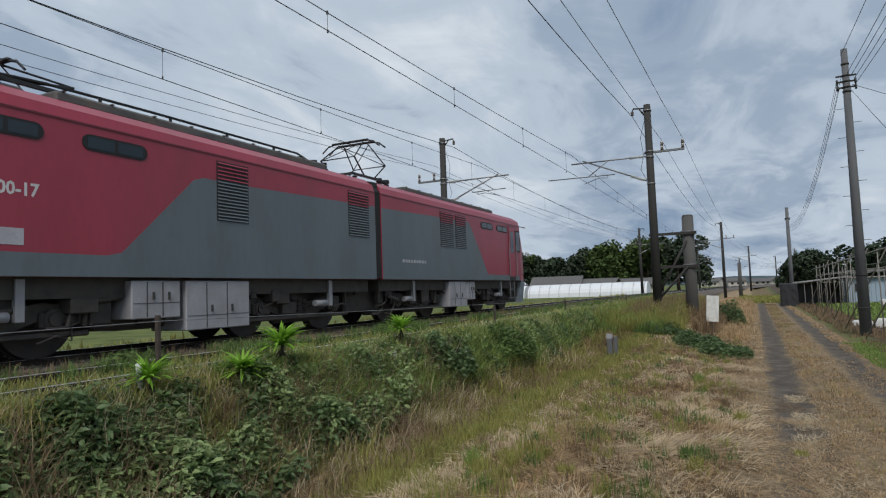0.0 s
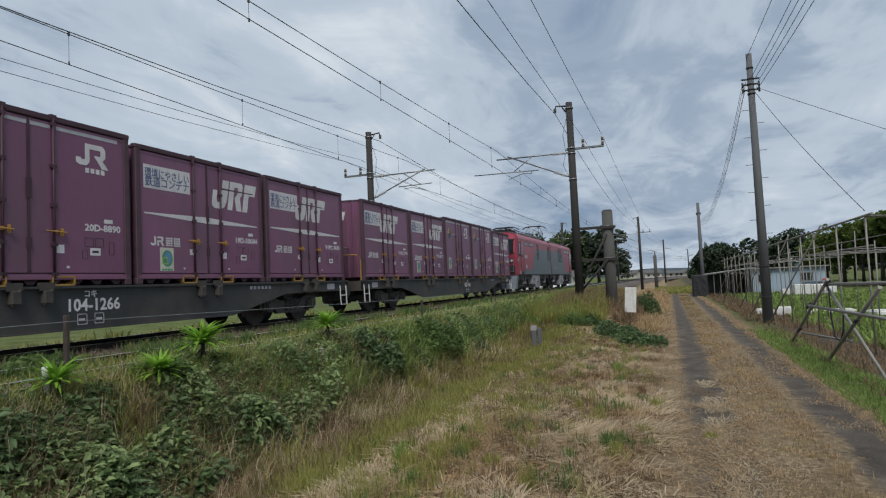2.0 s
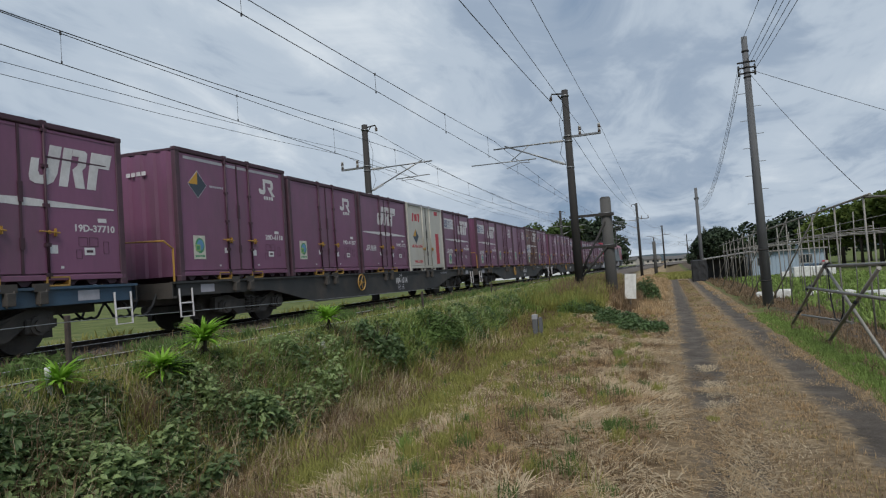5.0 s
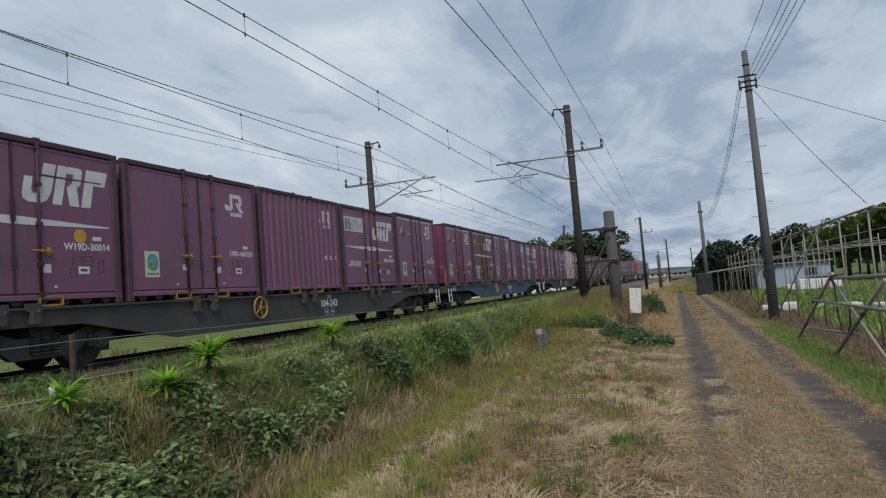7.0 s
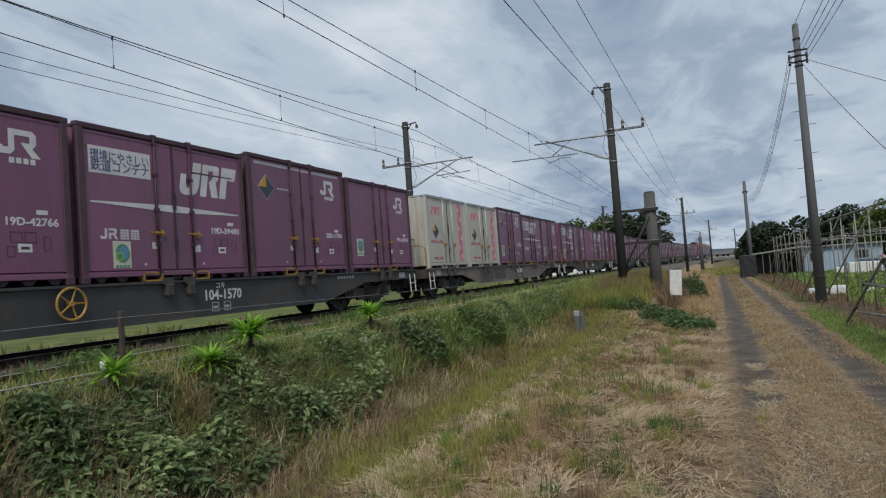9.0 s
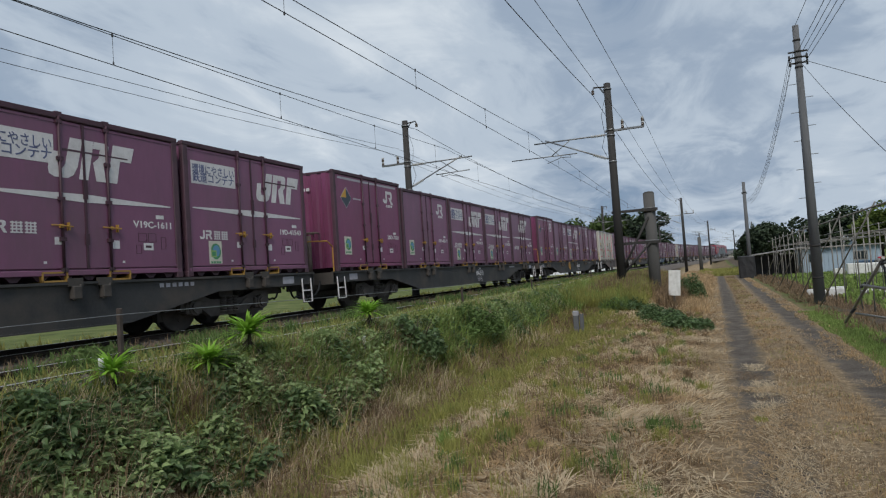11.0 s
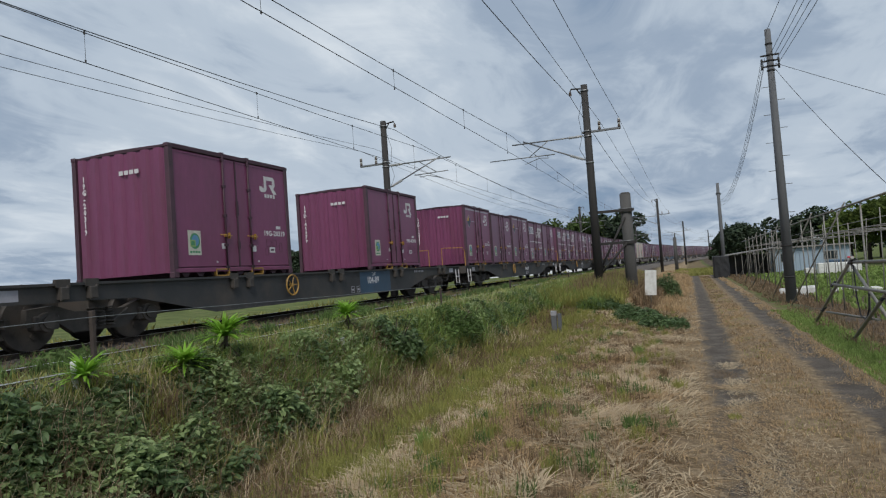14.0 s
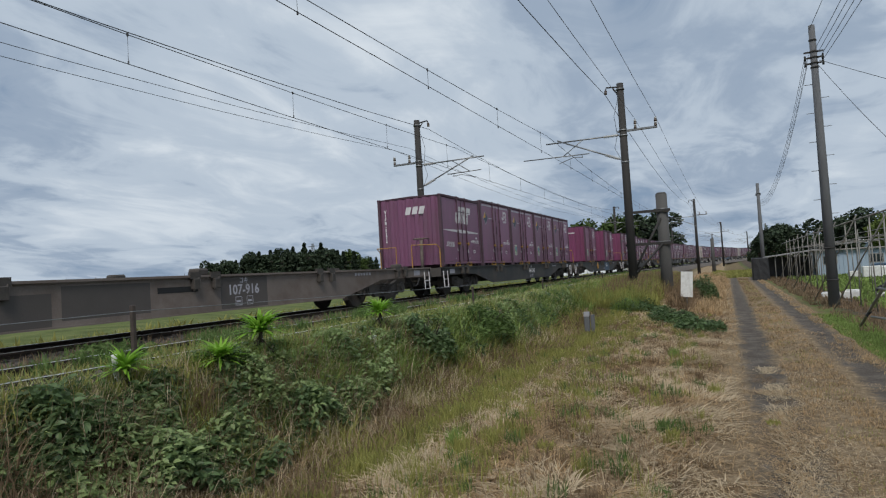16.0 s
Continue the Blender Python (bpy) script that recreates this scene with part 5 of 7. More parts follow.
    # grey-blue paint panels lie on both flanks
    for sx in (-1, 1):
        for pts in (
            [(1.55, B + 0.002), (12.198, B + 0.002), (12.198, 3.0), (7.6, 2.90), (6.55, 2.90), (6.35, 2.84), (4.95, 1.52), (4.7, 1.47), (1.55, 1.47)],
            [(12.502, B + 0.002), (23.2, B + 0.002), (23.2, 1.34), (19.75, 1.36), (18.25, 3.05), (18.05, 3.12), (12.502, 3.0)],
        ):
            bm = BM()
            prism(bm, pts, "x", sx * (W + 0.0005), sx * (W + 0.004))
            part("grey_flank", bm, LOCO_GREY, t, "blue-grey painted flank")
        bm = BM()
        box(bm, sx * (W - 0.01), sx * (W + 0.012), 0.6, 12.19, R - 0.2, R - 0.17)
        box(bm, sx * (W - 0.01), sx * (W + 0.012), 12.51, 24.1, R - 0.2, R - 0.17)
        part("gutter", bm, LOCO_RED_DK, t)

        def louvre(y0, y1, split):
            bm = BM()
            prism(bm, rect(y0, y1, 2.18, 3.27), "x", sx * (W + 0.004), sx * (W + 0.008))
            l = part("louvre", bm, LOUVRE_DK, t, "slatted air intake, red above and grey below")
            n = 17
            for zr, m in (((split, 3.27), LOCO_RED), ((2.18, split), LOCO_GREY)):
                bm = BM()
                k = int(round(n * (zr[1] - zr[0]) / 1.09))
                for i in range(k):
                    z = zr[0] + (i + 0.25) * (zr[1] - zr[0]) / k
                    prism(bm, [(sx * (W + 0.008), z + 0.022), (sx * (W + 0.026), z), (sx * (W + 0.026), z + 0.004), (sx * (W + 0.008), z + 0.028)], "y", y0 + 0.02, y1 - 0.02)
                part("slats", bm, m, l)
        for y0, y1 in ((6.86, 7.66), (11.0, 11.9), (15.95, 16.9), (17.05, 17.9)):
            louvre(y0, y1, 2.92)
        for y0, y1 in ((2.75, 3.75), (4.3, 5.4), (19.2, 20.35), (20.75, 21.9)):
            bm = BM()
            r, zc = 0.12, 3.11
            pts = [(y0 + r + r * math.cos(a), zc + r * math.sin(a)) for a in np.linspace(math.pi / 2, 1.5 * math.pi, 7)] + [(y1 - r + r * math.cos(a), zc + r * math.sin(a)) for a in np.linspace(-math.pi / 2, math.pi / 2, 7)]
            prism(bm, pts, "x", sx * (W + 0.001), sx * (W + 0.012))
            w = part("high_window", bm, RUBBER, t, "long rounded high-level window")
            for k in (0, 1):
                bm = BM()
                m = (y0 + y1) / 2
                prism(bm, rect(y0 + 0.08 if k == 0 else m + 0.03, m - 0.03 if k == 0 else y1 - 0.08, zc - 0.085, zc + 0.085), "x", sx * (W + 0.012), sx * (W + 0.016))
                part("pane", bm, GLASS, w)
        # equipment boxes below the floor
        for y0, y1, z0, m in ((5.15, 6.08, 0.5, BOX_GREY), (6.2, 7.7, 0.26, BOX_GREY), (16.55, 17.9, 0.3, BOX_GREY), (17.95, 18.6, 0.5, BOX_GREY)):
            bm = BM()
            box(bm, sx * 0.5, sx * 1.36, y0, y1, z0, 1.1, 0.015)
            bx = part("equipment_box", bm, m, t, "grey equipment box under the floor")
            bm = BM()
            for k in (0.3, 0.62):
                yy = y0 + (y1 - y0) * k
                box(bm, sx * 1.355, sx * 1.366, yy - 0.008, yy + 0.008, z0 + 0.03, 1.08)
                box(bm, sx * 1.355, sx * 1.385, yy + 0.1, yy + 0.13, z0 + 0.3, z0 + 0.42)
            box(bm, sx * 1.355, sx * 1.364, y0 + 0.03, y1 - 0.03, z0 + 0.24, z0 + 0.25)
            part("latch", bm, FRAME_DK, bx)
        # bars of the emblem and data plates
        bm = BM()
        if sx > 0:
            for i in range(9):
                plate(bm, W + 0.004, rect(13.55 + i * 0.16, 13.66 + i * 0.16, 1.62, 1.70), 0.002, 0)
            for i in range(3):
                plate(bm, W + 0.004, rect(1.1 + i * 0.18, 1.25 + i * 0.18, 1.22, 1.36), 0.002, 0)
            plate(bm, W + 0.004, rect(3.05, 3.5, 1.56, 1.78), 0.002, 0)
            part("emblem", bm, [MARK_DIM, PALE_PINK, ROOF_GREY], t)
            part("logo", small_logo(2.6, 0.72, 0.55, 1.98), None, t).location.x = W - FX
            text_part("unit_number", "1", 0.36, MARK, t, W + 0.003, 1.42, 2.62, 0.006)
        else:
            bm.free()
    bm = BM()
    box(bm, -1.3, 1.3, 12.21, 12.49, 1.2, 3.66)
    for i in range(7):
        prism(bm, [(-1.385, 1.18), (1.385, 1.18), (1.385, 3.4), (1.2, 3.68), (-1.2, 3.68), (-1.385, 3.4)], "y", 12.215 + i * 0.039, 12.24 + i * 0.039)
    part("gangway_bellows", bm, RUBBER, t, "black rubber bellows between the units")
    bm = BM()
    box(bm, -1.2, 1.2, 1.0, 12.1, 0.85, 1.16)
    box(bm, -1.2, 1.2, 12.6, 23.7, 0.85, 1.16)
    rg = random.Random(4)
    for i in range(60):
        y = rg.uniform(1.2, 23.4)
        s = rg.choice((-1, 1))
        box(bm, s * rg.uniform(0.9, 1.0), s * rg.uniform(1.05, 1.25), y, y + rg.uniform(0.1, 0.5), rg.uniform(0.45, 0.8), rg.uniform(0.85, 1.1), 0.02)
        if i % 3 == 0:
            rod(bm, (s * 1.15, y, 0.45), (s * 1.12, y + rg.uniform(-0.1, 0.3), 1.1), 0.03, 6)
        if i % 4 == 0:
            rod(bm, (s * 1.15, y, rg.uniform(0.6, 0.9)), (s * 1.15, y + 0.5, rg.uniform(0.6, 0.9)), 0.05, 8)
    for i in range(70):      # tanks, sand boxes and brake gear low between the bogies
        y = rg.uniform(0.9, 23.3)
        s = rg.choice((-1, 1))
        z = rg.uniform(0.2, 0.6)
        if i % 2:
            box(bm, s * rg.uniform(0.45, 0.7), s * rg.uniform(0.85, 1.12), y, y + rg.uniform(0.12, 0.45), z, z + rg.uniform(0.12, 0.4), 0.02)
        else:
            path_rod(bm, [(s * 1.1, y, z), (s * 1.14, y + 0.25, z + rg.uniform(-0.1, 0.1)), (s * 1.1, y + 0.5, z + rg.uniform(-0.05, 0.3)), (s * 1.08, y + 0.52, 1.0)], rg.uniform(0.012, 0.03))
    for y in (5.6, 12.3, 18.2):
        box(bm, -0.85, 0.85, y - 0.75, y + 0.75, 0.34, 0.95, 0.05)
    part("underframe", bm, BOGIE, t, "black underframe with pipes and boxes")
    bm = BM()
    for y in (3.0, 9.9, 13.9, 20.9):
        for s in (-1, 1):
            rod(bm, (s * 1.2, y, 0.62), (s * 1.2, y + 0.42, 0.62), 0.07, 10)
            box(bm, s * 1.16, s * 1.24, y + 0.5, y + 0.62, 0.55, 1.12)
    part("damper", bm, BOX_GREY, t, "pale grey dampers")
    for y in (2.9, 9.6, 15.1, 21.8):
        bogie(t, y, 0.56, 2.5, "black locomotive bogie")
    # roof equipment
    bm = BM()
    box(bm, -0.95, 0.95, 4.2, 10.8, 3.74, 3.92, 0.04)
    box(bm, -0.95, 0.95, 14.6, 21.6, 3.74, 3.9, 0.04)
    box(bm, -0.7, 0.7, 1.9, 3.9, 3.74, 3.9, 0.03)
    part("roof_hatch", bm, ROOF_GREY, t, "grey ribbed roof hatch")
    bm = BM()
    for y in np.arange(4.3, 10.7, 0.8):
        box(bm, -0.97, 0.97, y, y + 0.05, 3.91, 3.926)
    for y in np.arange(14.7, 21.5, 0.8):
        box(bm, -0.97, 0.97, y, y + 0.05, 3.89, 3.906)
    part("roof_rib", bm, ROOF_GREY, t)
    bm = BM()
    box(bm, -0.5, 0.6, 2.6, 3.4, 3.74, 4.12, 0.06)
    box(bm, 0.1, 0.7, 3.2, 3.6, 3.74, 4.05, 0.04)
    for y in (1.9, 2.2, 10.4, 10.9, 11.3, 13.9, 14.3):
        for i in range(5):
            rod(bm, (0.5, y, 3.76 + 0.07 * i), (0.5, y, 3.80 + 0.07 * i), 0.085, 10)
    path_rod(bm, [(0.55, 3.5, 4.05), (0.55, 4.3, 4.1), (0.55, 6.2, 4.12), (0.55, 8.2, 4.12), (0.55, 10.2, 4.12), (0.55, 10.9, 3.95)], 0.025)
    for y in (5.2, 6.6, 8.0, 9.4):
        rod(bm, (0.55, y, 3.9), (0.55, y, 4.1), 0.03, 6)
    part("roof_gear", bm, RUBBER, t, "bus bar and insulators on the roof")

    def pantograph(y, raised):
        zb = 3.98
        bm = BM()
        for s in (-1, 1):
            box(bm, s * 0.55 - 0.03, s * 0.55 + 0.03, y - 0.95, y + 0.95, zb, zb + 0.06)
        for k in (-0.9, 0.9):
            box(bm, -0.58, 0.58, y + k - 0.03, y + k + 0.03, zb, zb + 0.06)
        for s in (-1, 1):
            for k in (-0.8, 0.8):
                for i in range(4):
                    rod(bm, (s * 0.55, y + k, 3.74 + 0.06 * i), (s * 0.55, y + k, 3.775 + 0.06 * i), 0.07, 8)
        p = part("pantograph", bm, LOUVRE_DK, t, "diamond pantograph raised to the wire" if raised else "lowered diamond pantograph")
        top, knee, reach = (5.02, 4.48, 0.8) if raised else (4.25, 4.15, 1.15)
        bm = BM()
        for s in (-1, 1):
            for k in (-1, 1):
                rod(bm, (s * 0.5, y + k * 0.25, zb + 0.06), (s * 0.55, y + k * reach, knee), 0.022, 6)
                rod(bm, (s * 0.55, y + k * reach, knee), (s * 0.4, y + k * 0.12, top), 0.018, 6)
                rod(bm, (s * 0.55, y + k * reach, knee), (-s * 0.4, y + k * 0.16, top - 0.02), 0.012, 6)
        for k in (-1, 1):
            rod(bm, (-0.55, y + k * reach, knee), (0.55, y + k * reach, knee), 0.016, 6)
        part("lift_arms", bm, LOUVRE_DK, p)
        bm = BM()
        for k in (-0.16, 0.16):
            box(bm, -0.6, 0.6, y + k - 0.05, y + k + 0.05, top + 0.02, top + 0.07, 0.015)
            path_rod(bm, [(-0.95, y + k, top - 0.17), (-0.75, y + k, top - 0.01), (-0.55, y + k, top + 0.03), (0.55, y + k, top + 0.03), (0.75, y + k, top - 0.01), (0.95, y + k, top - 0.17)], 0.022)
        part("contact_shoe", bm, LOUVRE_DK, p)
    pantograph(13.4, True)
    pantograph(3.6, False)
    MOVERS.append((t, 0.64))
    t.location = (X_FAR, 0.64, Z_RAIL)


loco()


# ---- plants ----
GRASS_G = material("grass_green", (0.22, 0.30, 0.085), 0.75, vary=0.5, scale=0.8, fine=6, bump=0, spread=0.9, island=True, gloss=0.25)
GRASS_D = material("grass_dark", (0.125, 0.19, 0.06), 0.75, vary=0.5, scale=0.8, fine=6, bump=0, spread=0.9, island=True, gloss=0.25)
GRASS_Y = material("grass_yellow_green", (0.30, 0.295, 0.09), 0.75, vary=0.4, scale=0.8, fine=6, bump=0, spread=0.8, island=True, gloss=0.2)
GRASS_L = material("grass_pale_green", (0.36, 0.42, 0.17), 0.7, vary=0.35, scale=0.8, fine=6, bump=0, spread=0.8, island=True, gloss=0.3)
STRAW = material("straw", (0.48, 0.345, 0.20), 0.8, vary=0.45, scale=0.7, fine=5, bump=0, spread=1.0, island=True, gloss=0.15)
STRAW_P = material("pale_straw", (0.62, 0.51, 0.355), 0.8, vary=0.35, scale=0.7, fine=5, bump=0, spread=0.8, island=True, gloss=0.15)
STRAW_B = material("brown_straw", (0.255, 0.182, 0.115), 0.85, vary=0.5, scale=0.7, fine=5, bump=0, spread=1.0, island=True, gloss=0.1)
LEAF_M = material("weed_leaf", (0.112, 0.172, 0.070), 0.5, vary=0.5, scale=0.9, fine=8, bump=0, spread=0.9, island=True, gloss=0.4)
# light green leaf with sky highlights put into its colour
LEAF_L = material("weed_leaf_highlight", (0.25, 0.325, 0.135), 0.5, vary=0.4, scale=0.9, fine=8, bump=0, spread=0.9, island=True, gloss=0.35)
FERN_M = material("fresh_rosette", (0.24, 0.44, 0.05), 0.55, vary=0.3, scale=2, fine=8, bump=0, spread=0.7, island=True, gloss=0.3)
BARK = material("bark", (0.06, 0.045, 0.035), 0.9, vary=0.3, scale=6, bump=0.4)
TREE_D = material("tree_leaf_dark", (0.04, 0.058, 0.034), 0.8, vary=0.5, scale=0.25, fine=2, bump=0, spread=0.9, island=True, gloss=0.2)
TREE_G = material("tree_leaf_green", (0.055, 0.085, 0.024), 0.8, vary=0.45, scale=0.25, fine=2, bump=0, spread=0.9, island=True, gloss=0.2)
TREE_Y = material("tree_leaf_bright", (0.115, 0.155, 0.04), 0.8, vary=0.4, scale=0.25, fine=2, bump=0, spread=0.9, island=True, gloss=0.2)


for m in (GRASS_G, GRASS_D, GRASS_Y, GRASS_L, STRAW, STRAW_P, STRAW_B, LEAF_M, LEAF_L, FERN_M, TREE_Y):
    thin_leaf(m, 0.42)


def mesh_from(name, verts, faces, mat):
    me = bpy.data.meshes.new(name)
    me.from_pydata(verts, [], faces)
    me.materials.append(mat)
    return me


def blades(name, label, mat, n, place, height, lean, width, seed, far=14.0, lift=0.0, swath=0.0):
    """n bent grass blades; place(rng) gives x, y or None. Blades widen with distance so that they stay thick enough."""
    rng = np.random.default_rng(seed)
    V, F = [], []
    done = 0
    while done < n:
        p = place(rng)
        if p is None:
            continue
        x, y = p
        done += 1
        z = ground_z(x, y) + lift
        h = rng.uniform(*height)
        if -5.7 < x - bend(y) < -4.2:      # the crest stays below the rail heads
            h = min(h, max(0.07, 1.33 + rng.uniform(-0.10, 0.10) - z))
        le = rng.uniform(*lean)
        az = rng.uniform(0, 2 * math.pi)
        if swath and rng.random() < swath:
            az = 5.0 * noise.noise((x * 0.7, y * 0.5, 9.0)) + rng.normal(0, 0.35)
        dx, dy = math.cos(az), math.sin(az)
        w = rng.uniform(*width) * (1 + max(0.0, math.hypot(x, y) - 5) / far)
        tw = az + math.pi / 2 + rng.uniform(-0.7, 0.7)
        wx, wy = math.cos(tw) * w / 2, math.sin(tw) * w / 2
        b = len(V)
        m1, m2 = 0.55, 0.84
        bow = 0.55 if le < 1.1 else 1.0        # cut stalks lie straight
        s1, s2 = h * math.sin(le * bow) * m1, h * math.sin(le)
        z1, z2 = h * math.cos(le * bow) * m1 + (0.006 if le > 1.1 else 0), h * max(0.03, math.cos(le)) * 0.97
        V += [(x - wx, y - wy, z - 0.02), (x + wx, y + wy, z - 0.02),
              (x + dx * s1 - wx * m2, y + dy * s1 - wy * m2, z + z1), (x + dx * s1 + wx * m2, y + dy * s1 + wy * m2, z + z1),
              (x + dx * s2, y + dy * s2, z + z2)]
        F += [(b, b + 1, b + 3, b + 2), (b + 2, b + 3, b + 4)]
    ob = new(name, mesh_from(name, V, F, mat))
    return tagged(ob, label, "grass", kind="stuff")


def spread(x0, x1, y0, y1, power=2.0, clump=0.0, seed=0, edge=0.25):
    """Places between two distances from the lane, denser near the camera, in clumps, with ragged borders."""
    def place(rng):
        y = y0 + (y1 - y0) * rng.random() ** power
        e = edge * noise.noise((seed, y * 0.8, 1.0))
        x = rng.uniform(x0 + e, x1 + e)
        if clump and noise.noise((x * 1.3 + seed, y * 1.1, seed * 0.7)) < clump:
            return None
        return x, y
    return place


def in_tufts(x0, x1, y0, y1, count, size, seed):
    """Places gathered in small tufts."""
    rg2 = np.random.default_rng(seed)
    cs = [(rg2.uniform(x0, x1), y0 + (y1 - y0) * rg2.random() ** 1.7, size * rg2.uniform(0.5, 1.5)) for _ in range(count)]

    def place(rng):
        cx, cy, r = cs[rng.integers(len(cs))]
        return cx + rng.normal(0, r), cy + rng.normal(0, r)
    return place


# tall weeds on the railway bank
blades("bank_grass", "tall green grass on the railway bank", GRASS_G, 20000, spread(-5.2, -4.25, 5.0, 60, 2.2, -0.25, 1), (0.22, 0.52), (0.2, 1.4), (0.010, 0.020), 1)
blades("bank_grass", "dark green grass on the railway bank", GRASS_D, 14000, spread(-5.2, -4.15, 5.0, 60, 2.2, -0.1, 2), (0.18, 0.45), (0.3, 1.4), (0.010, 0.018), 2)
blades("bank_grass", "yellowing grass on the railway bank", GRASS_Y, 12000, spread(-5.3, -3.8, 4.4, 60, 2.0, 0.0, 3), (0.22, 0.52), (0.2, 1.2), (0.006, 0.013), 3)
blades("bank_straw", "dry bent stalks among the bank grass", STRAW_P, 6500, spread(-5.2, -3.7, 3.6, 45, 1.8, 0.05, 4), (0.2, 0.5), (0.2, 1.45), (0.004, 0.008), 4)
blades("track_weeds", "low weeds on the ballast of the near track", GRASS_D, 15000, spread(-8.6, -5.75, 1.0, 60, 1.8, -0.05, 5), (0.06, 0.22), (0.2, 1.2), (0.008, 0.015), 5, lift=0.16)
blades("track_weeds", "green and yellowing weeds between the near rails", GRASS_Y, 9000, spread(-6.55, -5.6, 0.8, 50, 1.8, -0.1, 92), (0.05, 0.2), (0.1, 1.3), (0.006, 0.011), 92, lift=0.2)
blades("track_weeds", "dry stalks between the near rails", STRAW_B, 7000, spread(-8.4, -5.6, 0.8, 45, 1.8, 0.0, 93), (0.05, 0.24), (0.2, 1.4), (0.005, 0.009), 93, lift=0.18)
blades("track_weeds", "pale weeds on the ballast of the near track", GRASS_Y, 6000, spread(-5.55, -4.8, 1.5, 60, 1.8, 0.0, 6), (0.06, 0.2), (0.2, 1.1), (0.008, 0.014), 6, lift=0.2)
blades("crest_grass", "yellow-green grass along the crest of the bank", GRASS_Y, 9000, spread(-5.5, -4.8, 0.6, 40, 2.0, -0.2, 28), (0.1, 0.34), (0.1, 1.2), (0.006, 0.012), 28, lift=0.14)
blades("crest_grass", "pale dry grass along the crest of the bank", STRAW_P, 5000, spread(-5.45, -4.6, 0.6, 40, 2.0, -0.1, 29), (0.12, 0.36), (0.3, 1.4), (0.004, 0.008), 29, lift=0.14)
blades("crest_grass", "dark weeds against the near rail", GRASS_D, 7000, spread(-5.5, -4.8, 0.6, 50, 1.8, -0.1, 30), (0.1, 0.3), (0.1, 1.2), (0.008, 0.014), 30, lift=0.14)
blades("bank_foot_stalks", "dry stalks in front of the leafy weeds", STRAW_P, 3500, spread(-4.2, -3.5, 1.8, 9, 1.2, 0.0, 36), (0.12, 0.4), (0.2, 1.4), (0.003, 0.006), 36)
blades("track_weeds", "dark weed tufts standing between the near rails", GRASS_D, 5000, in_tufts(-6.5, -5.75, 2.0, 30, 70, 0.09, 103), (0.12, 0.32), (0.1, 1.1), (0.008, 0.014), 103, lift=0.2)
blades("crest_grass", "arching pale grass leaning over the near rail", GRASS_L, 6000, in_tufts(-5.5, -5.0, 1.5, 30, 120, 0.10, 104), (0.2, 0.42), (0.3, 1.3), (0.007, 0.012), 104, lift=0.14)
blades("bank_straw", "dead brown stalks among the leafy weeds", STRAW_B, 5000, in_tufts(-4.9, -3.9, 2.0, 9, 90, 0.12, 105), (0.3, 0.6), (0.1, 1.2), (0.006, 0.010), 105)
blades("bank_straw", "pale dead stalks among the leafy weeds", STRAW_P, 1600, spread(-4.8, -3.8, 2.0, 9, 1.1, 0.0, 106), (0.3, 0.6), (0.2, 1.3), (0.005, 0.008), 106)
# foot of the bank
blades("bank_foot_straw", "tangled tan dead grass on the lower bank", STRAW, 6000, spread(-4.4, -3.65, 2.8, 24, 1.5, 0.02, 94), (0.14, 0.32), (0.4, 1.5), (0.006, 0.010), 94)
blades("bank_foot_straw", "brown dead grass on the lower bank", STRAW_B, 17000, spread(-4.5, -3.6, 2.6, 28, 1.5, -0.15, 95), (0.14, 0.34), (0.4, 1.5), (0.007, 0.013), 95)
blades("bank_foot_grass", "arching yellow-green grass on the lower bank", GRASS_Y, 6000, spread(-4.7, -3.8, 4.0, 26, 1.5, 0.08, 96), (0.14, 0.34), (0.4, 1.35), (0.006, 0.011), 96)
blades("bank_grass", "pale arching grass blades over the bank", GRASS_L, 9000, in_tufts(-5.25, -4.3, 3.0, 24, 130, 0.12, 97), (0.22, 0.46), (0.5, 1.4), (0.007, 0.013), 97)
blades("bank_foot_straw", "brown dead grass at the foot of the bank", STRAW_B, 13000, spread(-4.3, -3.2, 1.0, 40, 1.8, 0.05, 7), (0.1, 0.36), (0.3, 1.5), (0.006, 0.012), 7)
blades("bank_foot_grass", "yellow-green grass at the foot of the bank", GRASS_Y, 11000, spread(-4.0, -2.8, 1.4, 40, 1.7, 0.05, 8), (0.08, 0.24), (0.1, 0.8), (0.006, 0.012), 8)
# mown straw
blades("mown_straw", "mown dry grass lying on the verge", STRAW, 46000, spread(-3.9, -0.2, 1.0, 42, 2.1, -0.1, 9), (0.12, 0.34), (1.36, 1.57), (0.008, 0.015), 9, swath=0.45, lift=0.02)
blades("mown_straw", "pale straw lying on the verge", STRAW_P, 34000, spread(-3.4, -0.1, 1.0, 42, 2.1, 0.02, 10), (0.15, 0.42), (1.4, 1.57), (0.008, 0.015), 10, lift=0.035, swath=0.5)
blades("mown_straw", "brown matted straw on the verge", STRAW_B, 30000, spread(-3.8, -0.15, 1.0, 42, 2.1, -0.05, 11), (0.08, 0.24), (1.15, 1.55), (0.007, 0.013), 11)
blades("verge_stubble", "short yellow-green stubble in the straw", GRASS_Y, 16000, spread(-4.0, -1.9, 1.2, 42, 1.9, 0.0, 12), (0.05, 0.15), (0.0, 0.6), (0.005, 0.010), 12)
blades("verge_stubble", "upright tan stubble in the straw", STRAW, 7000, spread(-3.8, -0.3, 1.2, 42, 1.9, 0.02, 13), (0.04, 0.12), (0.0, 0.7), (0.005, 0.009), 13)


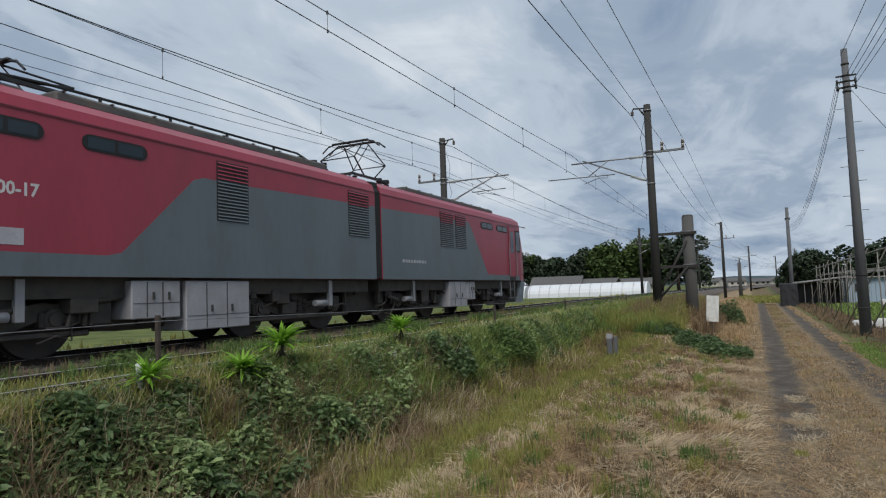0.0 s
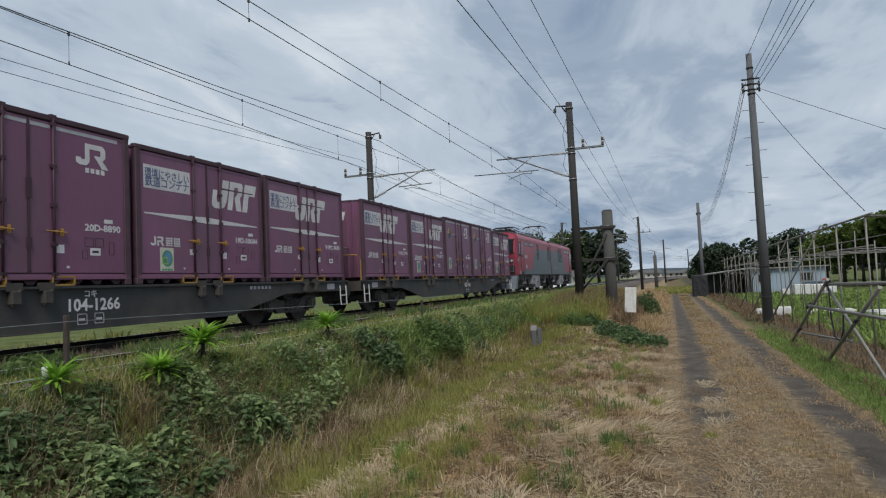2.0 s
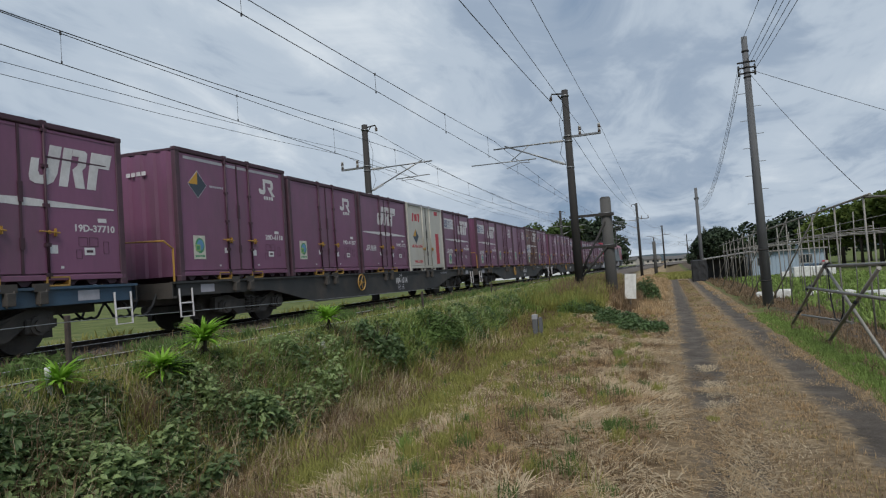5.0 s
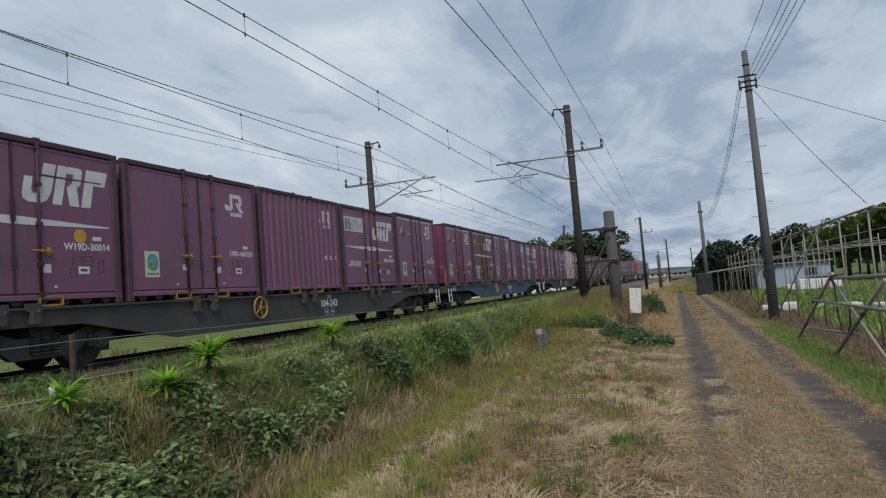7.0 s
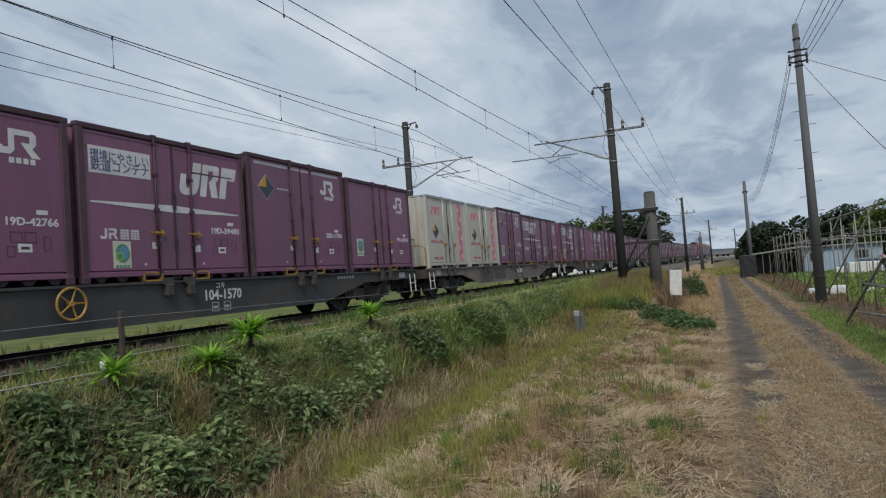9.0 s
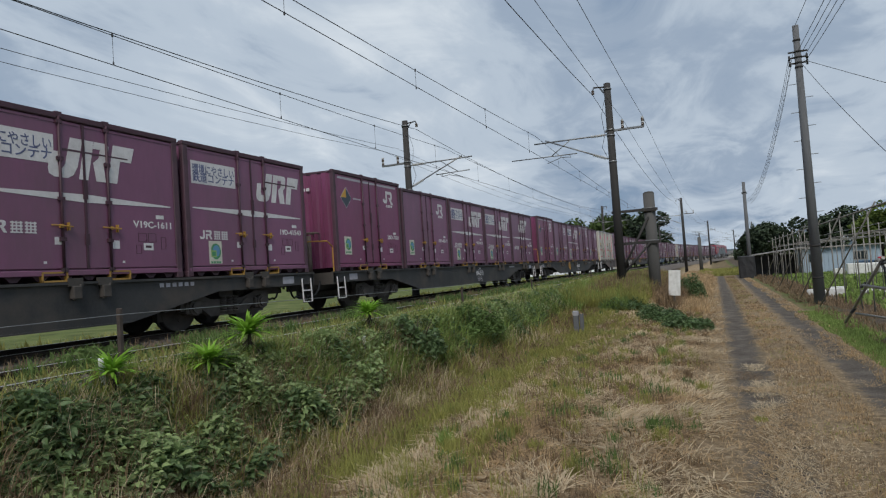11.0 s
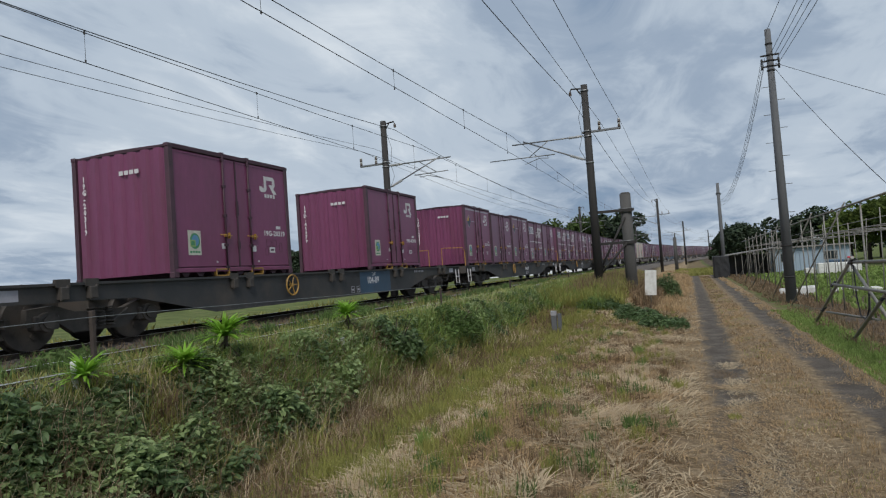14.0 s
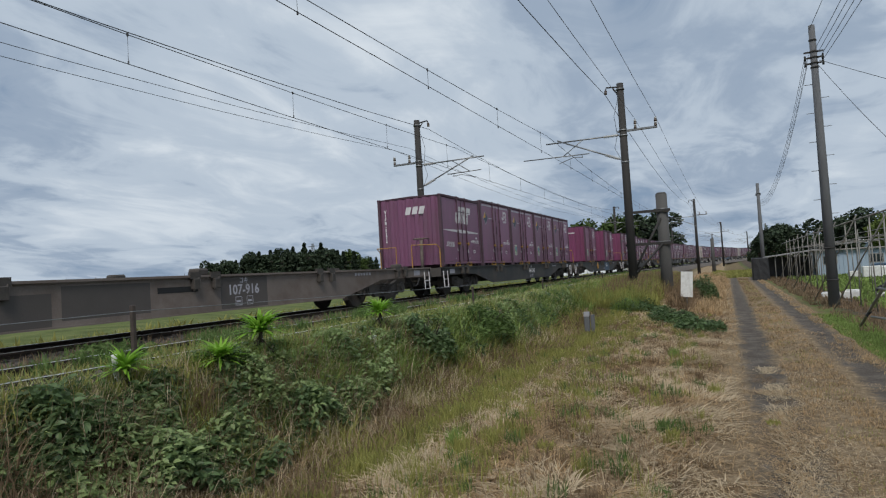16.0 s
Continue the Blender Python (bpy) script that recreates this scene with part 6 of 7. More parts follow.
blades("verge_tufts", "yellow-green tufts regrowing in the mown verge", GRASS_Y, 12000, in_tufts(-4.0, -0.4, 2.5, 26, 380, 0.06, 81), (0.07, 0.2), (0.0, 0.7), (0.006, 0.010), 81)
blades("verge_tufts", "dark green tufts regrowing in the mown verge", GRASS_D, 6000, in_tufts(-3.8, -0.3, 2.8, 24, 120, 0.06, 82), (0.07, 0.2), (0.0, 0.7), (0.006, 0.010), 82)
blades("verge_tufts", "brown tufts of old stubble in the mown verge", STRAW_B, 9000, in_tufts(-3.8, -0.3, 2.4, 26, 300, 0.09, 83), (0.06, 0.2), (0.1, 1.1), (0.006, 0.010), 83)
blades("verge_tufts", "yellow-green stubble tufts near the bank", GRASS_Y, 15000, in_tufts(-3.9, -2.0, 3.5, 20, 560, 0.05, 98), (0.07, 0.19), (0.0, 0.55), (0.005, 0.009), 98)
blades("verge_tufts", "dark brown stubble tufts in the mown straw", STRAW_B, 12000, in_tufts(-3.6, -0.2, 2.6, 26, 360, 0.05, 99), (0.06, 0.17), (0.0, 0.8), (0.005, 0.009), 99)
blades("mown_straw", "loose pale stalks crossing the verge", STRAW_P, 5000, spread(-3.2, -0.2, 2.5, 22, 1.6, 0.15, 100), (0.2, 0.45), (1.3, 1.52), (0.004, 0.008), 100, lift=0.05, swath=0.6)
blades("bank_foot_grass", "bright grass where the verge meets the bank", GRASS_Y, 12000, in_tufts(-3.9, -3.0, 5, 20, 260, 0.12, 84), (0.08, 0.26), (0.0, 0.8), (0.006, 0.011), 84)
# lane: middle strip and edges
blades("lane_grass", "dry tan grass between the wheel tracks", STRAW, 14000, spread(0.72, 1.42, 1.5, 60, 1.8, -0.3, 14, 0.1), (0.03, 0.10), (0.2, 1.4), (0.004, 0.008), 14)
blades("lane_grass", "brown grass between the wheel tracks", STRAW_B, 15000, spread(0.70, 1.46, 1.5, 60, 1.8, -0.1, 15, 0.1), (0.03, 0.11), (0.1, 1.3), (0.005, 0.009), 15)
blades("lane_grass", "yellow-green grass between the wheel tracks", GRASS_Y, 5000, spread(0.8, 1.4, 3, 60, 1.5, 0.08, 16, 0.1), (0.03, 0.09), (0.0, 0.8), (0.004, 0.008), 16)
blades("lane_grass", "tan tufts between the wheel tracks", STRAW, 9000, in_tufts(0.68, 1.48, 2.0, 26, 330, 0.05, 63), (0.04, 0.13), (0.0, 1.1), (0.004, 0.008), 63)
blades("lane_edge_straw", "straw along the edge of the lane", STRAW, 19000, spread(-0.75, 0.1, 1.0, 60, 1.8, -0.15, 17, 0.12), (0.06, 0.2), (0.9, 1.5), (0.004, 0.009), 17)
blades("lane_edge_straw", "straw strewn over a wheel track", STRAW, 17000, spread(0.0, 0.95, 1.0, 10, 1.1, -0.15, 18, 0.1), (0.06, 0.18), (1.3, 1.57), (0.004, 0.008), 18, lift=0.012)
blades("lane_edge_straw", "pale straw strewn over a wheel track", STRAW_P, 9000, spread(0.35, 1.1, 1.0, 12, 1.1, 0.02, 61, 0.1), (0.06, 0.22), (1.3, 1.57), (0.004, 0.008), 61, lift=0.014)
blades("lane_edge_straw", "brown trodden straw over a wheel track", STRAW_B, 6000, spread(0.0, 0.75, 1.0, 16, 1.3, 0.05, 62, 0.1), (0.04, 0.12), (1.2, 1.57), (0.004, 0.008), 62, lift=0.012)
blades("lane_edge_straw", "thin straw blown over a wheel track", STRAW, 3500, spread(1.4, 2.2, 5.0, 20, 1.3, 0.1, 101, 0.1), (0.05, 0.16), (1.3, 1.57), (0.004, 0.007), 101, lift=0.014)
blades("lane_edge_straw", "tan grass along the far edge of the lane", STRAW, 9000, spread(2.02, 2.4, 3, 60, 1.6, -0.2, 19, 0.1), (0.04, 0.12), (0.3, 1.4), (0.005, 0.010), 19)
blades("verge_grass", "short bright green grass beside the lane", GRASS_G, 26000, spread(2.25, 3.1, 5, 22, 1.4, -0.35, 20, 0.12), (0.05, 0.13), (0.0, 0.9), (0.006, 0.011), 20)
blades("field_grass", "green crop rows in the field", GRASS_G, 14000, spread(4.4, 14, 16, 60, 1.2, -0.05, 21, 0.6), (0.12, 0.3), (0.0, 0.9), (0.02, 0.04), 21)
blades("soil_weeds", "brown weeds on the bare strip beside the field", STRAW_B, 12000, spread(2.7, 4.8, 9, 60, 1.5, -0.1, 22, 0.2), (0.06, 0.22), (0.1, 1.3), (0.007, 0.013), 22)
blades("far_verge", "tan grass on the far verge of the lane", STRAW, 12000, spread(-2.6, -0.2, 22, 75, 1.3, -0.1, 23, 0.3), (0.12, 0.42), (0.0, 0.9), (0.008, 0.014), 23)
blades("far_verge", "green grass where the lane ends", GRASS_Y, 7000, spread(-1.5, 5.0, 63.5, 90, 1.2, -0.3, 102, 0.3), (0.15, 0.4), (0.0, 0.9), (0.012, 0.02), 102)
blades("far_verge", "brown dead weeds round the pole foot", STRAW_B, 14000, spread(-3.9, -1.2, 21, 36, 1.2, -0.15, 24, 0.3), (0.25, 0.75), (0.0, 0.9), (0.006, 0.011), 24)
blades("pole_foot_grass", "tall green weeds round the pole foot", GRASS_Y, 14000, spread(-4.6, -2.0, 19.5, 40, 1.3, -0.05, 26, 0.3), (0.25, 0.7), (0.0, 0.9), (0.008, 0.013), 26)
blades("pole_foot_grass", "green weeds round the pole foot", GRASS_G, 12000, spread(-5.0, -2.4, 19, 45, 1.3, -0.05, 27, 0.3), (0.25, 0.6), (0.0, 0.9), (0.008, 0.014), 27)
blades("beyond_grass", "olive grass beyond the far track", GRASS_Y, 16000, spread(-19, -12.2, 6, 70, 1.2, -0.2, 25, 0.5), (0.15, 0.4), (0.1, 1.0), (0.02, 0.035), 25)


def leaf_mass(name, label, mat, n, place, size, seed, top):
    """Broad pointed leaves, each folded along its rib, on top of a mound."""
    rng = np.random.default_rng(seed)
    V, F = [], []
    done = 0
    while done < n:
        p = place(rng)
        if p is None:
            continue
        done += 1
        x, y = p
        z0 = ground_z(x, y)
        hump = top * (0.6 + 0.8 * max(-0.4, noise.noise((x * 2.3, y * 2.0, seed))))
        z = z0 + max(0.06, hump * rng.uniform(0.35, 1.0) ** 0.6)
        z = min(z, 1.2 + rng.uniform(-0.1, 0.05))
        L = rng.uniform(*size)
        q = Euler((rng.uniform(-1.0, 0.5), rng.uniform(-0.7, 0.7), rng.uniform(0, 6.28))).to_matrix()
        b = len(V)
        for c in ((0, 0, 0), (0.27, 0.32, 0.10), (0.20, 0.66, 0.06), (0, 1.0, -0.12), (-0.20, 0.66, 0.06), (-0.27, 0.32, 0.10), (0, 0.5, 0)):
            v = q @ Vector(c) * L
            V.append((x + v.x, y + v.y, z + v.z))
        F += [(b, b + 1, b + 6), (b + 1, b + 2, b + 6), (b + 2, b + 3, b + 6), (b + 3, b + 4, b + 6), (b + 4, b + 5, b + 6), (b + 5, b, b + 6)]
    ob = new(name, mesh_from(name, V, F, mat))
    return tagged(ob, label, "weeds", kind="stuff")


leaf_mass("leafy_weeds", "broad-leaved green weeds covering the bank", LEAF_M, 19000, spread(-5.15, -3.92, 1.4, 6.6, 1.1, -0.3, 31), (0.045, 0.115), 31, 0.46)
# paler leaves set higher, so the weed tops look lit
leaf_mass("leafy_weeds", "light green upper leaves of the bank weeds, highlights painted in", LEAF_L, 10000, spread(-5.15, -3.95, 1.4, 7.4, 1.1, -0.1, 32), (0.04, 0.10), 31, 0.54)
leaf_mass("leafy_weeds", "light leaves of weeds among the bank grass", LEAF_L, 8000, spread(-5.15, -4.3, 5, 22, 1.3, 0.05, 64), (0.035, 0.085), 65, 0.52)
leaf_mass("leafy_weeds", "dark leaves of weeds among the bank grass", LEAF_M, 14000, spread(-5.15, -4.2, 5, 22, 1.3, -0.1, 66), (0.04, 0.095), 66, 0.46)
leaf_mass("leafy_weeds", "scattered broad-leaved weeds on the bank", LEAF_M, 9000, spread(-5.1, -4.2, 6, 32, 1.6, -0.1, 33), (0.05, 0.10), 33, 0.36)


# ---- single plants ----
def rosette(x, y, z, r, n, seed, label, mat=FERN_M, stem=0.0):
    rng = np.random.default_rng(seed)
    t = thing("rosette_plant", label, "plant", "bright rosette plants on the bank", at=pose(x, y, z))
    me_v, me_f = [], []
    for i in range(n):
        az, up = rng.uniform(0, 6.28), rng.uniform(0.15, 1.35)
        L, w = r * rng.uniform(0.75, 1.15), r * rng.uniform(0.03, 0.055)
        d = Vector((math.cos(az), math.sin(az), 0))
        s = Vector((-math.sin(az), math.cos(az), 0))
        b = len(me_v)
        for k in range(5):
            f = k / 4
            p = d * (L * f * math.cos(up * (1 - 0.35 * f))) + Vector((0, 0, L * (f * math.sin(up) - 0.38 * f * f)))
            ww = w * (0.7 + 1.1 * f * (1 - f) * 2) * (1 - f ** 3 * 0.95)
            me_v += [tuple(p - s * ww), tuple(p + s * ww + Vector((0, 0, 0.0)))]
        for k in range(4):
            q = b + 2 * k
            me_f.append((q, q + 1, q + 3, q + 2))
    part("leaf_rosette", mesh_from("leaf_rosette", me_v, me_f, mat), None, t)
    bm = BM()
    rod(bm, (0, 0, -0.5 - stem), (0.02, 0.01, 0.03), 0.035, 8, 0.02)
    for i in range(9):
        a = rng.uniform(0, 6.28)
        rod(bm, (0, 0, -0.05), (0.16 * r / 0.3 * math.cos(a), 0.16 * r / 0.3 * math.sin(a), -0.3), 0.006, 4)
    part("stem", bm, BARK, t, "dark withered stem")


rosette(-5.0, 5.9, 1.36, 0.42, 120, 41, "bright green rosette plant above the bank grass")
rosette(-5.0, 8.7, 1.36, 0.38, 140, 42, "bright green rosette plant on a dark stem", stem=0.2)
rosette(-4.85, 5.12, 1.15, 0.36, 120, 43, "bright green rosette plant above leafy weeds")
rosette(-4.95, 4.05, 1.22, 0.34, 90, 44, "bright yellow-green rosette plant by a post")


def shrub(x, y, w, d, h, n, seed, label, mat=LEAF_M):
    rng = np.random.default_rng(seed)
    t = thing("shrub", label, "shrub", at=pose(x, y, ground_z(x, y)))
    V, F = [], []
    for i in range(n):
        a, f = rng.uniform(0, 6.28), rng.random() ** 0.5
        px, py = w * f * math.cos(a), d * f * math.sin(a)
        cap = h * math.sqrt(max(0.02, 1 - f * f)) * (0.75 + 0.5 * noise.noise((px * 2.5, py * 2.5, seed)))
        pz = cap * rng.uniform(0.25, 1.0) ** 0.6
        L = rng.uniform(0.05, 0.11)
        q = Euler((rng.uniform(-0.9, 0.6), rng.uniform(-0.8, 0.8), rng.uniform(0, 6.28))).to_matrix()
        b = len(V)
        for c in ((0, 0, 0), (0.36, 0.45, 0.1), (0, 1, -0.1), (-0.36, 0.45, 0.1)):
            v = q @ Vector(c) * L
            V.append((px + v.x, py + v.y, pz + v.z))
        F += [(b, b + 1, b + 2), (b, b + 2, b + 3)]
    part("foliage", mesh_from("foliage", V, F, mat), None, t)
    bm = BM()
    for i in range(14):
        a = rng.uniform(0, 6.28)
        rod(bm, (0, 0, -0.05), (w * 0.7 * math.cos(a), d * 0.7 * math.sin(a), h * rng.uniform(0.4, 0.8)), 0.012, 5, 0.005)
    part("branching", bm, BARK, t)
    return t


shrub(-1.55, 18.6, 0.75, 0.8, 0.5, 2600, 51, "low dark green creeper on the verge")
shrub(-0.75, 17.2, 0.62, 0.6, 0.42, 2200, 52, "low green creeper spilling towards the lane")
shrub(-2.6, 19.6, 0.7, 0.7, 0.45, 1800, 53, "dark creeper round the bank foot")
shrub(-1.15, 29.5, 0.75, 0.7, 1.3, 3200, 54, "round green bush beside the stub pole")
shrub(-4.55, 9.3, 0.5, 0.5, 0.75, 1800, 55, "dark leafy clump on the bank", LEAF_M)
shrub(-4.6, 12.2, 0.6, 0.9, 0.7, 2000, 56, "dark weeds in the bank shade", GRASS_D)
shrub(-6.9, 5.6, 0.55, 0.8, 0.45, 1500, 57, "low dark weed clump between the rails", GRASS_D)


def grass_tuft(x, y, h, n, seed, mat, label):
    rng = np.random.default_rng(seed)
    V, F = [], []
    for i in range(n):
        az, le, L = rng.uniform(0, 6.28), rng.uniform(0, 0.6), h * rng.uniform(0.6, 1.1)
        ox, oy = rng.normal(0, 0.035, 2)
        w = 0.005
        b = len(V)
        tx, ty = ox + L * math.sin(le) * math.cos(az), oy + L * math.sin(le) * math.sin(az)
        mx, my = ox + 0.4 * (tx - ox), oy + 0.4 * (ty - oy)
        V += [(ox - w, oy, 0), (ox + w, oy, 0), (mx - w, my, L * 0.6), (mx + w, my, L * 0.6), (tx, ty, L * math.cos(le))]
        F += [(b, b + 1, b + 3, b + 2), (b + 2, b + 3, b + 4)]
    t = new("grass_tuft", mesh_from("grass_tuft", V, F, mat))
    t.location = (x, y, ground_z(x, y))
    return tagged(t, label, "grass tuft", "tufts in the straw")


for i, (x, y, h, m) in enumerate(((-2.55, 5.75, 0.24, GRASS_G), (-2.42, 5.55, 0.2, GRASS_Y), (-0.72, 7.1, 0.2, GRASS_D), (-0.62, 6.9, 0.17, GRASS_Y), (-1.25, 8.9, 0.16, GRASS_Y), (-0.3, 9.6, 0.2, GRASS_Y), (-0.5, 10.5, 0.22, STRAW_B), (-1.7, 6.0, 0.13, GRASS_Y), (-3.1, 6.9, 0.2, GRASS_Y), (-1.0, 12.4, 0.22, GRASS_G), (0.35, 8.0, 0.08, GRASS_Y), (-2.0, 9.9, 0.15, STRAW_B), (-0.1, 5.6, 0.1, STRAW_B))):
    grass_tuft(x, y, h, 60, 60 + i, m, "upright grass tuft standing in mown straw")

# ---- posts and small things along the railway ----
WHITE_PL = material("weathered_white", (0.62, 0.62, 0.60), 0.6, vary=0.15, scale=6, dirt=(0.35, 0.33, 0.28), dirt_amount=0.5, dirt_scale=4)
post = thing("marker_post", "short grey concrete marker post in grass", "marker post", at=pose(-3.34, 16.3, ground_z(-3.34, 16.3)))
bm = BM()
box(bm, -0.065, 0.065, -0.06, 0.06, -0.1, 0.62, 0.012)
part("shaft", bm, POLE_LT, post)
bm = BM()
box(bm, 0.1, 0.19, -0.05, 0.05, -0.1, 0.55, 0.01)
part("rear_shaft", bm, POLE_LT, post)
bm = BM()
box(bm, -0.07, 0.07, -0.065, 0.065, 0.5, 0.625, 0.012)
part("cap", bm, BOX_GREY, post, "paler top")
for x, y, z, w, h in ((-4.72, 8.05, 0.72, 0.045, 0.36), (-5.05, 4.06, 1.0, 0.022, 0.36), (-4.1, 6.9, 0.25, 0.03, 0.16)):
    bm = BM()
    box(bm, -w, w, -w * 0.7, w * 0.7, 0, h, 0.006)
    box(bm, w * 0.1, w * 0.5, -w * 0.72, -w * 0.69, h * 0.6, h * 0.62)
    o = part("boundary_peg", bm, WHITE_PL, None)
    o.matrix_basis = pose(x, y, z, 2, -4, 15)
    tagged(o, "small white boundary peg in the weeds", "boundary peg", "boundary pegs")
RUST = material("rusty_post", (0.055, 0.042, 0.036), 0.85, vary=0.35, scale=9, bump=0.3)
fence = thing("wire_fence", "single strand of wire on rusty iron posts", "fence")
for y in (-4.0, 4.45, 13.5, 19.5, 30.0):
    bm = BM()
    box(bm, -5.322, -5.278, y - 0.022, y + 0.022, 0.8, 1.78 - (0.2 if y > 10 else 0), 0.006)
    part("post", bm, RUST, fence)
bm = BM()
path_rod(bm, [(-5.26, -4, 1.7), (-5.26, 0, 1.68), (-5.26, 4.45, 1.72), (-5.26, 9, 1.66), (-5.26, 13.5, 1.62), (-5.26, 19.5, 1.56), (-5.26, 30, 1.5)], 0.004, 4)
part("strand", bm, GALV, fence)
sign = thing("board_sign", "blank white board on a short post beside the lane", "sign board", at=pose(-1.35, 23.0, ground_z(-1.35, 23), 0, 4, 8))
bm = BM()
box(bm, -0.19, 0.19, -0.012, 0.012, 0.46, 1.32, 0.004)
for k in (-0.1, 0.0, 0.12):
    box(bm, k - 0.006, k + 0.006, -0.016, -0.012, 0.48, 1.30)
part("board", bm, WHITE_PL, sign)
bm = BM()
rod(bm, (0, 0.04, -0.1), (0, 0.04, 1.1), 0.03, 8)
part("post", bm, POLE_LT, sign)

# ---- utility poles on the field side ----
def utility_pole(x, y, h, r0, r1, label, steps=True):
    t = thing("utility_pole", label, "utility pole", "utility poles", at=pose(x, y, ground_z(x, y)))
    bm = BM()
    rod(bm, (0, 0, -0.3), (0, 0, h), r0, 20, r1)
    part("shaft", bm, POLE_LT, t)
    if steps:
        for i in range(12):
            bm = BM()
            z, s = 2.2 + i * 0.5, (-1) ** i
            rod(bm, (s * 0.1, 0, z), (s * 0.36, 0, z), 0.011, 6)
            part("step_bolt", bm, GALV, t)
    for z in ((h - 0.55, h - 0.95, h - 1.15, h - 1.35, h - 1.5, 0.9, 2.0) if steps else (h - 0.9,)):
        bm = BM()
        rod(bm, (0, 0, z), (0, 0, z + 0.05), r1 + (r0 - r1) * (1 - z / h) + 0.02, 16)
        if h - 1.4 < z < h - 0.9:
            box(bm, -0.3, 0.3, -0.03, 0.03, z, z + 0.05)
        part("clamp_band", bm, POLE_DK, t)
    for s in (-1, 1):
        for z in ((h - 1.1, h - 1.3) if steps else (h - 0.9,)):
            q = s * (0.27 if steps else 0.16)
            bm = BM()
            rod(bm, (q, 0, z - 0.12), (q, 0, z + 0.06), 0.035, 8)
            part("insulator", bm, LOUVRE_DK, t)
    return t


utility_pole(3.24, 25.3, 9.75, 0.18, 0.10, "grey concrete utility pole with step bolts")
utility_pole(2.75, 59.0, 7.9, 0.17, 0.12, "grey concrete utility pole by the lane bend", steps=False)
utility_pole(5.9, 112.0, 7.0, 0.16, 0.11, "distant pale concrete utility pole", steps=False)
HP = 9.75
for i, (dx, z, r) in enumerate(((-0.27, HP - 1.05, 0.008), (-0.27, HP - 1.25, 0.008), (-0.15, HP - 1.0, 0.007), (-0.2, HP - 1.3, 0.008))):
    wire("utility_cable", [(3.24 + dx, 25.3, z), (2.75 + dx * 0.5, 59.0, 6.6 - 0.15 * i)], r, "black utility cable between concrete poles", sag=3.6, group="utility cables", n=16)
for i, (dx, z, x2) in enumerate(((-0.1, HP - 0.2, 3.3), (0.05, HP - 0.85, 3.6), (0.15, HP - 0.95, 3.8), (0.25, HP - 1.05, 4.0), (0.3, HP - 1.2, 4.3))):
    wire("utility_cable", [(3.24 + dx, 25.3, z), (x2, -15.0, z + 0.3)], 0.009, "thin dark utility cable over the lane", sag=0.8, group="utility cables", n=14)
wire("utility_cable", [(3.4, 25.3, HP - 1.25), (21.3, 28.8, 1.0)], 0.009, "thin dark service cable across the field", sag=1.5, group="utility cables", n=14)
wire("guy_wire", [(3.35, 25.3, HP - 1.4), (4.0, 15.7, 3.05)], 0.008, "thin guy wire down to the pipe frame", sag=2.5, group="utility cables", n=12)
wire("utility_cable", [(2.75, 59.0, 6.4), (5.9, 112.0, 6.3)], 0.012, "black utility cable between concrete poles", sag=0.8, group="utility cables")

# ---- pipe frame beside the lane ----
PIPE = material("weathered_pipe", (0.245, 0.235, 0.215), 0.6, metal=0.2, vary=0.3, scale=6, dirt=(0.19, 0.145, 0.105), dirt_amount=0.6, dirt_scale=6)
ROPE = material("black_rope", (0.02, 0.02, 0.022), 0.9, bump=0)
frame_t = thing("pipe_frame", "open frame of grey steel pipes without cover", "pipe frame")


def pipe(a, b2, r=0.024, name="pipe"):
    bm = BM()
    rod(bm, a, b2, r * 0.8, 7)
    part(name, bm, PIPE, frame_t)


rg = random.Random(12)
pipe((4.0, 15.2, 2.95), (4.0, 56, 2.72), 0.032, "ridge_pipe")
pipe((4.0, 15.7, 2.93), (9.0, 13.2, 2.5), 0.03, "ridge_pipe")
for x, z, y0 in ((4.05, 2.3, 15.5), (5.6, 2.3, 17), (7.2, 2.95, 17)):
    pipe((x, y0, z), (x, 54, z - 0.1), 0.02, "long_rail")
y = 15.7
while y < 54:
    pipe((4.0 + rg.uniform(-0.03, 0.03), y, 0), (4.0, y, 2.93), 0.026, "upright")
    if rg.random() < 0.75:
        pipe((5.6 + rg.uniform(-0.1, 0.1), y + 0.4, 0), (5.6, y + 0.4, 2.5 + rg.uniform(-0.2, 0.5)), 0.02, "upright")
    if rg.random() < 0.55:
        pipe((7.2 + rg.uniform(-0.2, 0.2), y + 0.1, 0), (7.2, y + 0.1, 2.4 + rg.uniform(0, 0.7)), 0.02, "upright")
    if rg.random() < 0.5:
        pipe((4.0, y, 2.3), (7.2, y, 2.3), 0.016, "cross_rail")
    y += rg.uniform(1.9, 2.8)
for y in (24.0, 29.0, 33.5, 38.0, 43.0, 48.0):
    pipe((3.05, y, 0), (4.05, y - 3.9, 3.05), 0.026, "leaning_brace")
trestle = thing("pole_trestle", "trestle of lashed leaning poles beside the lane", "trestle")
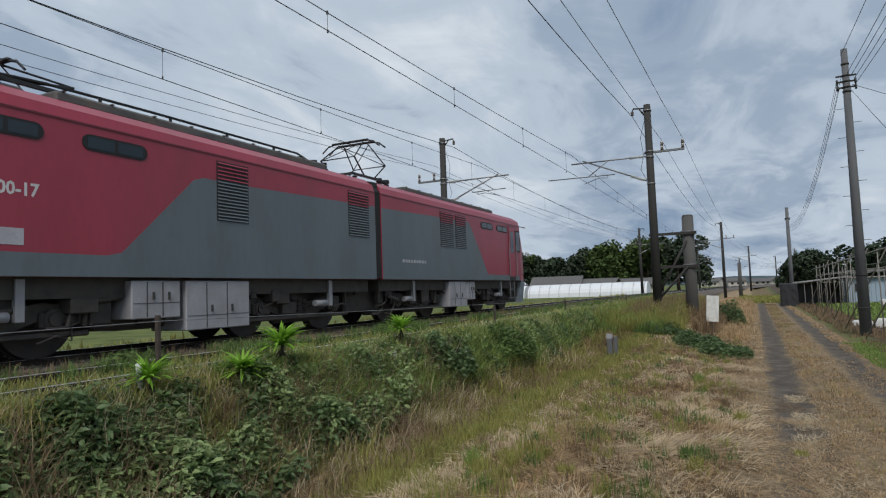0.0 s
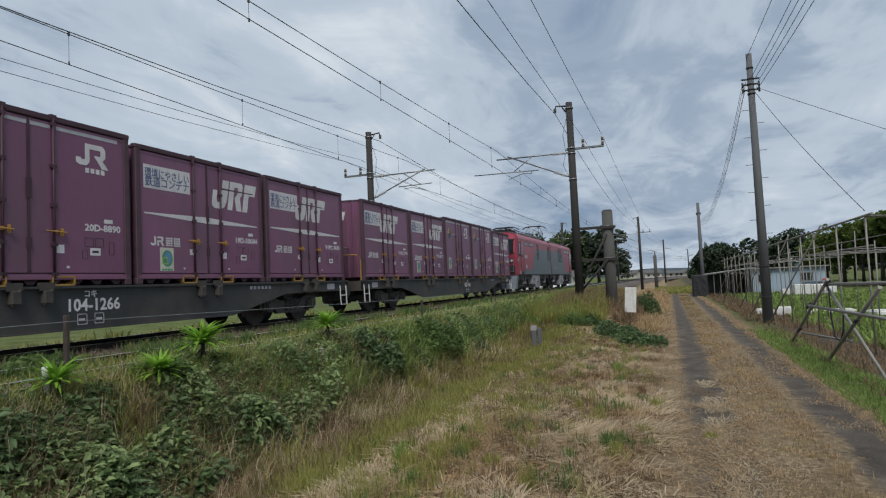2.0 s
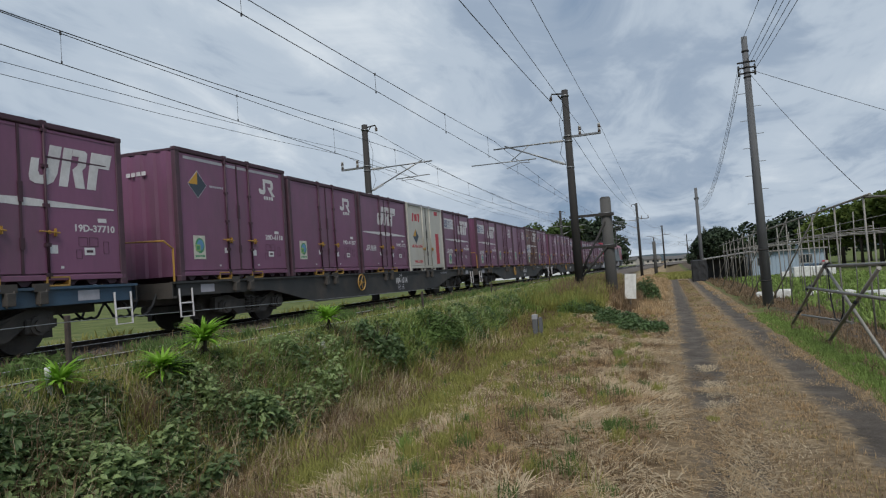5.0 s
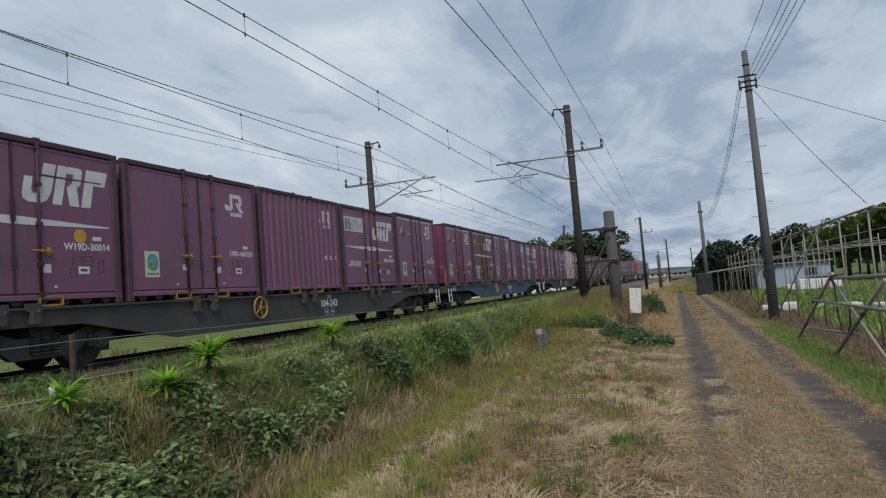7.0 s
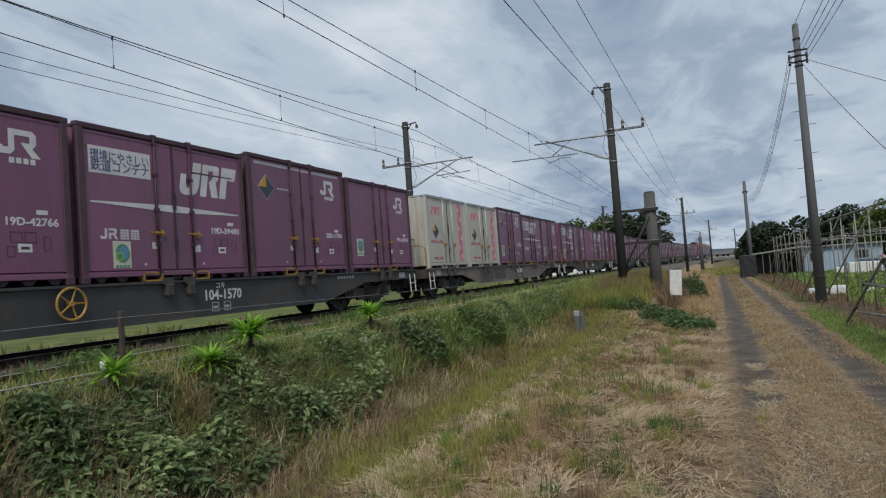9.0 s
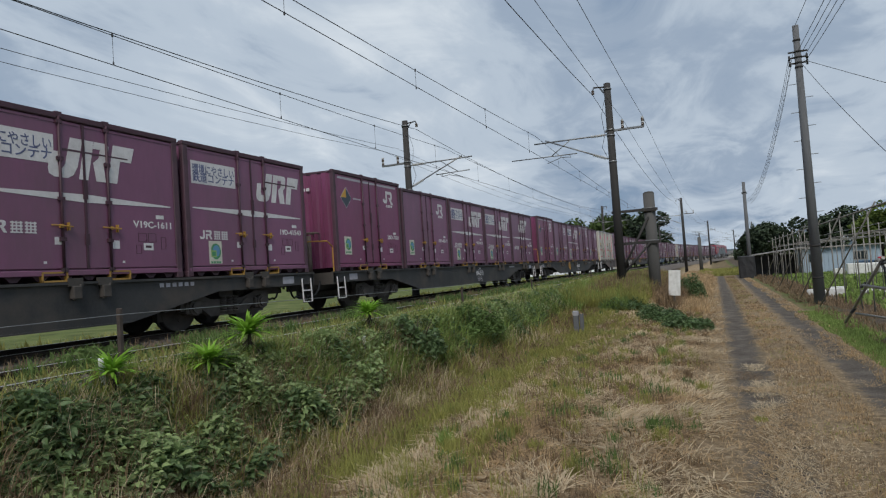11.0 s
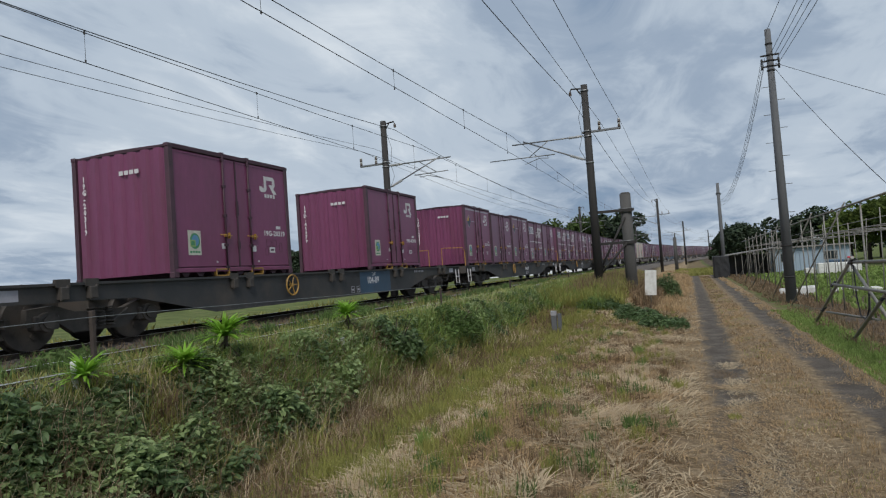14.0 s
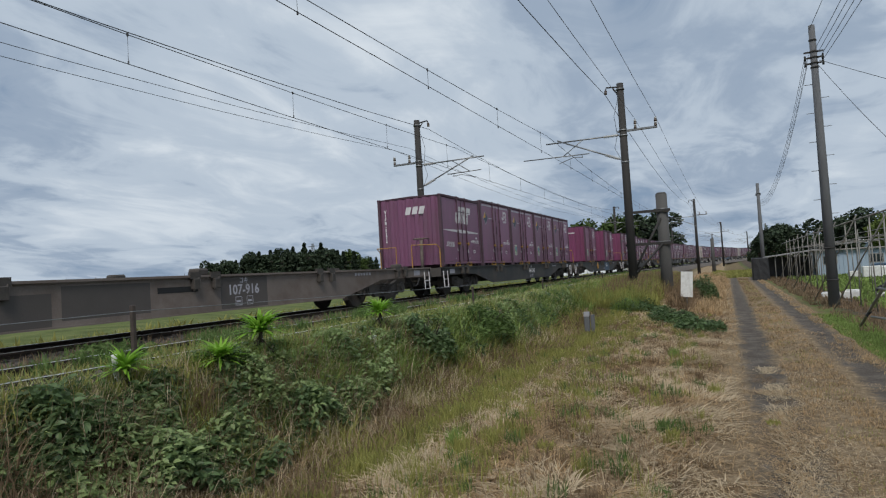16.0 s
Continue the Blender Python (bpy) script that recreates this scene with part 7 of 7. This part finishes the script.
for nm, a, b2, r in (("leaning_pole", (2.78, 18.1, 0), (2.95, 14.4, 1.65), 0.032), ("leaning_pole", (2.92, 14.8, 0), (3.0, 11.3, 1.55), 0.032), ("leaning_pole", (3.2, 12.0, 0.0), (2.93, 14.7, 1.62), 0.03),
                     ("long_pole", (2.85, 15.9, 1.07), (3.05, 9.0, 1.1), 0.03), ("long_pole", (2.95, 14.6, 1.55), (3.6, 9.0, 1.65), 0.03), ("tie_pole", (2.8, 16.6, 0.42), (3.02, 13.2, 0.55), 0.024), ("leaning_pole", (3.0, 10.4, 0), (3.1, 7.6, 1.4), 0.032)):
    bm = BM()
    rod(bm, a, b2, r, 8)
    part(nm, bm, PIPE, trestle)
bm = BM()
path_rod(bm, [(2.93, 14.3, 1.5), (2.92, 14.2, 0.9), (2.94, 14.1, 0.55), (2.96, 13.8, 0.5), (2.97, 13.6, 0.7), (2.97, 13.5, 1.0)], 0.014, 5)
part("rope", bm, ROPE, trestle, "hanging black rope")
for p in ((2.94, 14.5, 1.58), (2.85, 15.9, 1.07), (2.97, 12.6, 0.98), (2.82, 17.0, 0.45)):
    bm = BM()
    for k in range(3):
        rod(bm, (p[0] - 0.05, p[1] - 0.03 * k, p[2] - 0.05), (p[0] + 0.05, p[1] - 0.03 * k, p[2] + 0.06), 0.022, 6)
    part("lashing", bm, ROPE, trestle, "black rope lashing")

for x, y, w, d, h in ((3.9, 31.2, 0.35, 0.25, 0.22), (4.6, 30.8, 0.3, 0.3, 0.35), (6.6, 32.0, 0.9, 0.3, 0.12), (8.4, 30.0, 1.0, 0.4, 0.18)):
    bm = BM()
    box(bm, -w, w, -d, d, 0, h, 0.03)
    box(bm, -w * 0.9, w * 0.9, -d * 0.9, d * 0.9, h - 0.01, h + 0.03, 0.01)
    o = part("crate", bm, WHITE_PL, None)
    o.matrix_basis = pose(x, y, ground_z(x, y), 0, 0, rg.uniform(-20, 20))
    tagged(o, "white plastic crate lying by the field", "crate", "white crates")

# ---- shed ----
BLUE_W = material("pale_blue_panel", (0.30, 0.38, 0.46), 0.6, vary=0.12, scale=1.2, dirt=(0.22, 0.25, 0.27), streak=(1, 1, 0.3))
TIN = material("weathered_tin", (0.26, 0.25, 0.235), 0.55, metal=0.3, vary=0.25, scale=2, dirt=(0.15, 0.1, 0.07))
shed = thing("shed", "low pale blue panel shed with flat tin roof", "shed", at=pose(9.2, 59, -0.1))
for i in range(18):
    bm = BM()
    x = -2.6 + i * 0.3
    box(bm, x + 0.006, x + 0.294, -0.03, 0.03, 0, 2.05, 0.01)
    part("wall_panel", bm, BLUE_W, shed)
bm = BM()
for x in (-2.6, 2.78):
    box(bm, x, x + 0.05, 0.03, 4.5, 0, 2.05)
box(bm, -2.6, 2.8, 4.4, 4.5, 0, 2.05)
part("wall", bm, BLUE_W, shed)
bm = BM()
box(bm, -2.8, 3.0, -0.35, 4.7, 2.05, 2.16, 0.02)
part("roof", bm, TIN, shed)
for x in (-1.7, 1.4):
    bm = BM()
    box(bm, x - 0.5, x + 0.5, -0.06, -0.035, 0.95, 1.65)
    w = part("window", bm, TIN, shed)
    for k in (-0.24, 0.24):
        bm = BM()
        box(bm, x + k - 0.2, x + k + 0.2, -0.07, -0.06, 1.0, 1.6)
        part("pane", bm, GLASS, w)
canopy = thing("lean_to", "open lean-to with tin roof on thin posts", "lean-to", at=pose(4.6, 57.5, -0.05))
bm = BM()
prism(bm, [(-1.9, 1.72), (2.0, 2.12), (2.0, 2.2), (-1.9, 1.8)], "y", -0.6, 4.0)
part("roof", bm, TIN, canopy)
for x in np.arange(-1.6, 2.0, 0.5):
    bm = BM()
    rod(bm, (x, -0.4, 0), (x, -0.4, 1.75 + 0.1 * (x + 1.9)), 0.03, 6)
    part("post", bm, PIPE, canopy)
bm = BM()
box(bm, -1.4, 1.9, 3.6, 3.8, 0, 1.7)
part("rear_wall", bm, FRAME_DK, canopy)
TARP = material("black_tarpaulin", (0.016, 0.016, 0.018), 0.6, vary=0.4, scale=4, bump=0.6)
bm = BM()
box(bm, 0, 1.15, 0, 1.6, -0.05, 1.72, 0.06)
bmesh.ops.subdivide_edges(bm, edges=bm.edges[:], cuts=4, use_grid_fill=True)
for v in bm.verts:
    v.co += Vector((0.05 * noise.noise(v.co * 3), 0.05 * noise.noise(v.co * 3 + Vector((5, 0, 0))), 0.04 * noise.noise(v.co * 2)))
o = part("tarpaulin_cover", bm, TARP, None)
o.location = (1.75, 54.5, 0)
tagged(o, "stack covered with black tarpaulin at the lane's end", "covered stack")
pile = thing("sheet_pile", "pile of white sheets before the shed", "sheet pile")
for i in range(7):
    bm = BM()
    box(bm, rg.uniform(5, 11), rg.uniform(5.6, 11.8), 51 + i * 0.5, 51.6 + i * 0.5, 0.0, rg.uniform(0.2, 0.8), 0.04)
    part("sheet", bm, WHITE_PL, pile)
trac = thing("tractor", "small blue and red farm tractor beside the shed", "tractor", at=pose(10.6, 55, -0.1, 0, 0, 70))
bm = BM()
box(bm, -0.4, 0.4, -0.2, 1.0, 0.5, 0.95, 0.08)
box(bm, -0.45, 0.45, -0.9, -0.2, 0.55, 0.8, 0.06)
part("bonnet", bm, FRAME_BL, trac)
bm = BM()
box(bm, -0.25, 0.25, -0.75, -0.35, 0.8, 1.15, 0.05)
part("seat", bm, RED_MARK, trac)
for x in (-0.55, 0.55):
    for y, r in ((-0.55, 0.5), (0.8, 0.3)):
        bm = BM()
        rod(bm, (x - 0.1, y, r), (x + 0.1, y, r), r, 18)
        w = part("wheel", bm, RUBBER, trac)
        bm = BM()
        rod(bm, (x - 0.11, y, r), (x + 0.11, y, r), r * 0.5, 14)
        part("rim", bm, RED_MARK, w)


# ---- trees ----
def tree(kind, h, seed, mat, n):
    """Tapered trunk with limbs and a crown of leaf clumps with gaps."""
    rng = np.random.default_rng(seed)
    t = thing("tree", {"broad": "dark broad-leaved tree with rounded uneven crown", "conifer": "dark conifer with a pointed ragged crown", "bright": "bright green tree at the field's edge"}[kind], "tree", "trees round the fields")
    bm = BM()
    rod(bm, (0, 0, -0.3), (0.1, 0, h * 0.75), 0.03 * h, 8, 0.008 * h)
    limbs = []
    for i in range(9):
        a, z = rng.uniform(0, 6.28), h * rng.uniform(0.3, 0.7)
        L = h * rng.uniform(0.2, 0.36) * (1 if kind != "conifer" else 0.55)
        e = Vector((L * math.cos(a), L * math.sin(a), z + L * rng.uniform(0.2, 0.7)))
        rod(bm, (0.05, 0, z), e, 0.01 * h, 5, 0.003 * h)
        limbs.append(e)
    part("trunk", bm, BARK, t)
    V, F = [], []
    balls = [(Vector(e), h * rng.uniform(0.13, 0.22)) for e in limbs] + [(Vector((rng.normal(0, 0.08 * h), rng.normal(0, 0.08 * h), h * rng.uniform(0.6, 0.86))), h * rng.uniform(0.12, 0.2)) for _ in range(6)]
    for i in range(n):
        if kind == "conifer":
            f = rng.random() ** 0.8
            r = 0.21 * h * (1 - f) ** 0.8 * rng.uniform(0.3, 1.1) * (0.7 + 0.3 * math.sin(f * 40))
            a = rng.uniform(0, 6.28)
            p = Vector((r * math.cos(a), r * math.sin(a), h * (0.14 + 0.86 * f)))
        else:
            c, r = balls[rng.integers(len(balls))]
            d = Vector(rng.normal(0, 1, 3)).normalized()
            p = c + d * r * rng.uniform(0.6, 1.08)
            if noise.noise(p * (3.5 / h) * 2 + Vector((seed, 0, 0))) < -0.28:
                continue
        L = h * rng.uniform(0.022, 0.045)
        q = Euler(tuple(rng.uniform(-1.2, 1.2, 2)) + (rng.uniform(0, 6.28),)).to_matrix()
        b = len(V)
        for cc in ((-0.5, -0.35, 0), (0.5, -0.2, 0.1), (0.3, 0.5, 0), (-0.4, 0.4, 0.12)):
            v = q @ Vector(cc) * L * 1.5
            V.append(tuple(p + v))
        F += [(b, b + 1, b + 2), (b, b + 2, b + 3)]
    part("crown", mesh_from("crown", V, F, mat), None, t)
    return t


PROTO = {"broad": [tree("broad", 10, 71, TREE_D, 3600), tree("broad", 10, 72, TREE_G, 3600), tree("broad", 10, 73, TREE_D, 3600)],
         "conifer": [tree("conifer", 10, 74, TREE_D, 3000), tree("conifer", 10, 75, TREE_D, 3000)],
         "bright": [tree("bright", 10, 76, TREE_Y, 3600)]}
rg = random.Random(9)
USED = set()


def plant(kind, az, dist, h):
    """A tree by bearing from the lane, distance and height."""
    src = rg.choice(PROTO[kind])
    a = radians(az)
    m = pose(dist * math.sin(a), dist * math.cos(a), 0.1, 0, 0, rg.uniform(0, 360))
    s = h / 10
    if src in USED:
        o = copy_thing(src, m)
    else:
        USED.add(src)
        o = src
        o.matrix_basis = m
    o.scale = (s * rg.uniform(0.95, 1.3), s * rg.uniform(0.95, 1.3), s)


for az, h in ((-19.5, 10), (-18.2, 9.5), (-17.0, 7.8), (-15.8, 8.2), (-14.4, 8.4), (-13.0, 10), (-11.6, 10.6), (-10.4, 8.5), (-8.8, 11.5), (-7.9, 11.2), (-6.9, 12), (-5.9, 10.5), (-5.1, 9.0), (-4.2, 6.0), (-9.6, 9.0), (-16.4, 7.5), (-20.8, 9.5), (-22, 9), (-23.5, 8)):
    plant("broad", az + rg.uniform(-0.2, 0.2), 148 + rg.uniform(-8, 10), h * 1.08)
for i in range(30):
    az = -43.8 + i * 0.48
    plant("conifer" if i % 3 else "broad", az, 215 + rg.uniform(-12, 12), 8.5 + 4.5 * math.sin(i / 29 * math.pi) + rg.uniform(-1, 1.6))
for az, h in ((2.4, 3.6), (3.1, 4.6), (3.8, 5.3), (4.5, 4.8), (5.2, 4.0), (5.9, 3.2)):
    plant("broad", az, 108 + rg.uniform(-5, 5), h * 1.25)
for i in range(12):
    plant("conifer" if i % 2 else "broad", 7.4 + i * 1.0, 104 + rg.uniform(-6, 8), float(np.interp(7.4 + i, [7.4, 8.4, 9.4, 10.4, 11.4, 13.0, 14.4, 19], [6.6, 8.0, 8.2, 7.2, 6.2, 6.4, 9.0, 10.5])) * rg.uniform(0.78, 0.92))
for az, h, d in ((11.6, 5.6, 80), (12.7, 6.2, 76), (13.9, 5.8, 74), (15.1, 6.4, 72), (16.5, 6.5, 70), (18.0, 7, 70), (19.5, 6.6, 72), (21, 7, 74)):
    plant("bright", az, d, h)
for i in range(16):
    plant("broad", -75 + i * 2.0, 520 + rg.uniform(-60, 60), rg.uniform(5, 9))

# ---- farm beyond the railway ----
FILM = material("white_film", (0.66, 0.68, 0.70), 0.5, vary=0.08, scale=1.0, bump=0.1, streak=(6, 1, 1))
tunnel = thing("greenhouse_tunnel", "long white plastic greenhouse tunnel in a field", "greenhouse", at=pose(-27, 112, 0.35))
bm = BM()
arc = [(2.6 * math.cos(a), 2.35 * math.sin(a) ** 0.8) for a in np.linspace(0, math.pi, 13)]
prism(bm, arc, "x", -9.5, 11.0)
part("cover", bm, FILM, tunnel)
for i in range(12):
    bm = BM()
    arc2 = [(2.63 * math.cos(a), 2.38 * math.sin(a) ** 0.8) for a in np.linspace(0, math.pi, 13)]
    path_rod(bm, [(-9.2 + i * 1.8, p[0], p[1]) for p in arc2], 0.03, 5)
    part("hoop", bm, GALV, tunnel)
t2 = thing("greenhouse_tunnel", "short white plastic greenhouse tunnel end", "greenhouse", at=pose(-39.5, 113, 0.35))
bm = BM()
prism(bm, arc, "x", -3, 2.0)
part("cover", bm, FILM, t2)
TILE = material("grey_roof_tile", (0.10, 0.095, 0.09), 0.7, vary=0.3, scale=1.5, streak=(4, 1, 1))
WALL_W = material("cream_wall", (0.45, 0.42, 0.37), 0.8, vary=0.15, scale=0.8)


def house(x, y, w, d, hw, hr, yaw, label):
    t = thing("house", label, "house", "distant houses", at=pose(x, y, 0.2, 0, 0, yaw))
    bm = BM()
    box(bm, -w / 2, w / 2, -d / 2, d / 2, -0.2, hw)
    part("wall", bm, WALL_W, t)
    bm = BM()
    prism(bm, [(-d / 2 - 0.6, hw - 0.1), (0, hw + hr), (d / 2 + 0.6, hw - 0.1), (d / 2 + 0.6, hw - 0.25), (0, hw + hr - 0.2), (-d / 2 - 0.6, hw - 0.25)], "x", -w / 2 - 0.5, w / 2 + 0.5)
    part("roof", bm, TILE, t)
    bm = BM()
    prism(bm, [(-d / 2, hw - 0.2), (0, hw + hr - 0.25), (d / 2, hw - 0.2)], "x", -w / 2 + 0.02, w / 2 - 0.02)
    part("gable", bm, WALL_W, t)
    for k in (-0.28, 0.05, 0.3):
        bm = BM()
        box(bm, k * w - 0.6, k * w + 0.6, -d / 2 - 0.05, -d / 2 - 0.01, 1.0, 2.1)
        win = part("window", bm, TIN, t)
        bm = BM()
        box(bm, k * w - 0.5, k * w + 0.5, -d / 2 - 0.07, -d / 2 - 0.05, 1.08, 2.02)
        part("pane", bm, GLASS, win)


house(-35, 124, 9, 7, 2.6, 1.6, 8, "farmhouse with grey tiled roof behind the greenhouse")
house(-27.5, 124, 8, 6, 2.2, 1.3, -5, "low farm building with dark tiled roof")
house(-20, 126, 6, 5, 2.1, 1.2, 4, "small farm building with brown roof")
for i, (x, y, w, h) in enumerate(((-8, 330, 8, 4.5), (3, 300, 7, 3.5), (11, 340, 8, 4), (-20, 360, 10, 5), (24, 320, 8, 4), (16, 420, 9, 5), (45, 360, 10, 5))):
    house(x, y, w, 8, h * 0.6, h * 0.35, rg.uniform(-20, 20), "small distant house near the railway bend")

# distant hills and haze-blue ridge
HILL = material("distant_ridge", (0.10, 0.135, 0.165), 1.0, vary=0.15, scale=0.01, bump=0)
bm = BM()
prev = None
for i in range(160):
    a = radians(-100 + i * 1.25)
    d = 3000
    z = 26 + 20 * noise.noise((i * 0.11, 0, 3)) + 9 * noise.noise((i * 0.5, 0, 7))
    if -62 < math.degrees(a) < -36:
        z += 34 * math.exp(-((math.degrees(a) + 50) / 6) ** 2)
    cur = [bm.verts.new((d * math.sin(a), d * math.cos(a), -20)), bm.verts.new((d * math.sin(a), d * math.cos(a), max(4, z))), bm.verts.new((1.2 * d * math.sin(a), 1.2 * d * math.cos(a), max(2, z * 0.4)))]
    if prev:
        for k in range(2):
            bm.faces.new((prev[k], cur[k], cur[k + 1], prev[k + 1]))
    prev = cur
tagged(part("backdrop", bm, HILL, None), "low blue-grey hills along the horizon", "hills", kind="structure")

# small far poles and a lattice mast over the fields
for az, d, h in ((-54.5, 300, 9), (-52.5, 260, 8), (-50, 330, 9), (-46, 280, 8), (-44, 310, 9)):
    a = radians(az)
    bm = BM()
    rod(bm, (0, 0, 0), (0, 0, h), 0.15, 6, 0.1)
    box(bm, -0.9, 0.9, -0.06, 0.06, h - 0.8, h - 0.65)
    o = part("field_pole", bm, POLE_LT, None)
    o.location = (d * math.sin(a), d * math.cos(a), 0.3)
    tagged(o, "distant pale power pole over the fields", "utility pole", "distant field poles")
mast = thing("lattice_mast", "distant grey lattice power mast behind woods", "lattice mast", at=pose(-245, 345, 0))
bm = BM()
for s in (-1, 1):
    for q in (-1, 1):
        rod(bm, (s * 2.2, q * 2.2, 0), (s * 0.4, q * 0.4, 27), 0.16, 5)
for i in range(9):
    z, w = i * 3, 2.2 - 0.2 * i
    for s in (-1, 1):
        rod(bm, (-w, s * w, z), (w, s * w, z + 3), 0.08, 4)
        rod(bm, (w, s * w, z), (-w, s * w, z + 3), 0.08, 4)
part("tower", bm, GALV, mast)
for z in (17, 21, 25):
    bm = BM()
    box(bm, -3.6, 3.6, -0.15, 0.15, z, z + 0.3)
    part("crossarm", bm, GALV, mast)


# ---- everything that moves ----
def along(t):
    """Front of the first wagon's load, in metres along the track."""
    return 0.96 + 17.91 * t - 0.015 * t * t + float(np.interp(t, [6.5, 7.0, 7.5, 12.0, 12.5, 13.0, 13.5], [0, 0.14, 0, 0, 0.52, 0.45, 0]))


def on_track(y, z):
    """Place and heading on the far track, which bends to the right beyond the first poles."""
    return pose(X_FAR + bend(y), y, z, 0, 0, -math.degrees(bend_slope(y)))


def motions():
    times = [0.25 * i for i in range(65)]
    for ob, offset in MOVERS:
        walk(ob, [(t, on_track(along(t) + offset, Z_RAIL)) for t in times])
    # wheels roll: one turn for each circumference
    steps = [i / FPS for i in range(int(16 * FPS) + 1)]
    kinds = {}
    for ob, y, z, r in ROLLERS:
        key = (round(y, 3), round(z, 3), round(r, 3))
        if key not in kinds:
            walk(ob, [(t, pose(0, y, z, -math.degrees((along(t) - along(0)) / r))) for t in steps])
            kinds[key] = ob
        else:
            src = kinds[key].animation_data
            ob.rotation_mode = "QUATERNION"
            ob.animation_data_create()
            ob.animation_data.action = src.action
            ob.animation_data.action_slot = src.action_slot


motions()
